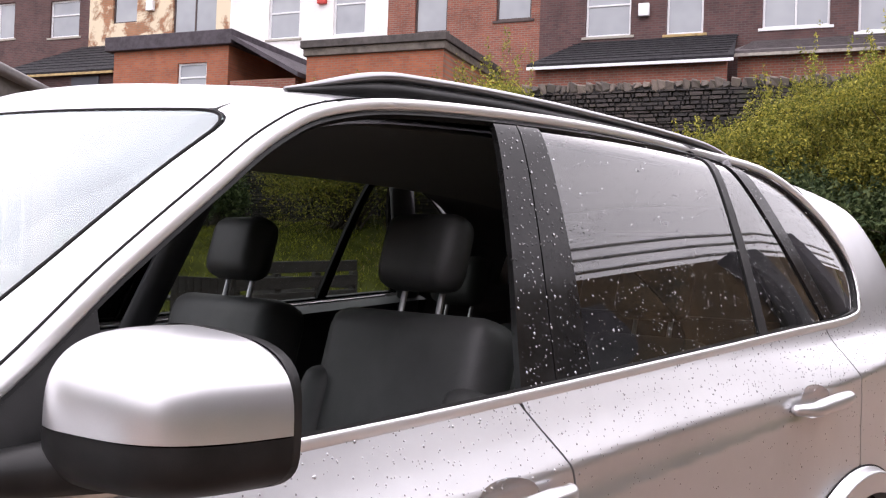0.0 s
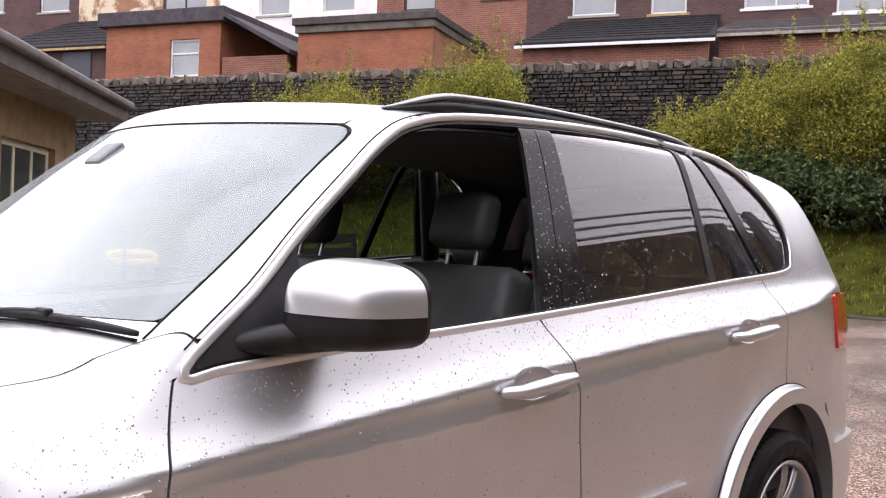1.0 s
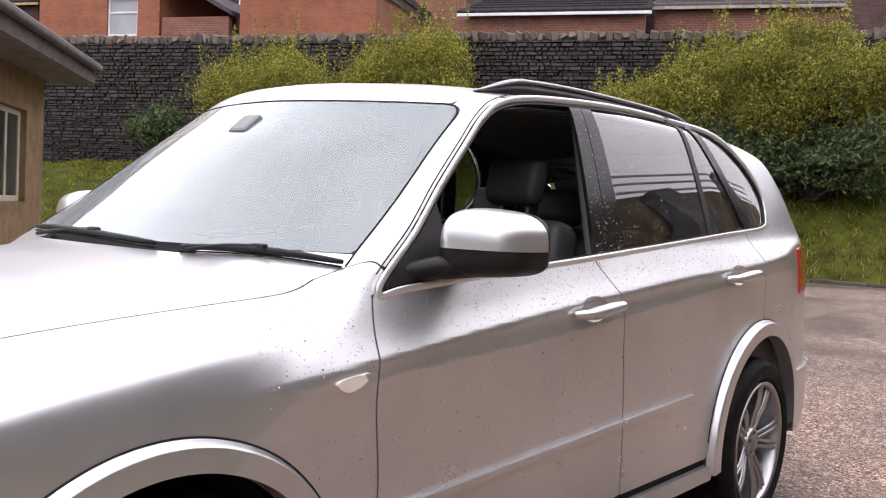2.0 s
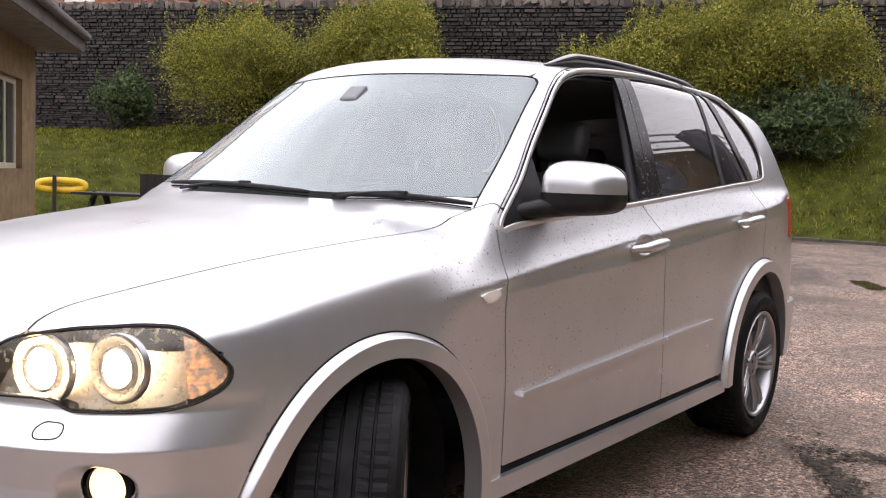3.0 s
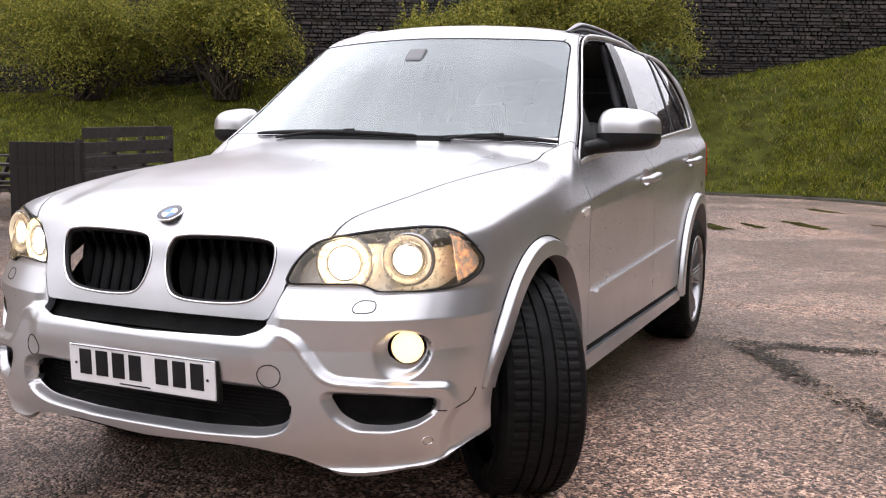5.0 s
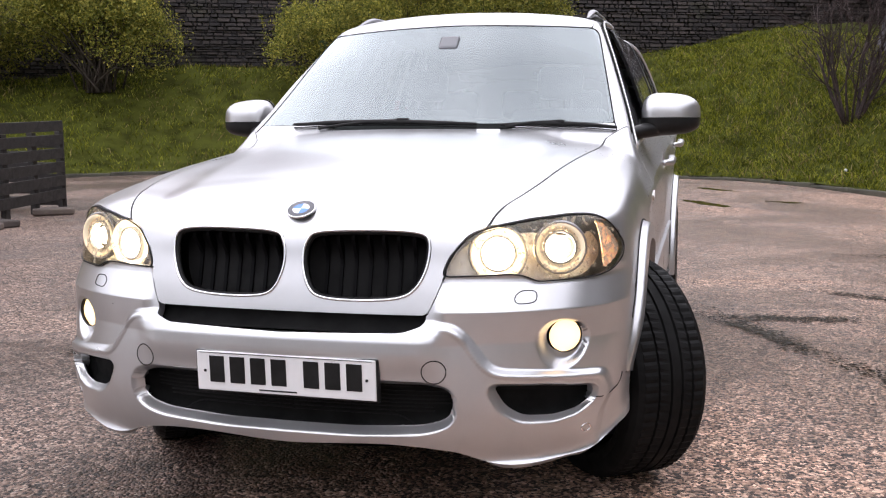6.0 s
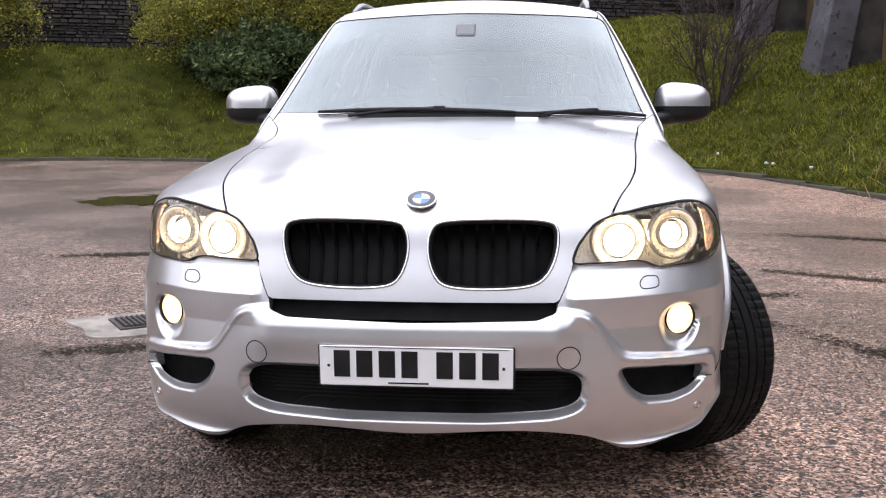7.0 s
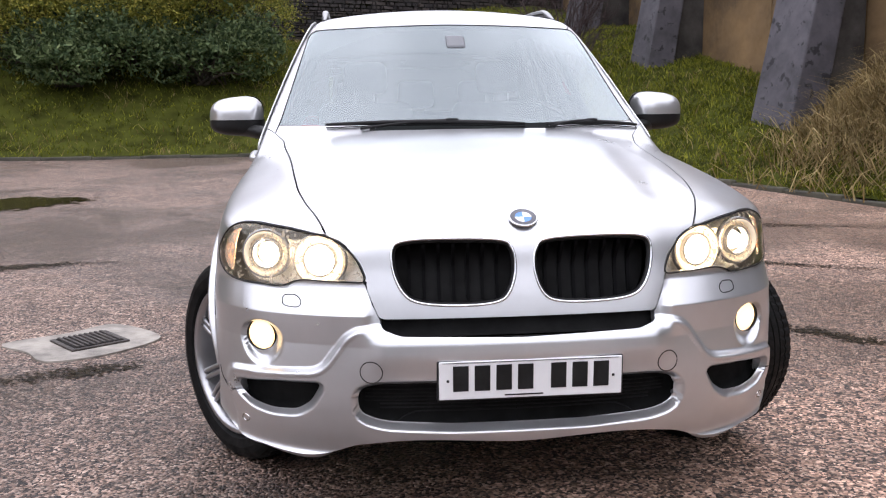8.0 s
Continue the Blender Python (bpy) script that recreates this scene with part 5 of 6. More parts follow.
# rain beading on the flanks, thousands of tiny domes
def beading(n, seed):
    r = np.random.default_rng(seed)
    y, z = r.uniform(-1.25, 2.0, n), r.uniform(.60, 1.70, n)
    glassy = d_win(y, z) < 0
    pillar = glassy & (y > b0(z) + .004) & (y < b2(z)) & (r.random(n) < .6)
    keep = (~glassy & (z < belt_z(y)) & (r.random(n) < np.where(z > crease_z(y), .95, .2))) | pillar | (glassy & (y > b2(z)) & (r.random(n) < .3))
    keep &= (d_arch_f(y, z) > .52) & (d_arch_r(y, z) > .54)
    p, nn = on_side(y[keep], z[keep], .0005)
    size = r.uniform(.0007, .0018, len(p)) * np.where(r.random(len(p)) < .10, 1.6, 1)
    u = np.cross(nn, [0, 0, 1.])
    u /= np.linalg.norm(u, axis=1, keepdims=True)
    v = np.cross(nn, u)
    a = np.arange(6) * math.pi / 3
    low = p[:, None] + size[:, None, None]*(np.cos(a)[None, :, None]*u[:, None] + np.sin(a)[None, :, None]*v[:, None]*1.2)
    mid = p[:, None] + .65*(low - p[:, None]) + (nn*size[:, None]*.45)[:, None]
    tip = (p + nn*size[:, None]*.6)[:, None]
    pts = np.concatenate([low, mid, tip], 1).reshape(-1, 3)
    f = []
    for i in range(len(p)):
        b = 13*i
        f += [(b + k, b + (k+1) % 6, b + 6 + (k+1) % 6, b + 6 + k) for k in range(6)] + [(b + 6 + k, b + 6 + (k+1) % 6, b + 12) for k in range(6)]
    return pts, f


p, f = beading(15000, 4)
DROP = mat("water_drop", (.46, .46, .47), .06, .6)
for s in (1, -1):
    tagged(place("water_beading", p*np.array([s, 1, 1]), f if s > 0 else [q[::-1] for q in f], DROP, car), "beads of rain water", kind="stuff")

# ---- the car park, its bank and walls ----
def zg(x, y):
    """The tarmac's gentle rise to the back."""
    return .34*step(3, 15, y) + .15*step(-4, -14, x)*step(5, 14, y)


KERB_LINE = np.array([(-14, -14), (-14, 0), (-13.5, 5), (-13, 8.5), (-11.5, 11.3), (-9.5, 13), (-6.8, 13.4), (-3, 13.9), (-.5, 13.9), (1.3, 13.6), (3, 11.6), (3.95, 9.8), (4.6, 8), (5.5, 5.9), (6.3, 3.2), (6.9, 0), (7.2, -5), (7.4, -14)])


def dense(line, gap):
    out = []
    for a, b in zip(line, line[1:]):
        k = max(1, int(np.linalg.norm(b - a) / gap))
        out += [a + (b - a)*i/k for i in range(k)]
    return np.array(out + [line[-1]])


kerb_line = dense(KERB_LINE, .3)
for _ in range(6):
    kerb_line[1:-1] = (kerb_line[:-2] + 2*kerb_line[1:-1] + kerb_line[2:]) / 4
LOT = np.concatenate([kerb_line, [(7.4, -40), (-14, -40)]])
d_lot = dist2(LOT)
WALL_O, WALL_S, WALL_N = np.array([-17.2, 15.3]), np.array([.9206, .3903]), np.array([-.3903, .9206])
SIDE_WALL = np.array([(10.6, -14), (9.9, -4), (8.9, 4), (7.7, 9.8), (6.8, 14.8), (6.4, 19), (6.1, 25.5)])


def wall_xy(s, off=0.):
    return WALL_O + WALL_S*s + WALL_N*off


def line_dist(line, x, y):
    best, at = np.full(x.shape, 1e9), np.zeros(x.shape)
    for i, (a, b) in enumerate(zip(line, line[1:])):
        d = b - a
        t = np.clip(((x - a[0])*d[0] + (y - a[1])*d[1]) / (d @ d), 0, 1)
        q = np.hypot(x - a[0] - t*d[0], y - a[1] - t*d[1])
        at = np.where(q < best, i + t, at)
        best = np.minimum(best, q)
    return best, at


foot_back = curve([(-34, 1.7), (-12, 2.0), (-4, 2.3), (6, 3.0), (17, 3.2), (21.5, 4.1), (26, 4.4)])
foot_side = curve([(0, .9), (1, .9), (2, 1.0), (3, 1.25), (4, 2.3), (5, 3.3), (6, 4.3)])


def bank_z(x, y):
    x, y = np.asarray(x, float), np.asarray(y, float)
    dk, _ = line_dist(kerb_line, x, y)
    off = (x - WALL_O[0])*WALL_N[0] + (y - WALL_O[1])*WALL_N[1]
    s = (x - WALL_O[0])*WALL_S[0] + (y - WALL_O[1])*WALL_S[1]
    db = np.maximum(-off, 0.01)
    ds, at = line_dist(SIDE_WALL, x, y)
    zb, zs = foot_back(s), foot_side(at)
    wb, ws, wk = 1/db**1.5, 1/np.maximum(ds, .01)**1.5, 1/np.maximum(dk, .01)**1.5
    base = zg(x, y) + .045
    bumps = .05*np.sin(1.7*x + .6*np.sin(1.1*y))*np.sin(1.3*y + 1) + .04*np.sin(3.9*x + 1.3*y)*np.sin(3.1*y - x)
    return (wb*zb + ws*zs + wk*base) / (wb + ws + wk) + bumps*np.clip(dk, 0, 1)


# tarmac: one sheet to the horizon, gently rolling
xs, ys = np.concatenate([[-400, -120, -50], np.linspace(-26, 14, 100), [40, 120, 400]]), np.concatenate([[-400, -120, -45], np.linspace(-24, 26, 125), [50, 120, 400]])
X, Y = np.meshgrid(xs, ys, indexing="ij")
Z = zg(X, Y) + .006*np.sin(1.9*X + Y)*np.sin(1.3*Y) * (np.hypot(X, Y) > 4)
k = len(ys)
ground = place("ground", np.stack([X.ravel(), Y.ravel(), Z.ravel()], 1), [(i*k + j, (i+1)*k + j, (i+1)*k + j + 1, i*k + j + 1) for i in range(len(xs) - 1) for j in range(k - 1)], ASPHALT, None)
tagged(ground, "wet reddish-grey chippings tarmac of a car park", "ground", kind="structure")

# grass bank
xs, ys = np.linspace(-36, 12, 161), np.linspace(-14, 27, 138)
X, Y = np.meshgrid(xs, ys, indexing="ij")
P = np.stack([X.ravel(), Y.ravel(), bank_z(X.ravel(), Y.ravel())], 1)
ok = ((P[:, 0] - WALL_O[0])*WALL_N[0] + (P[:, 1] - WALL_O[1])*WALL_N[1] < .4)
t = grid_tris(ok, len(xs), len(ys))
bank = cut((P, t, np.tile([0, 0, 1.], (len(P), 1))), lambda x, y, z: .052 - d_lot(x, y))
bank = cut(bank, lambda x, y, z: (x - WALL_O[0])*WALL_N[0] + (y - WALL_O[1])*WALL_N[1] - .1)
ob = place("grass_bank", bank[0], bank[1], EARTH, None)
tagged(ob, "rough green grass bank rising to old walls", "bank", kind="structure")

# kerb stones, each of its own
kerb = tagged(new("kerb"), "worn low concrete kerb edging the tarmac", "kerb", kind="structure")
line = dense(kerb_line[np.r_[0:len(kerb_line):1]], .2)
run = np.concatenate([[0], np.cumsum(np.linalg.norm(np.diff(kerb_line, axis=0), axis=1))])
marks = np.arange(0, run[-1] - .9, .92)
kerb_mesh = bpy.data.meshes.new("kerb_stone")
bm = box((.905, .12, .26), (0, 0, -.05), .018, 2)
bm.to_mesh(kerb_mesh)
bm.free()
kerb_mesh.materials.append(KERB)
for m0 in marks:
    a, b = (np.array([np.interp(m0 + q, run, kerb_line[:, i]) for i in range(2)]) for q in (0, .92))
    c = (a + b) / 2
    if c[1] < -6:
        continue
    o = new("kerb_stone", kerb_mesh)
    o.parent = kerb
    o.matrix_basis = pose(c[0], c[1], float(zg(c[0], c[1])) - .02 + random.uniform(-.012, .012), random.uniform(-1.5, 1.5), random.uniform(-.6, .6), math.degrees(math.atan2(b[1] - a[1], b[0] - a[0])) + random.uniform(-.8, .8))

# grass: blades in tufts over the bank
rng = np.random.default_rng(5)


def blades(name, xy, z, height, wide, m, lean=.5, label="", flop=0.):
    n = len(xy)
    a = rng.uniform(0, 2*math.pi, n)
    h = height * rng.uniform(.5, 1.3, n)
    w = wide * rng.uniform(.6, 1.3, n)
    tilt = rng.normal(0, lean, (n, 2))
    base = np.stack([xy[:, 0], xy[:, 1], z - .02], 1)
    side = np.stack([np.cos(a), np.sin(a), 0*a], 1) * w[:, None]
    mid = base + np.stack([tilt[:, 0]*h*.35, tilt[:, 1]*h*.35, h*.6], 1)
    tip = base + np.stack([tilt[:, 0]*h, tilt[:, 1]*h, h*(1 - flop*rng.random(n))], 1)
    p = np.stack([base - side, base + side, mid + side*.7, mid - side*.7, tip], 1).reshape(-1, 3)
    i = np.arange(n) * 5
    me = bpy.data.meshes.new(name)
    faces = np.concatenate([np.stack([i, i+1, i+2, i+3], 1)]).tolist() + np.stack([i+3, i+2, i+4], 1).tolist()
    me.from_pydata(p.tolist(), [], faces)
    me.materials.append(m)
    return tagged(new(name, me), label, "grass", kind="stuff")


def scatter(n, x0, x1, y0, y1, clump=.35, gap=.12):
    q = np.stack([rng.uniform(x0, x1, n), rng.uniform(y0, y1, n)], 1)
    c = q[rng.integers(0, n // 14, n)] + rng.normal(0, clump * .4, (n, 2))
    q = np.where((rng.random(n) < .75)[:, None], c, q)
    off = (q - WALL_O) @ WALL_N
    inside = d_lot(q[:, 0], q[:, 1])
    ds, at = line_dist(SIDE_WALL, q[:, 0], q[:, 1])
    right = q[:, 0] < np.interp(q[:, 1], SIDE_WALL[:, 1], SIDE_WALL[:, 0])
    return q[(off < -.05) & (inside > gap) & right]


q = np.concatenate([scatter(70000, -24, 4, 10, 24, .28), scatter(90000, 0, 8, 4, 22, .24), scatter(9000, -20, -12, 3, 14)])
blades("grass", q, bank_z(q[:, 0], q[:, 1]), .12, .0095, GRASS, .75, "long rough wet grass on the bank", .4)
q = np.concatenate([scatter(3500, -20, 4, 12, 22, .8), scatter(2500, 1, 8, 3, 20, .8)])
blades("tall_grass", q, bank_z(q[:, 0], q[:, 1]), .20, .007, STRAW, .9, "pale dead stalks among the grass", .6)


# bushes: many stems and thousands of small leaves
def bush(name, x, y, rx, ry, h, n, m, label, lumps=16, leaf=.075, seed=1, shoots=.25, base=None):
    r = np.random.default_rng(seed)
    z0 = float(bank_z(np.array([x]), np.array([y]))[0]) if base is None else base
    b = tagged(new(name), label, "bush")
    b.matrix_basis = pose(x, y, z0)
    cs, rs = [], []
    for i in range(lumps):
        a, d = r.uniform(0, 2*math.pi), math.sqrt(r.random())*.78
        top = 1 - .55*d*d
        cs.append((rx*d*math.cos(a), ry*d*math.sin(a), h*top*r.uniform(.30, .80)))
        rs.append(r.uniform(.22, .40) * min(h, rx*1.3))
    cs, rs = np.array(cs), np.array(rs)
    k = r.choice(lumps, n, p=rs**2 / (rs**2).sum())
    d = r.normal(size=(n, 3))
    d /= np.linalg.norm(d, axis=1, keepdims=True)
    d[:, 2] = np.where(r.random(n) < .6, np.abs(d[:, 2]), d[:, 2])
    rad = rs[k] * np.where(r.random(n) < .14, r.uniform(1., 1.42, n), r.uniform(.55, 1.08, n)**.6)
    p = cs[k] + d*rad[:, None]*[1, 1, .95]
    # upright shoots, each a run of leaves along a twig
    top = np.where((d[:, 2] > .35) & (r.random(n) < .5))[0]
    lead = r.choice(top, 60)
    pick = r.choice(n, min(n // 9, 60*70), replace=False)
    who, along = r.integers(0, 60, len(pick)), r.random(len(pick))
    reach = r.uniform(.15, .32, 60) * h
    sway = r.normal(0, .22, (60, 2))
    p[pick] = p[lead[who]] + np.stack([sway[who, 0]*along*reach[who], sway[who, 1]*along*reach[who], along*reach[who]], 1) + r.normal(0, .035, (len(pick), 3))
    p = p[p[:, 2] > .05]
    n = len(p)
    a = r.normal(size=(n, 3)) + d[:n]*.4
    a /= np.linalg.norm(a, axis=1, keepdims=True)
    u = np.cross(a, r.normal(size=(n, 3)))
    u /= np.linalg.norm(u, axis=1, keepdims=True)
    v = np.cross(a, u)
    s = leaf * r.uniform(.6, 1.35, n)[:, None]
    quad = np.stack([p - u*s, p - v*s*.42 + a*s*.1, p + u*s, p + v*s*.42 + a*s*.1], 1).reshape(-1, 3)
    i = np.arange(n) * 4
    me = bpy.data.meshes.new("crown")
    me.from_pydata(quad.tolist(), [], np.stack([i, i+1, i+2, i+3], 1).tolist())
    me.materials.append(m)
    o = new("crown", me)
    o.parent = b
    pts, fc = [], []
    for c, q in zip(cs, rs):
        for e in range(3):
            tip = c + r.normal(size=3)*q*.55
            st = np.array([r.normal(0, rx*.10), r.normal(0, ry*.10), 0])
            path = np.stack([st + (tip - st)*f + np.array([0, 0, .25*h*math.sin(f*math.pi)*.3]) + r.normal(size=3)*.05*f for f in np.linspace(0, 1, 6)])
            tp, tf = tube(path, np.linspace(.03, .006, 6), 5)
            fc += [tuple(w + len(pts) for w in ff) for ff in tf]
            pts += tp.tolist()
    st = place("stem", np.array(pts), fc, BARK, b)
    return b


W = wall_xy
for s0, off, rx, ry, h, n, lumps, seed, what in (
        (.1, -2.0, 2.1, 1.7, 3.4, 56000, 20, 1, "broad yellow-green willow bush against the stone wall"),
        (3.7, -2.0, 1.9, 1.7, 4.3, 66000, 20, 2, "tall yellow-green willow bush against the stone wall"),
        (9.2, -2.1, 1.5, 1.3, 2.6, 30000, 13, 3, "low yellow-green willow bush against the stone wall"),
        (11.2, -2.2, 1.8, 1.7, 3.6, 54000, 18, 4, "yellow-green willow bush against the stone wall"),
        (13.1, -2.2, 1.9, 1.8, 4.3, 66000, 20, 5, "tall yellow-green willow bush against the stone wall")):
    xy = W(s0, off)
    bush("willow_bush", xy[0], xy[1], rx, ry, h, n, LEAF, what, lumps, .036, seed)
bush("laurel_bush", *W(10.0, -3.0), 1.6, 1.1, 1.8, 15000, LEAF_DARK, "dark glossy-leaved bush on the bank", 13, .060, 6)
bush("laurel_bush", *W(12.9, -3.4), 1.7, 1.1, 1.7, 15000, LEAF_DARK, "dark glossy-leaved bush on the bank", 12, .060, 7)
bush("ivy_bush", -20.3, 12.2, 1.1, .8, 1.8, 6800, LEAF_DARK, "dark ivy bush at the foot of the wall", 9, .065, 8)


# the far side of the car park, behind the camera: unseen bushes added for the reflections
for i, (x, y, k) in enumerate(((17, 9, 1.2), (18, 4.5, 1.5), (18.5, 0, 1.3), (18, -5, 1.6), (16.5, -10, 1.4), (13, -15, 1.5), (8, -18, 1.4), (2.5, -19.5, 1.6), (-3, -20, 1.4), (-8.5, -19, 1.5), (-14, -17, 1.4))):
    src = [o for o in scene.objects if o.name.startswith("laurel_bush") and o.parent is None][0]
    c = copy_thing(src, pose(x, y, 0, 0, 0, 47*i))
    c.scale = (1.5*k, 1.7*k, 1.9*k)
    tagged(c, "tall dark bush, added out of view to close the surroundings", "bush", "hedge across the car park")


# a bare shrub
def bare_shrub(x, y, h, seed):
    r = np.random.default_rng(seed)
    b = tagged(new("bare_shrub"), "leafless many-stemmed shrub on the grass bank", "shrub")
    b.matrix_basis = pose(x, y, float(bank_z(np.array([x]), np.array([y]))[0]) - .05)
    pts, fc = [], []
    def grow(p, d, length, rad, depth):
        k = 5
        path = [p]
        for i in range(k):
            d = d + r.normal(size=3)*.10 + np.array([0, 0, .05])
            d /= np.linalg.norm(d)
            path.append(path[-1] + d*length/k)
        tp, tf = tube(np.array(path), np.linspace(rad, rad*.55, k + 1), 4)
        fc.extend(tuple(w + len(pts) for w in ff) for ff in tf)
        pts.extend(tp.tolist())
        if depth:
            for i in range(r.integers(3, 6)):
                j = r.integers(2, k + 1)
                grow(path[j], d + r.normal(size=3)*.45, length*r.uniform(.45, .7), rad*.5, depth - 1)
    for i in range(15):
        a = r.uniform(0, 2*math.pi)
        grow(np.array([.10*math.cos(a), .10*math.sin(a), 0]), np.array([.38*math.cos(a), .38*math.sin(a), 1.]), h*r.uniform(.5, .8), .028, 3)
    place("branch", np.array(pts), fc, plain("twig_bark", (.045, .028, .026), .9, .4, 8.), b)


bare_shrub(3.7, 14.6, 2.4, 3)
# a heap of dead grass
q = rng.normal(size=(9000, 2))*[.75, .8] + [7.2, 7.4]
hz = 1.05*np.exp(-((q[:, 0] - 7.2)**2/1.1 + (q[:, 1] - 7.4)**2/1.3))
blades("dead_grass_heap", q, bank_z(q[:, 0], q[:, 1]) + hz*rng.random(len(q))**.4, .34, .010, STRAW, 1.0, "heap of drooping dead straw-coloured grass", .9)
for x, y, c in ((3.35, 12.3, 0), (3.9, 11.0, 0), (3.98, 10.85, 0), (4.4, 10.2, 0)):
    bm = bmesh.new()
    bmesh.ops.create_icosphere(bm, subdivisions=2, radius=.035)
    for v in bm.verts:
        v.co *= 1 + .25*noise.noise(v.co*14 + Vector((x*9, y, 0)))
        v.co.z *= .7
    o = tagged(part("pale_stone", bm, PVC, None, smooth=True), "pale rounded stone lying in the grass", "stone", "stones in the grass")
    o.matrix_basis = pose(x, y, float(bank_z(np.array([x]), np.array([y]))[0]) + .035)

# ---- the old stone wall ----
wall = tagged(new("wall_back"), "tall dark dry-stone retaining wall with coping stones", "wall", kind="structure")
TOP = 5.80
a, b = W(-20), W(26)
core = box((46, .5, TOP + .2), (0, 0, 0), 0)
o = part("wall_core", core, MORTAR, wall)
ang = math.degrees(math.atan2(WALL_S[1], WALL_S[0]))
mid = W(3, .30)
o.matrix_basis = pose(mid[0], mid[1], (TOP + .2)/2 - .1, 0, 0, ang)
V, Fq, z = [], [], 1.2
rs = np.random.default_rng(11)
while z < TOP - .02:
    hh = min(rs.uniform(.045, .12), TOP - z)
    s = -20 + rs.uniform(0, .3)
    while s < 26:
        w = rs.uniform(.08, .20) if rs.random() < .55 else rs.uniform(.18, .40)
        if z + hh > foot_back(s) - .3:
            d = rs.uniform(.02, .10)
            j = rs.uniform(-.022, .022, 8)
            g = .006
            pts = [(s+g+j[0], z+g), (s+w-g+j[1], z+g+j[2]*1.6), (s+w-g+j[3], z+hh-g), (s+g+j[4], z+hh-g+j[5]*1.8)]
            inn = min(.018, hh*.2)
            front = [(s+g+inn, z+g+inn*.7), (s+w-g-inn, z+g+inn*.7), (s+w-g-inn, z+hh-g-inn*.7), (s+g+inn, z+hh-g-inn*.7)]
            k0 = len(V)
            for (u, v), off in [(q, .10) for q in pts] + [(q, .05 - d) for q in front]:
                xy = W(u, off)
                V.append((xy[0], xy[1], v))
            Fq += [(k0+4, k0+5, k0+6, k0+7)] + [(k0+i, k0+(i+1) % 4, k0+4+(i+1) % 4, k0+4+i) for i in range(4)]
        s += w
    z += hh
o = place("stonework", np.array(V), Fq, RUBBLE, wall, smooth=False)
tagged(o, "dark wet rubble stones", kind="stuff")
shapes, breadth = [], []
for i in range(9):
    breadth.append((.10, .15, .19, .12, .23, .16, .13, .20, .17)[i])
    bm = box((breadth[i], .50, (.20, .24, .17, .28, .22, .25, .19, .23, .27)[i]), (0, 0, 0), .03, 2)
    for v in bm.verts:
        v.co += Vector((noise.noise(v.co*8 + Vector((i*7, 0, 0))), noise.noise(v.co*8 + Vector((0, i*7, 5))), noise.noise(v.co*8 + Vector((3, i, 9)))))*.05
    me = bpy.data.meshes.new("coping_stone")
    bm.to_mesh(me)
    bm.free()
    me.materials.append(COPE)
    shapes.append(me)
s = -18.
while s < 24.5:
    i = random.randrange(9)
    o = new("coping_stone", shapes[i])
    o.parent = wall
    xy = W(s, .27)
    o.matrix_basis = pose(xy[0], xy[1], TOP + .11 + random.uniform(-.03, .03), random.uniform(-4, 4), random.uniform(-14, 14), ang + random.uniform(-8, 8))
    s += breadth[i] + random.uniform(-.005, .02)

# ---- side wall with sloping buttresses ----
sw = tagged(new("wall_side"), "stained ochre concrete retaining wall", "wall", kind="structure")
for a, b, f0, f1 in zip(SIDE_WALL, SIDE_WALL[1:], foot_side(np.arange(6)), foot_side(np.arange(1, 7))):
    L = np.linalg.norm(b - a)
    an = math.degrees(math.atan2(b[1] - a[1], b[0] - a[0]))
    for k in range(int(L / 2)):
        c = a + (b - a) * (k + .5) / int(L / 2)
        # near panels are coloured darker, to darken what the side windows mirror
        o = part("wall_panel", box((L/int(L/2) - .02, .35, 8.0), (0, 0, 0), .02), OCHRE if c[1] > 8.0 else DARKENED_STONE, sw)
        o.matrix_basis = pose(c[0] + .17, c[1], 3.3, 0, 0, an)
# a pale railing along its top
rail = tagged(new("railing"), "pale metal railing along the top of the side wall", "railing")
top = dense(SIDE_WALL, 2.0)
for i, (a, b) in enumerate(zip(top, top[1:])):
    bar("rail_post", [(a[0] + .2, a[1], 7.28), (a[0] + .2, a[1], 8.5)], .05, PVC, rail, sides=6)
    for z in (7.65, 8.05, 8.45):
        bar("rail_tube", [(a[0] + .2, a[1], z), (b[0] + .2, b[1], z)], .055, PVC, rail, sides=6)


def buttress(x, y, z, wide, toward):
    """A tapering concrete prop that leans on the wall; toward: the wall's foot behind it."""
    d = np.array(toward) - [x, y]
    L = np.linalg.norm(d)
    b = tagged(new("buttress"), "sloping grey concrete buttress blotched with moss", "buttress", "buttresses of the side wall")
    b.matrix_basis = pose(x, y, z, 0, 0, math.degrees(math.atan2(d[1], d[0])))
    hgt = 5.6
    part("prop", solid([(-.25, -.9), (.42, -.9), (.62, .05), (L, hgt), (L - .45, hgt), (-.02, .05)], "y", -wide/2, wide/2, .03), CONCRETE, b)
    # an added dark web stands in for the shade between prop and wall
    part("infill", solid([(.2, -.9), (L, -.9), (L, hgt - .2), (.4, .05)], "y", -wide*.28, wide*.28, .03), DARKENED_STONE, b, "dark web standing in for the shade behind the prop")
    lift = .85
    while lift < hgt - .4:
        x0 = -.02 + (L - .33)*(lift/hgt)
        part("pour_joint", box((.012, wide + .004, .02), (x0 - .002, 0, lift), 0), MORTAR, b)
        lift += 1.3


buttress(6.05, 9.6, .62, 1.0, (7.6, 9.95))
buttress(5.35, 14.55, 1.6, .8, (6.8, 14.85))
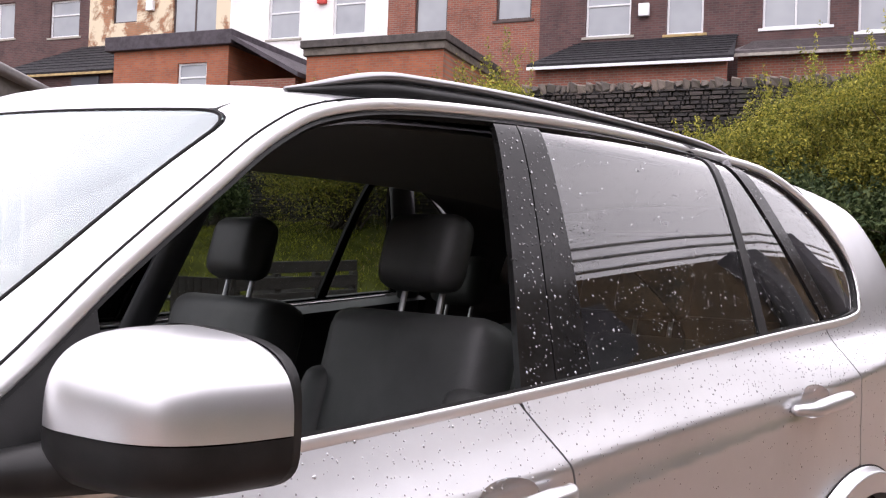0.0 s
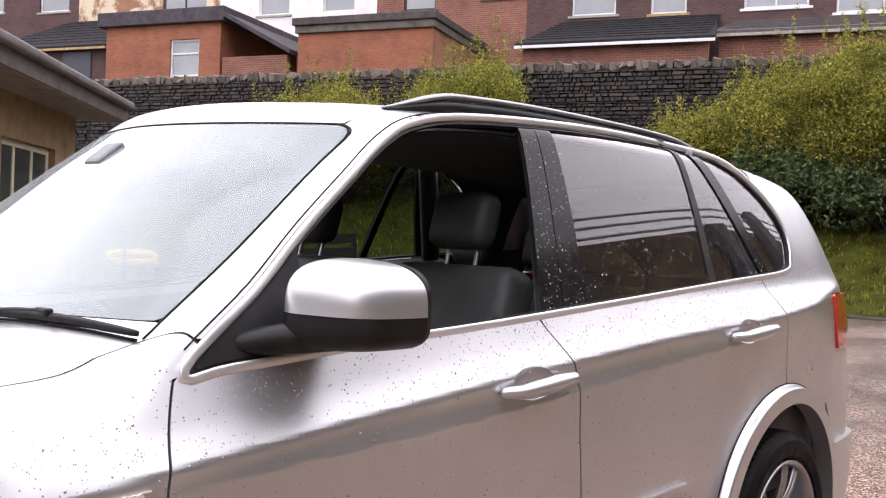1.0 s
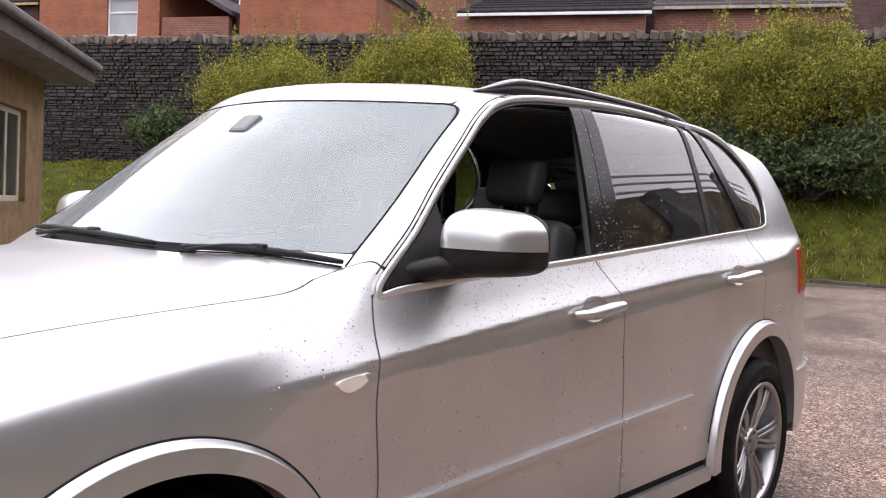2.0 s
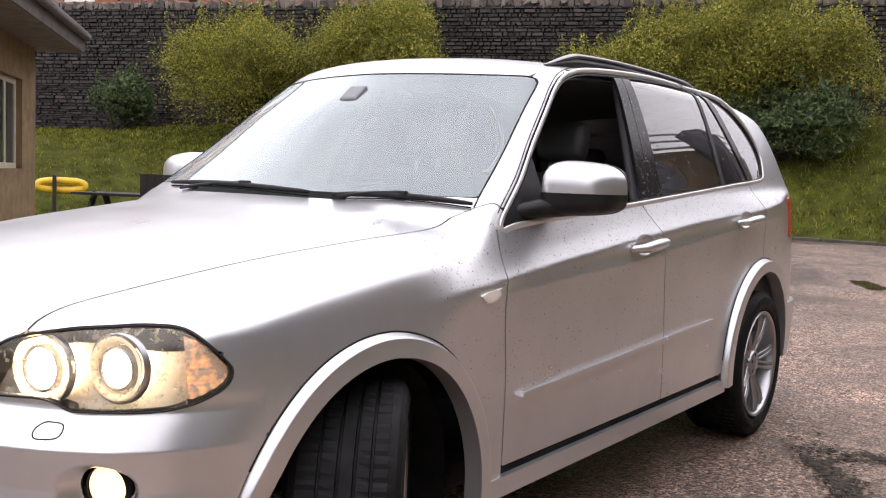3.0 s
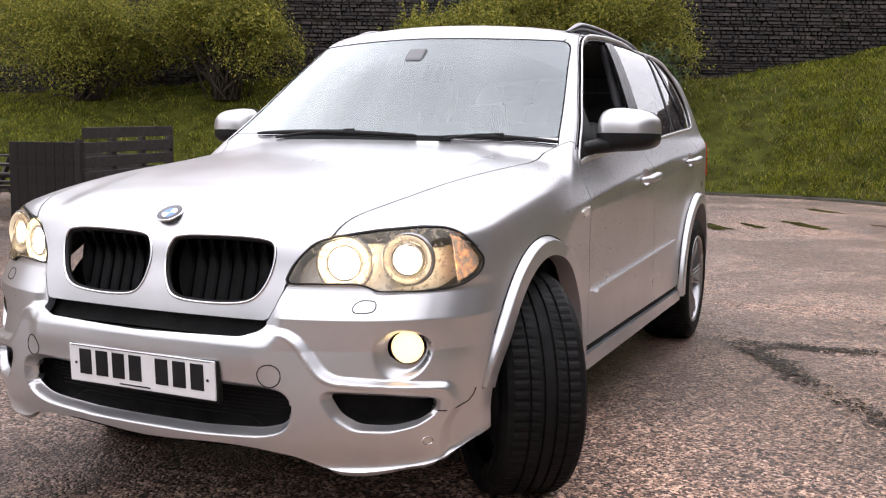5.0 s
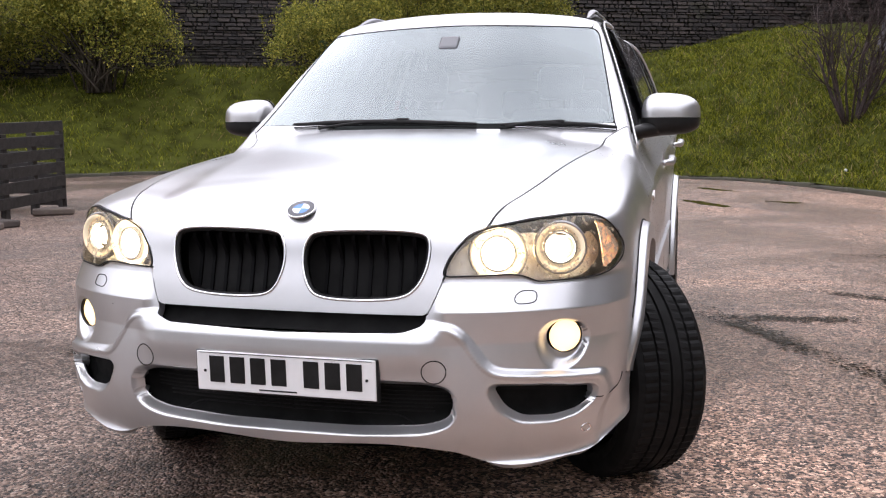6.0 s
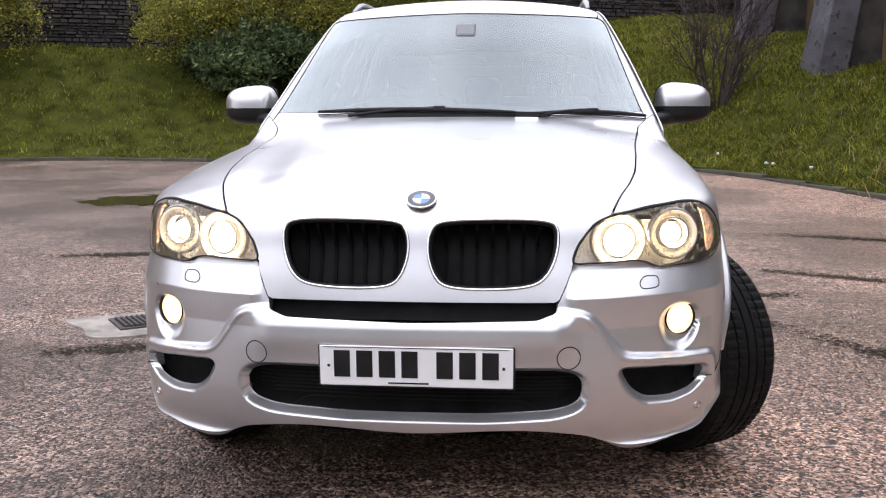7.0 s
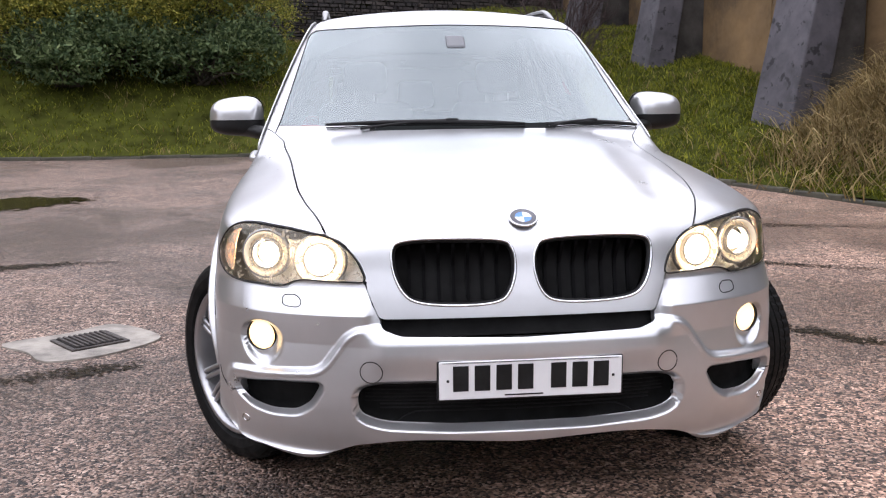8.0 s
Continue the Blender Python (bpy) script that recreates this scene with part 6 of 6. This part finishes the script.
buttress(4.75, 18.6, 2.55, .8, (6.4, 19.0))
buttress(6.9, 4.6, .45, 1.0, (8.7, 5.0))

# ---- drain and puddles ----
drain = tagged(new("drain"), "square iron gully grate in a broken concrete surround", "drain")
drain.matrix_basis = pose(-1.97, .25, .0, 0, 0, 38) @ Matrix.Scale(.86, 4)
part("surround", solid(smooth_loop([(-.36, -.30), (-.05, -.40), (.36, -.28), (.42, 0), (.33, .36), (.02, .31), (-.40, .33), (-.36, 0)], 4), "z", -.02, .012, .0), PALE_CONCRETE, drain)
part("grate_frame", box((.37, .37, .02), (.02, -.02, .014), .004), IRON, drain)
part("gully", box((.31, .31, .006), (.02, -.02, .0245), 0), GAP, drain)
for i in range(9):
    part("grate_bar", box((.018, .32, .014), (.02 - .136 + .034*i, -.02, .029), .003), IRON, drain)


def puddle(x, y, rx, ry, turn, seed, m=None, label="shallow rain puddle on the tarmac", lift=.006):
    """Standing water or a wet stain: a disc of rings that fades out in flecks at its rim."""
    r = np.random.default_rng(seed)
    n, rings = 72, 8
    a = np.linspace(0, 2*math.pi, n, endpoint=False)
    w = np.clip(1 + sum(r.normal(0, .22/k) * np.sin(k*a + r.uniform(0, 6)) for k in range(2, 12)), .45, 1.7)
    c, s = math.cos(radians(turn)), math.sin(radians(turn))
    p, rim = [], []
    for q in np.linspace(.02, 1, rings):
        u, v = rx*w*q*np.cos(a), ry*w*q*np.sin(a)
        px, py = x + c*u - s*v, y + s*u + c*v
        p.append(np.stack([px, py, zg(px, py) + lift], 1))
        rim += [q]*n
    f = [(i*n + k, i*n + (k+1) % n, (i+1)*n + (k+1) % n, (i+1)*n + k) for i in range(rings - 1) for k in range(n)] + [tuple(range(n))[::-1]]
    o = place("puddle", np.concatenate(p), f, m or WATER, None, smooth=False)
    o.data.attributes.new("rim", "FLOAT", "POINT").data.foreach_set("value", rim)
    tagged(o, label, "puddle", "puddles on the tarmac")


STAIN = "dark wet stain soaking the chippings"
puddle(-4.95, 7.3, 1.35, .80, 20, 1)
puddle(-.02, 8.5, .55, .20, -58, 2)
puddle(.45, 8.8, .40, .14, -55, 3)
puddle(1.25, 11.2, .55, .15, -50, 4)
puddle(1.1, 9.1, .62, .18, -55, 5)
puddle(2.2, 9.4, .35, .12, -20, 6)
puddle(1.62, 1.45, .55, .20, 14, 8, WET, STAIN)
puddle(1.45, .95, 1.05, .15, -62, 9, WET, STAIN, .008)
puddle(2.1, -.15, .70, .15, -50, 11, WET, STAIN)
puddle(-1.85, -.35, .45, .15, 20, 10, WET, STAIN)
puddle(-3.3, 2.9, 1.0, .22, 12, 12, WET, STAIN)
puddle(3.4, 4.4, 1.5, .20, -24, 13, WET, STAIN)
puddle(2.6, 2.2, 1.1, .16, -30, 14, WET, STAIN)

# ---- the timber store, tables and the low building ----
store = tagged(new("timber_bin_store"), "dark brown slatted timber screen round a store", "screen")


def slab(name, a, b, z0, z1, thick, m, parent):
    """An upright board between two plan points."""
    a, b = np.array(a, float), np.array(b, float)
    L = np.linalg.norm(b - a)
    o = part(name, box((L, thick, z1 - z0), (0, 0, 0), min(.006, thick/4)), m, parent)
    c = (a + b) / 2
    o.matrix_basis = pose(c[0], c[1], (z0 + z1)/2, 0, 0, math.degrees(math.atan2(b[1] - a[1], b[0] - a[0])))
    return o


A0, B0 = np.array([-7.77, 5.01]), np.array([-8.1, 7.15])
for i in range(6):
    z = .16 + .20*i
    o = slab("slat", A0, B0, z + .06, z + .21, .03, BOARD, store)
    o.matrix_basis = o.matrix_basis @ Matrix.Rotation(radians(-2.2), 4, "Y")
for k in (0, .33, .66, 1.):
    c = A0 + (B0 - A0)*k
    o = part("post", box((.09, .09, 1.15), (0, 0, 0), .006), BOARD, store)
    o.matrix_basis = pose(c[0] - .06, c[1], .60 + .08*k)
C0 = np.array([-8.9, 4.79])
for i in range(8):
    a, b = A0 + (C0 - A0)*i/8, A0 + (C0 - A0)*(i + .97)/8
    slab("upright_board", a, b, .06, 1.13, .03, BOARD, store)
for i in range(6):
    slab("slat", B0, B0 + [-2.1, -.3], .16 + .17*i, .285 + .17*i, .03, BOARD, store)
for x, y, r in ((-7.55, 4.75, 10), (-7.85, 6.55, 40), (-7.6, 5.15, -20)):
    o = tagged(part("stone_flag", box((.55, .35, .09), (0, 0, 0), .02), COPE, None), "pale flat stone flag beside the timber store", "stone", "flags by the store")
    o.matrix_basis = pose(x, y, .045 + float(zg(np.array(x), np.array(y))), 0, 0, r)


def picnic_table(x, y, turn):
    t = tagged(new("picnic_table"), "dark weathered wooden picnic table", "table", "picnic tables")
    t.matrix_basis = pose(x, y, float(zg(np.array(x), np.array(y))), 0, 0, turn)
    for i in range(5):
        part("top_board", box((1.8, .135, .04), (0, -.30 + .15*i, .74), .005), BOARD, t)
    for s in (-1, 1):
        for i in range(2):
            part("seat_board", box((1.8, .13, .04), (0, s*(.66 + .14*i), .44), .005), BOARD, t)
        for e in (-1, 1):
            part("leg", box((.05, .10, .92), (e*.62, s*.36, .37), .005, 2, Matrix.Rotation(radians(s*32), 4, "X")), BOARD, t)
        part("cross_beam", box((.05, 1.6, .09), (s*.57, 0, .40), .005), BOARD, t)
    return t


picnic_table(-10.1, 5.56, 25)
picnic_table(-11.3, 7.6, 10)
ring = tagged(new("yellow_marker"), "yellow plastic ring-shaped marker on a dark post", "marker")
ring.matrix_basis = pose(-14.4, 6.9, float(bank_z(np.array([-14.4]), np.array([6.9]))[0]) + .33, 0, 0, 55)
aa = np.linspace(0, 2*math.pi, 40, endpoint=False)
bar("ring", np.stack([.42*np.sign(np.cos(aa))*np.abs(np.cos(aa))**.7, 0*aa, .22 + .09*np.sign(np.sin(aa))*np.abs(np.sin(aa))**.8], 1), .075, YELLOW, ring, closed=True, sides=10, up=(0, 1, 0))
part("post", box((.07, .07, .95), (-.12, -.10, -.05), .006), BOARD, ring)

hut = tagged(new("low_building"), "single-storey pebbledashed building with wide grey eaves", "building")
P0, U0 = np.array([-9.3, 3.45]), np.array([.752, -.659])
V0 = np.array([-.659, -.752])
hut.matrix_basis = pose(P0[0], P0[1], .0, 0, 0, math.degrees(math.atan2(U0[1], U0[0])))
# local x along the front towards the car park's near end, local -y into the building
def wall_cells(x0, x1, z0, z1, holes, y0, y1):
    """A wall slab with real openings, as one mesh."""
    bm = bmesh.new()
    xs = sorted({x0, x1, *[h[0] for h in holes], *[h[1] for h in holes]})
    zs = sorted({z0, z1, *[h[2] for h in holes], *[h[3] for h in holes]})
    for a, b in zip(xs, xs[1:]):
        for c, d in zip(zs, zs[1:]):
            if any(h[0] <= a and b <= h[1] and h[2] <= c and d <= h[3] for h in holes):
                continue
            vs = [bm.verts.new((x, y, z)) for x in (a, b) for y in (y0, y1) for z in (c, d)]
            for q in ((0, 1, 3, 2), (4, 6, 7, 5), (0, 4, 5, 1), (2, 3, 7, 6), (0, 2, 6, 4), (1, 5, 7, 3)):
                bm.faces.new([vs[i] for i in q])
    bmesh.ops.remove_doubles(bm, verts=bm.verts, dist=.0005)
    same = {}
    for fc in bm.faces:
        same.setdefault(tuple(sorted(v.index for v in fc.verts)), []).append(fc)
    bm.verts.index_update()
    same = {}
    for fc in bm.faces:
        same.setdefault(frozenset(v.index for v in fc.verts), []).append(fc)
    bmesh.ops.delete(bm, geom=[fc for g in same.values() if len(g) > 1 for fc in g], context="FACES_ONLY")
    bmesh.ops.recalc_face_normals(bm, faces=bm.faces)
    return bm


def window(parent, x0, x1, z0, z1, y, frame=None, pane=None, sill=None, bars=1, split=.0, curtain=False):
    """A window in an opening: frame, panes, sill. Faces -y."""
    fr, pn = frame or PVC, pane or PANE
    w = new("window")
    w.parent = parent
    t = .07
    for nm, bx in (("frame", ((x1-x0), .06, t, (x0+x1)/2, z1 - t/2)), ("frame", ((x1-x0), .06, t, (x0+x1)/2, z0 + t/2)), ("frame", (t, .06, z1-z0 - 2*t, x0 + t/2, (z0+z1)/2)), ("frame", (t, .06, z1-z0 - 2*t, x1 - t/2, (z0+z1)/2))):
        part(nm, box(bx[:3], (bx[3], y, bx[4]), .008), fr, w)
    for i in range(1, bars):
        x = x0 + (x1-x0)*i/bars
        part("mullion", box((.06, .055, z1-z0 - 2*t), (x, y, (z0+z1)/2), .006), fr, w)
    if split:
        part("transom", box((x1-x0 - 2*t, .055, .06), ((x0+x1)/2, y, z0 + (z1-z0)*split), .006), fr, w)
    for i in range(bars):
        a, b = x0 + (x1-x0)*i/bars + t/2, x0 + (x1-x0)*(i+1)/bars - t/2
        part("pane", box((b-a, .008, z1-z0 - t), ((a+b)/2, y + .012, (z0+z1)/2), 0), pn, w)
    if curtain:
        part("curtain", box((x1-x0 - .12, .01, z1-z0 - .12), ((x0+x1)/2, y + .10, (z0+z1)/2), 0), CURTAIN, w)
    if sill:
        part("sill", box((x1-x0 + .24, .20, .09), ((x0+x1)/2, y - .06, z0 - .05), .01), sill, w)
    return w


LEN = 4.6
part("front_wall", wall_cells(0, LEN, -.1, 2.75, [(.75, 2.35, 1.15, 2.25)], -.25, 0), HARLING, hut)
part("end_wall", box((.25, 5, 2.85), (.125, -2.75, 1.325), .01), HARLING, hut)
part("far_end_wall", box((.25, 5, 2.85), (LEN - .125, -2.75, 1.325), .01), HARLING, hut)
part("back_wall", box((LEN, .25, 2.85), (LEN/2, -5.1, 1.325), .01), HARLING, hut)
FRAME = plain("cream_window_paint", (.50, .47, .36), .6, .15, 3.)
w = window(hut, .75, 2.35, 1.15, 2.25, -.10, FRAME, mat("dark_pane", (.05, .055, .055), .06), FRAME, 3)
part("roof_slab", box((LEN + .6, 6.1, .16), (LEN/2, -2.55, 2.90), .02), FELT, hut)
part("fascia", box((LEN + .64, .05, .26), (LEN/2, .53, 2.86), .008), plain("weathered_grey_fascia", (.11, .10, .09), .8, .3, 4.), hut)
part("gutter", box((LEN + .6, .11, .09), (LEN/2, .60, 2.94), .03, 3), plain("grey_gutter", (.16, .15, .15), .6, .2, 4.), hut)
part("eaves_board", box((LEN + .5, .55, .02), (LEN/2, .26, 2.73), .004), plain("pale_soffit", (.22, .20, .17), .8, .25, 4.), hut)

# ---- the backs of the terraced houses ----
BRICK_RED = bricks("red_brown_brick", (.27, .085, .05), (.19, .06, .04), (.20, .15, .12))
BRICK_DARK = bricks("dark_brown_brick", (.105, .046, .042), (.066, .032, .032), (.09, .068, .062))
BRICK_ORANGE = bricks("orange_brick", (.36, .108, .045), (.28, .080, .038), (.22, .13, .09))
CREAM = bricks("patched_cream_render", (.30, .13, .06), (.36, .16, .08), (.25, .18, .12), (.66, .57, .41))
RENDER = plain("white_render", (.80, .79, .77), .85, .14, 1.2, .1)
STONE_SILL = plain("stone_sill", (.36, .34, .29), .85, .2, 3.)


def house(s0, s1, base, eaves, m, windows, label, roof=True):
    """One house of the row; x runs along the row, -y looks to the car park."""
    h = tagged(new("terraced_house"), label, "house", "row of terraced houses")
    o = W(s0, 8)
    h.matrix_basis = pose(o[0], o[1], base, 0, 0, ang)
    L = s1 - s0
    holes = [(a - s0, b - s0, z - base, z - base + hh) for a, b, z, hh, *_ in windows]
    part("wall", wall_cells(0, L, 0, eaves - base, holes, 0, .3), m, h)
    part("back_wall", box((L, .3, eaves - base), (L/2, 7.85, (eaves - base)/2), 0), m, h)
    for a, b, z, hh, fr, bars, split, sill in windows:
        window(h, a - s0, b - s0, z - base, z - base + hh, .12, fr, None, sill, bars, split, True)
    e = eaves - base
    for y0, y1, nm in ((-.35, 4.1, "roof"), (8.4, 4.0, "roof")):
        bm = bmesh.new()
        vs = [bm.verts.new(p) for p in ((0, y0, e - .1), (L, y0, e - .1), (L, y1, e + 2.6), (0, y1, e + 2.6), (0, y0, e - .22), (L, y0, e - .22), (L, y1, e + 2.48), (0, y1, e + 2.48))]
        for q in ((0, 1, 2, 3), (7, 6, 5, 4), (0, 4, 5, 1), (1, 5, 6, 2), (2, 6, 7, 3), (3, 7, 4, 0)):
            bm.faces.new([vs[i] for i in q])
        bmesh.ops.recalc_face_normals(bm, faces=bm.faces)
        part(nm, bm, SLATE, h)
    part("gutter", box((L, .11, .10), (L/2, -.38, e - .16), .03), BLACK, h)
    return h


BROWN_PAINT = plain("brown_window_paint", (.06, .04, .035), .6, .2, 3.)
h1 = house(-30, -17.97, 6, 14.6, BRICK_DARK, [(-24.2, -22.24, 10.72, 1.6, PVC, 2, 0, STONE_SILL), (-20.17, -18.52, 10.6, 1.6, PVC, 1, .6, STONE_SILL)], "terraced house of dark brown brick with white windows")
h2 = house(-17.97, -10.79, 6, 14.4, CREAM, [(-16.72, -15.44, 11.0, 1.4, BROWN_PAINT, 1, 0, None), (-13.6, -11.46, 10.35, 1.7, BROWN_PAINT, 2, 0, None)], "terraced house with peeling cream render over brick")
h3 = house(-10.79, -3.84, 6, 14.2, RENDER, [(-8.99, -7.6, 9.88, 1.7, PVC, 1, .6, STONE_SILL), (-6.13, -4.77, 9.87, 1.7, PVC, 1, .7, None)], "white-rendered terraced house with white windows")
h4 = house(-3.84, 1.98, 6, 14.0, BRICK_RED, [(-2.75, -1.48, 9.75, 1.4, BROWN_PAINT, 1, 0, BROWN_PAINT), (.38, 1.66, 10.0, 1.4, BROWN_PAINT, 1, 0, BROWN_PAINT)], "terraced house of red-brown brick with brown windows")
h5 = house(1.98, 8.4, 6, 13.6, BRICK_DARK, [(3.59, 5.11, 9.22, 1.7, PVC, 1, .62, STONE_SILL), (6.28, 7.45, 9.15, 1.6, PVC, 1, 0, TIMBER)], "terraced house of dark brick with pipes")
h6 = house(8.4, 16, 6, 13.4, BRICK_DARK, [(9.25, 11.21, 9.17, 1.6, PVC, 2, 0, PVC), (12.01, 13.4, 8.9, 1.6, PVC, 1, 0, PVC)], "terraced house of dark brick with wide white window")
for h, s, m in ((h1, -18.4 + 30, FELT), (h2, -15.3 + 17.97, PVC), (h5, 2.25 - 1.98, PVC), (h5, 8.2 - 1.98, PVC), (h6, 11.5 - 8.4, PVC)):
    bar("drain_pipe", [(s, -.09, z) for z in np.linspace(.2, 7.6, 6)], .05, m, h, sides=8)
for h, s, z, m in ((h3, -6.6 + 10.79, 5.3, YELLOW and plain("red_box", (.5, .04, .03), .5, .1)), (h5, 5.55 - 1.98, 4.0, PVC), (h2, -14.7 + 17.97, 5.6, PVC)):
    part("wall_box", box((.36, .16, .42), (s, -.08, z), .02), m, h)


def annexe(label, s0, s1, base, top, front, m):
    a = tagged(new("rear_extension"), label, "extension", "rear extensions of the houses")
    o = W(s0, front)
    a.matrix_basis = pose(o[0], o[1], base, 0, 0, ang)
    return a, s1 - s0, top - base, 8 - front


a, L, T, D = annexe("flat-roofed orange brick extension with a small white window", -12.0, -7.2, 5.6, 8.40, 3, None)
part("wall", wall_cells(0, L, 0, T, [(2.75, 3.95, 1.0, 2.28)], 0, .25), BRICK_ORANGE, a)
for x in (.13, L - .13):
    part("flank", box((.25, D - .25, T), (x, .25 + (D - .25)/2, T/2), 0), BRICK_ORANGE, a)
window(a, 2.75, 3.95, 1.0, 2.28, .10, PVC, None, None, 1, .62)
part("roof", box((L + .5, D, .50), (L/2 - .02, D/2 - .2, T + .25), .03), FELT, a)
bm = bmesh.new()
vs = [bm.verts.new(p) for p in ((L + .2, -.2, T + .3), (L + 2.8, -.2, T - 1.05), (L + 2.8, D, T - 1.05), (L + .2, D, T + .3), (L + .2, -.2, T + .15), (L + 2.8, -.2, T - 1.2), (L + 2.8, D, T - 1.2), (L + .2, D, T + .15))]
for q in ((0, 1, 2, 3), (7, 6, 5, 4), (0, 4, 5, 1), (1, 5, 6, 2), (2, 6, 7, 3), (3, 7, 4, 0)):
    bm.faces.new([vs[i] for i in q])
bmesh.ops.recalc_face_normals(bm, faces=bm.faces)
part("lean_to_roof", bm, FELT, a)
part("lean_to_wall", box((2.5, .2, T - 1.2), (L + 1.35, .1, (T - 1.2)/2), 0), BRICK_RED, a)
a, L, T, D = annexe("orange brick extension with a grey flat roof edge", -4.2, .52, 5.6, 7.85, 3, None)
part("wall", box((L, .25, T), (L/2, .125, T/2), 0), BRICK_ORANGE, a)
for x in (.13, L - .13):
    part("flank", box((.25, D - .25, T), (x, .25 + (D - .25)/2, T/2), 0), BRICK_ORANGE, a)
part("roof", box((L + .16, D + .1, .24), (L/2, D/2 - .06, T + .12), .02), plain("grey_roof_edge", (.14, .12, .10), .85, .4, 3.), a)
part("coping", box((L + .3, D + .2, .24), (L/2, D/2 - .10, T + .36), .02), plain("dark_coping", (.07, .06, .055), .85, .4, 3.), a)


def porch(label, s0, s1, front, eave, ridge, m, fascia, wall):
    a, L, T, D = annexe(label, s0, s1, 5.6, eave, front, None)
    bm = bmesh.new()
    zt = ridge - 5.6
    vs = [bm.verts.new(p) for p in ((-.2, -.25, T), (L + .2, -.25, T), (L - .1, D, zt), (.3, D, zt), (-.2, -.25, T - .1), (L + .2, -.25, T - .1), (L - .1, D, zt - .1), (.3, D, zt - .1))]
    for q in ((0, 1, 2, 3), (7, 6, 5, 4), (0, 4, 5, 1), (1, 5, 6, 2), (2, 6, 7, 3), (3, 7, 4, 0)):
        bm.faces.new([vs[i] for i in q])
    bmesh.ops.recalc_face_normals(bm, faces=bm.faces)
    part("roof", bm, m, a)
    for i in range(1, 9):
        k = i / 9
        part("slate_course", box((L - .2*k, .03, .022), (L/2 + .1*k, -.25 + (D + .25)*k, T + (zt - T)*k + .012), 0), m, a)
    part("fascia", box((L + .4, .04, .09), (L/2, -.27, T - .13), .005), fascia, a)
    part("wall", box((L, .22, T - .1), (L/2, .11, (T - .1)/2), 0), wall, a)
    return a


porch("lean-to with a dark slate roof and white fascia", 3.1, 8.6, 4, 7.42, 9.05, SLATE, PVC, BRICK_RED)
porch("lean-to with an old stone-slate roof", 8.8, 14, 5, 7.75, 8.8, stone("stone_slate", (.075, .062, .065), (.12, .10, .10), 4.), PALE_CONCRETE, BRICK_RED)
a = porch("old lean-to with slate roof and a yellow board", -18.6, -12.9, 4, 8.05, 10.1, SLATE, TIMBER, BRICK_DARK)
part("dark_door", box((1.3, .06, 1.9), (4.4, -.02, 1.3), .01), mat("blue_grey_door", (.05, .055, .07), .5), a)
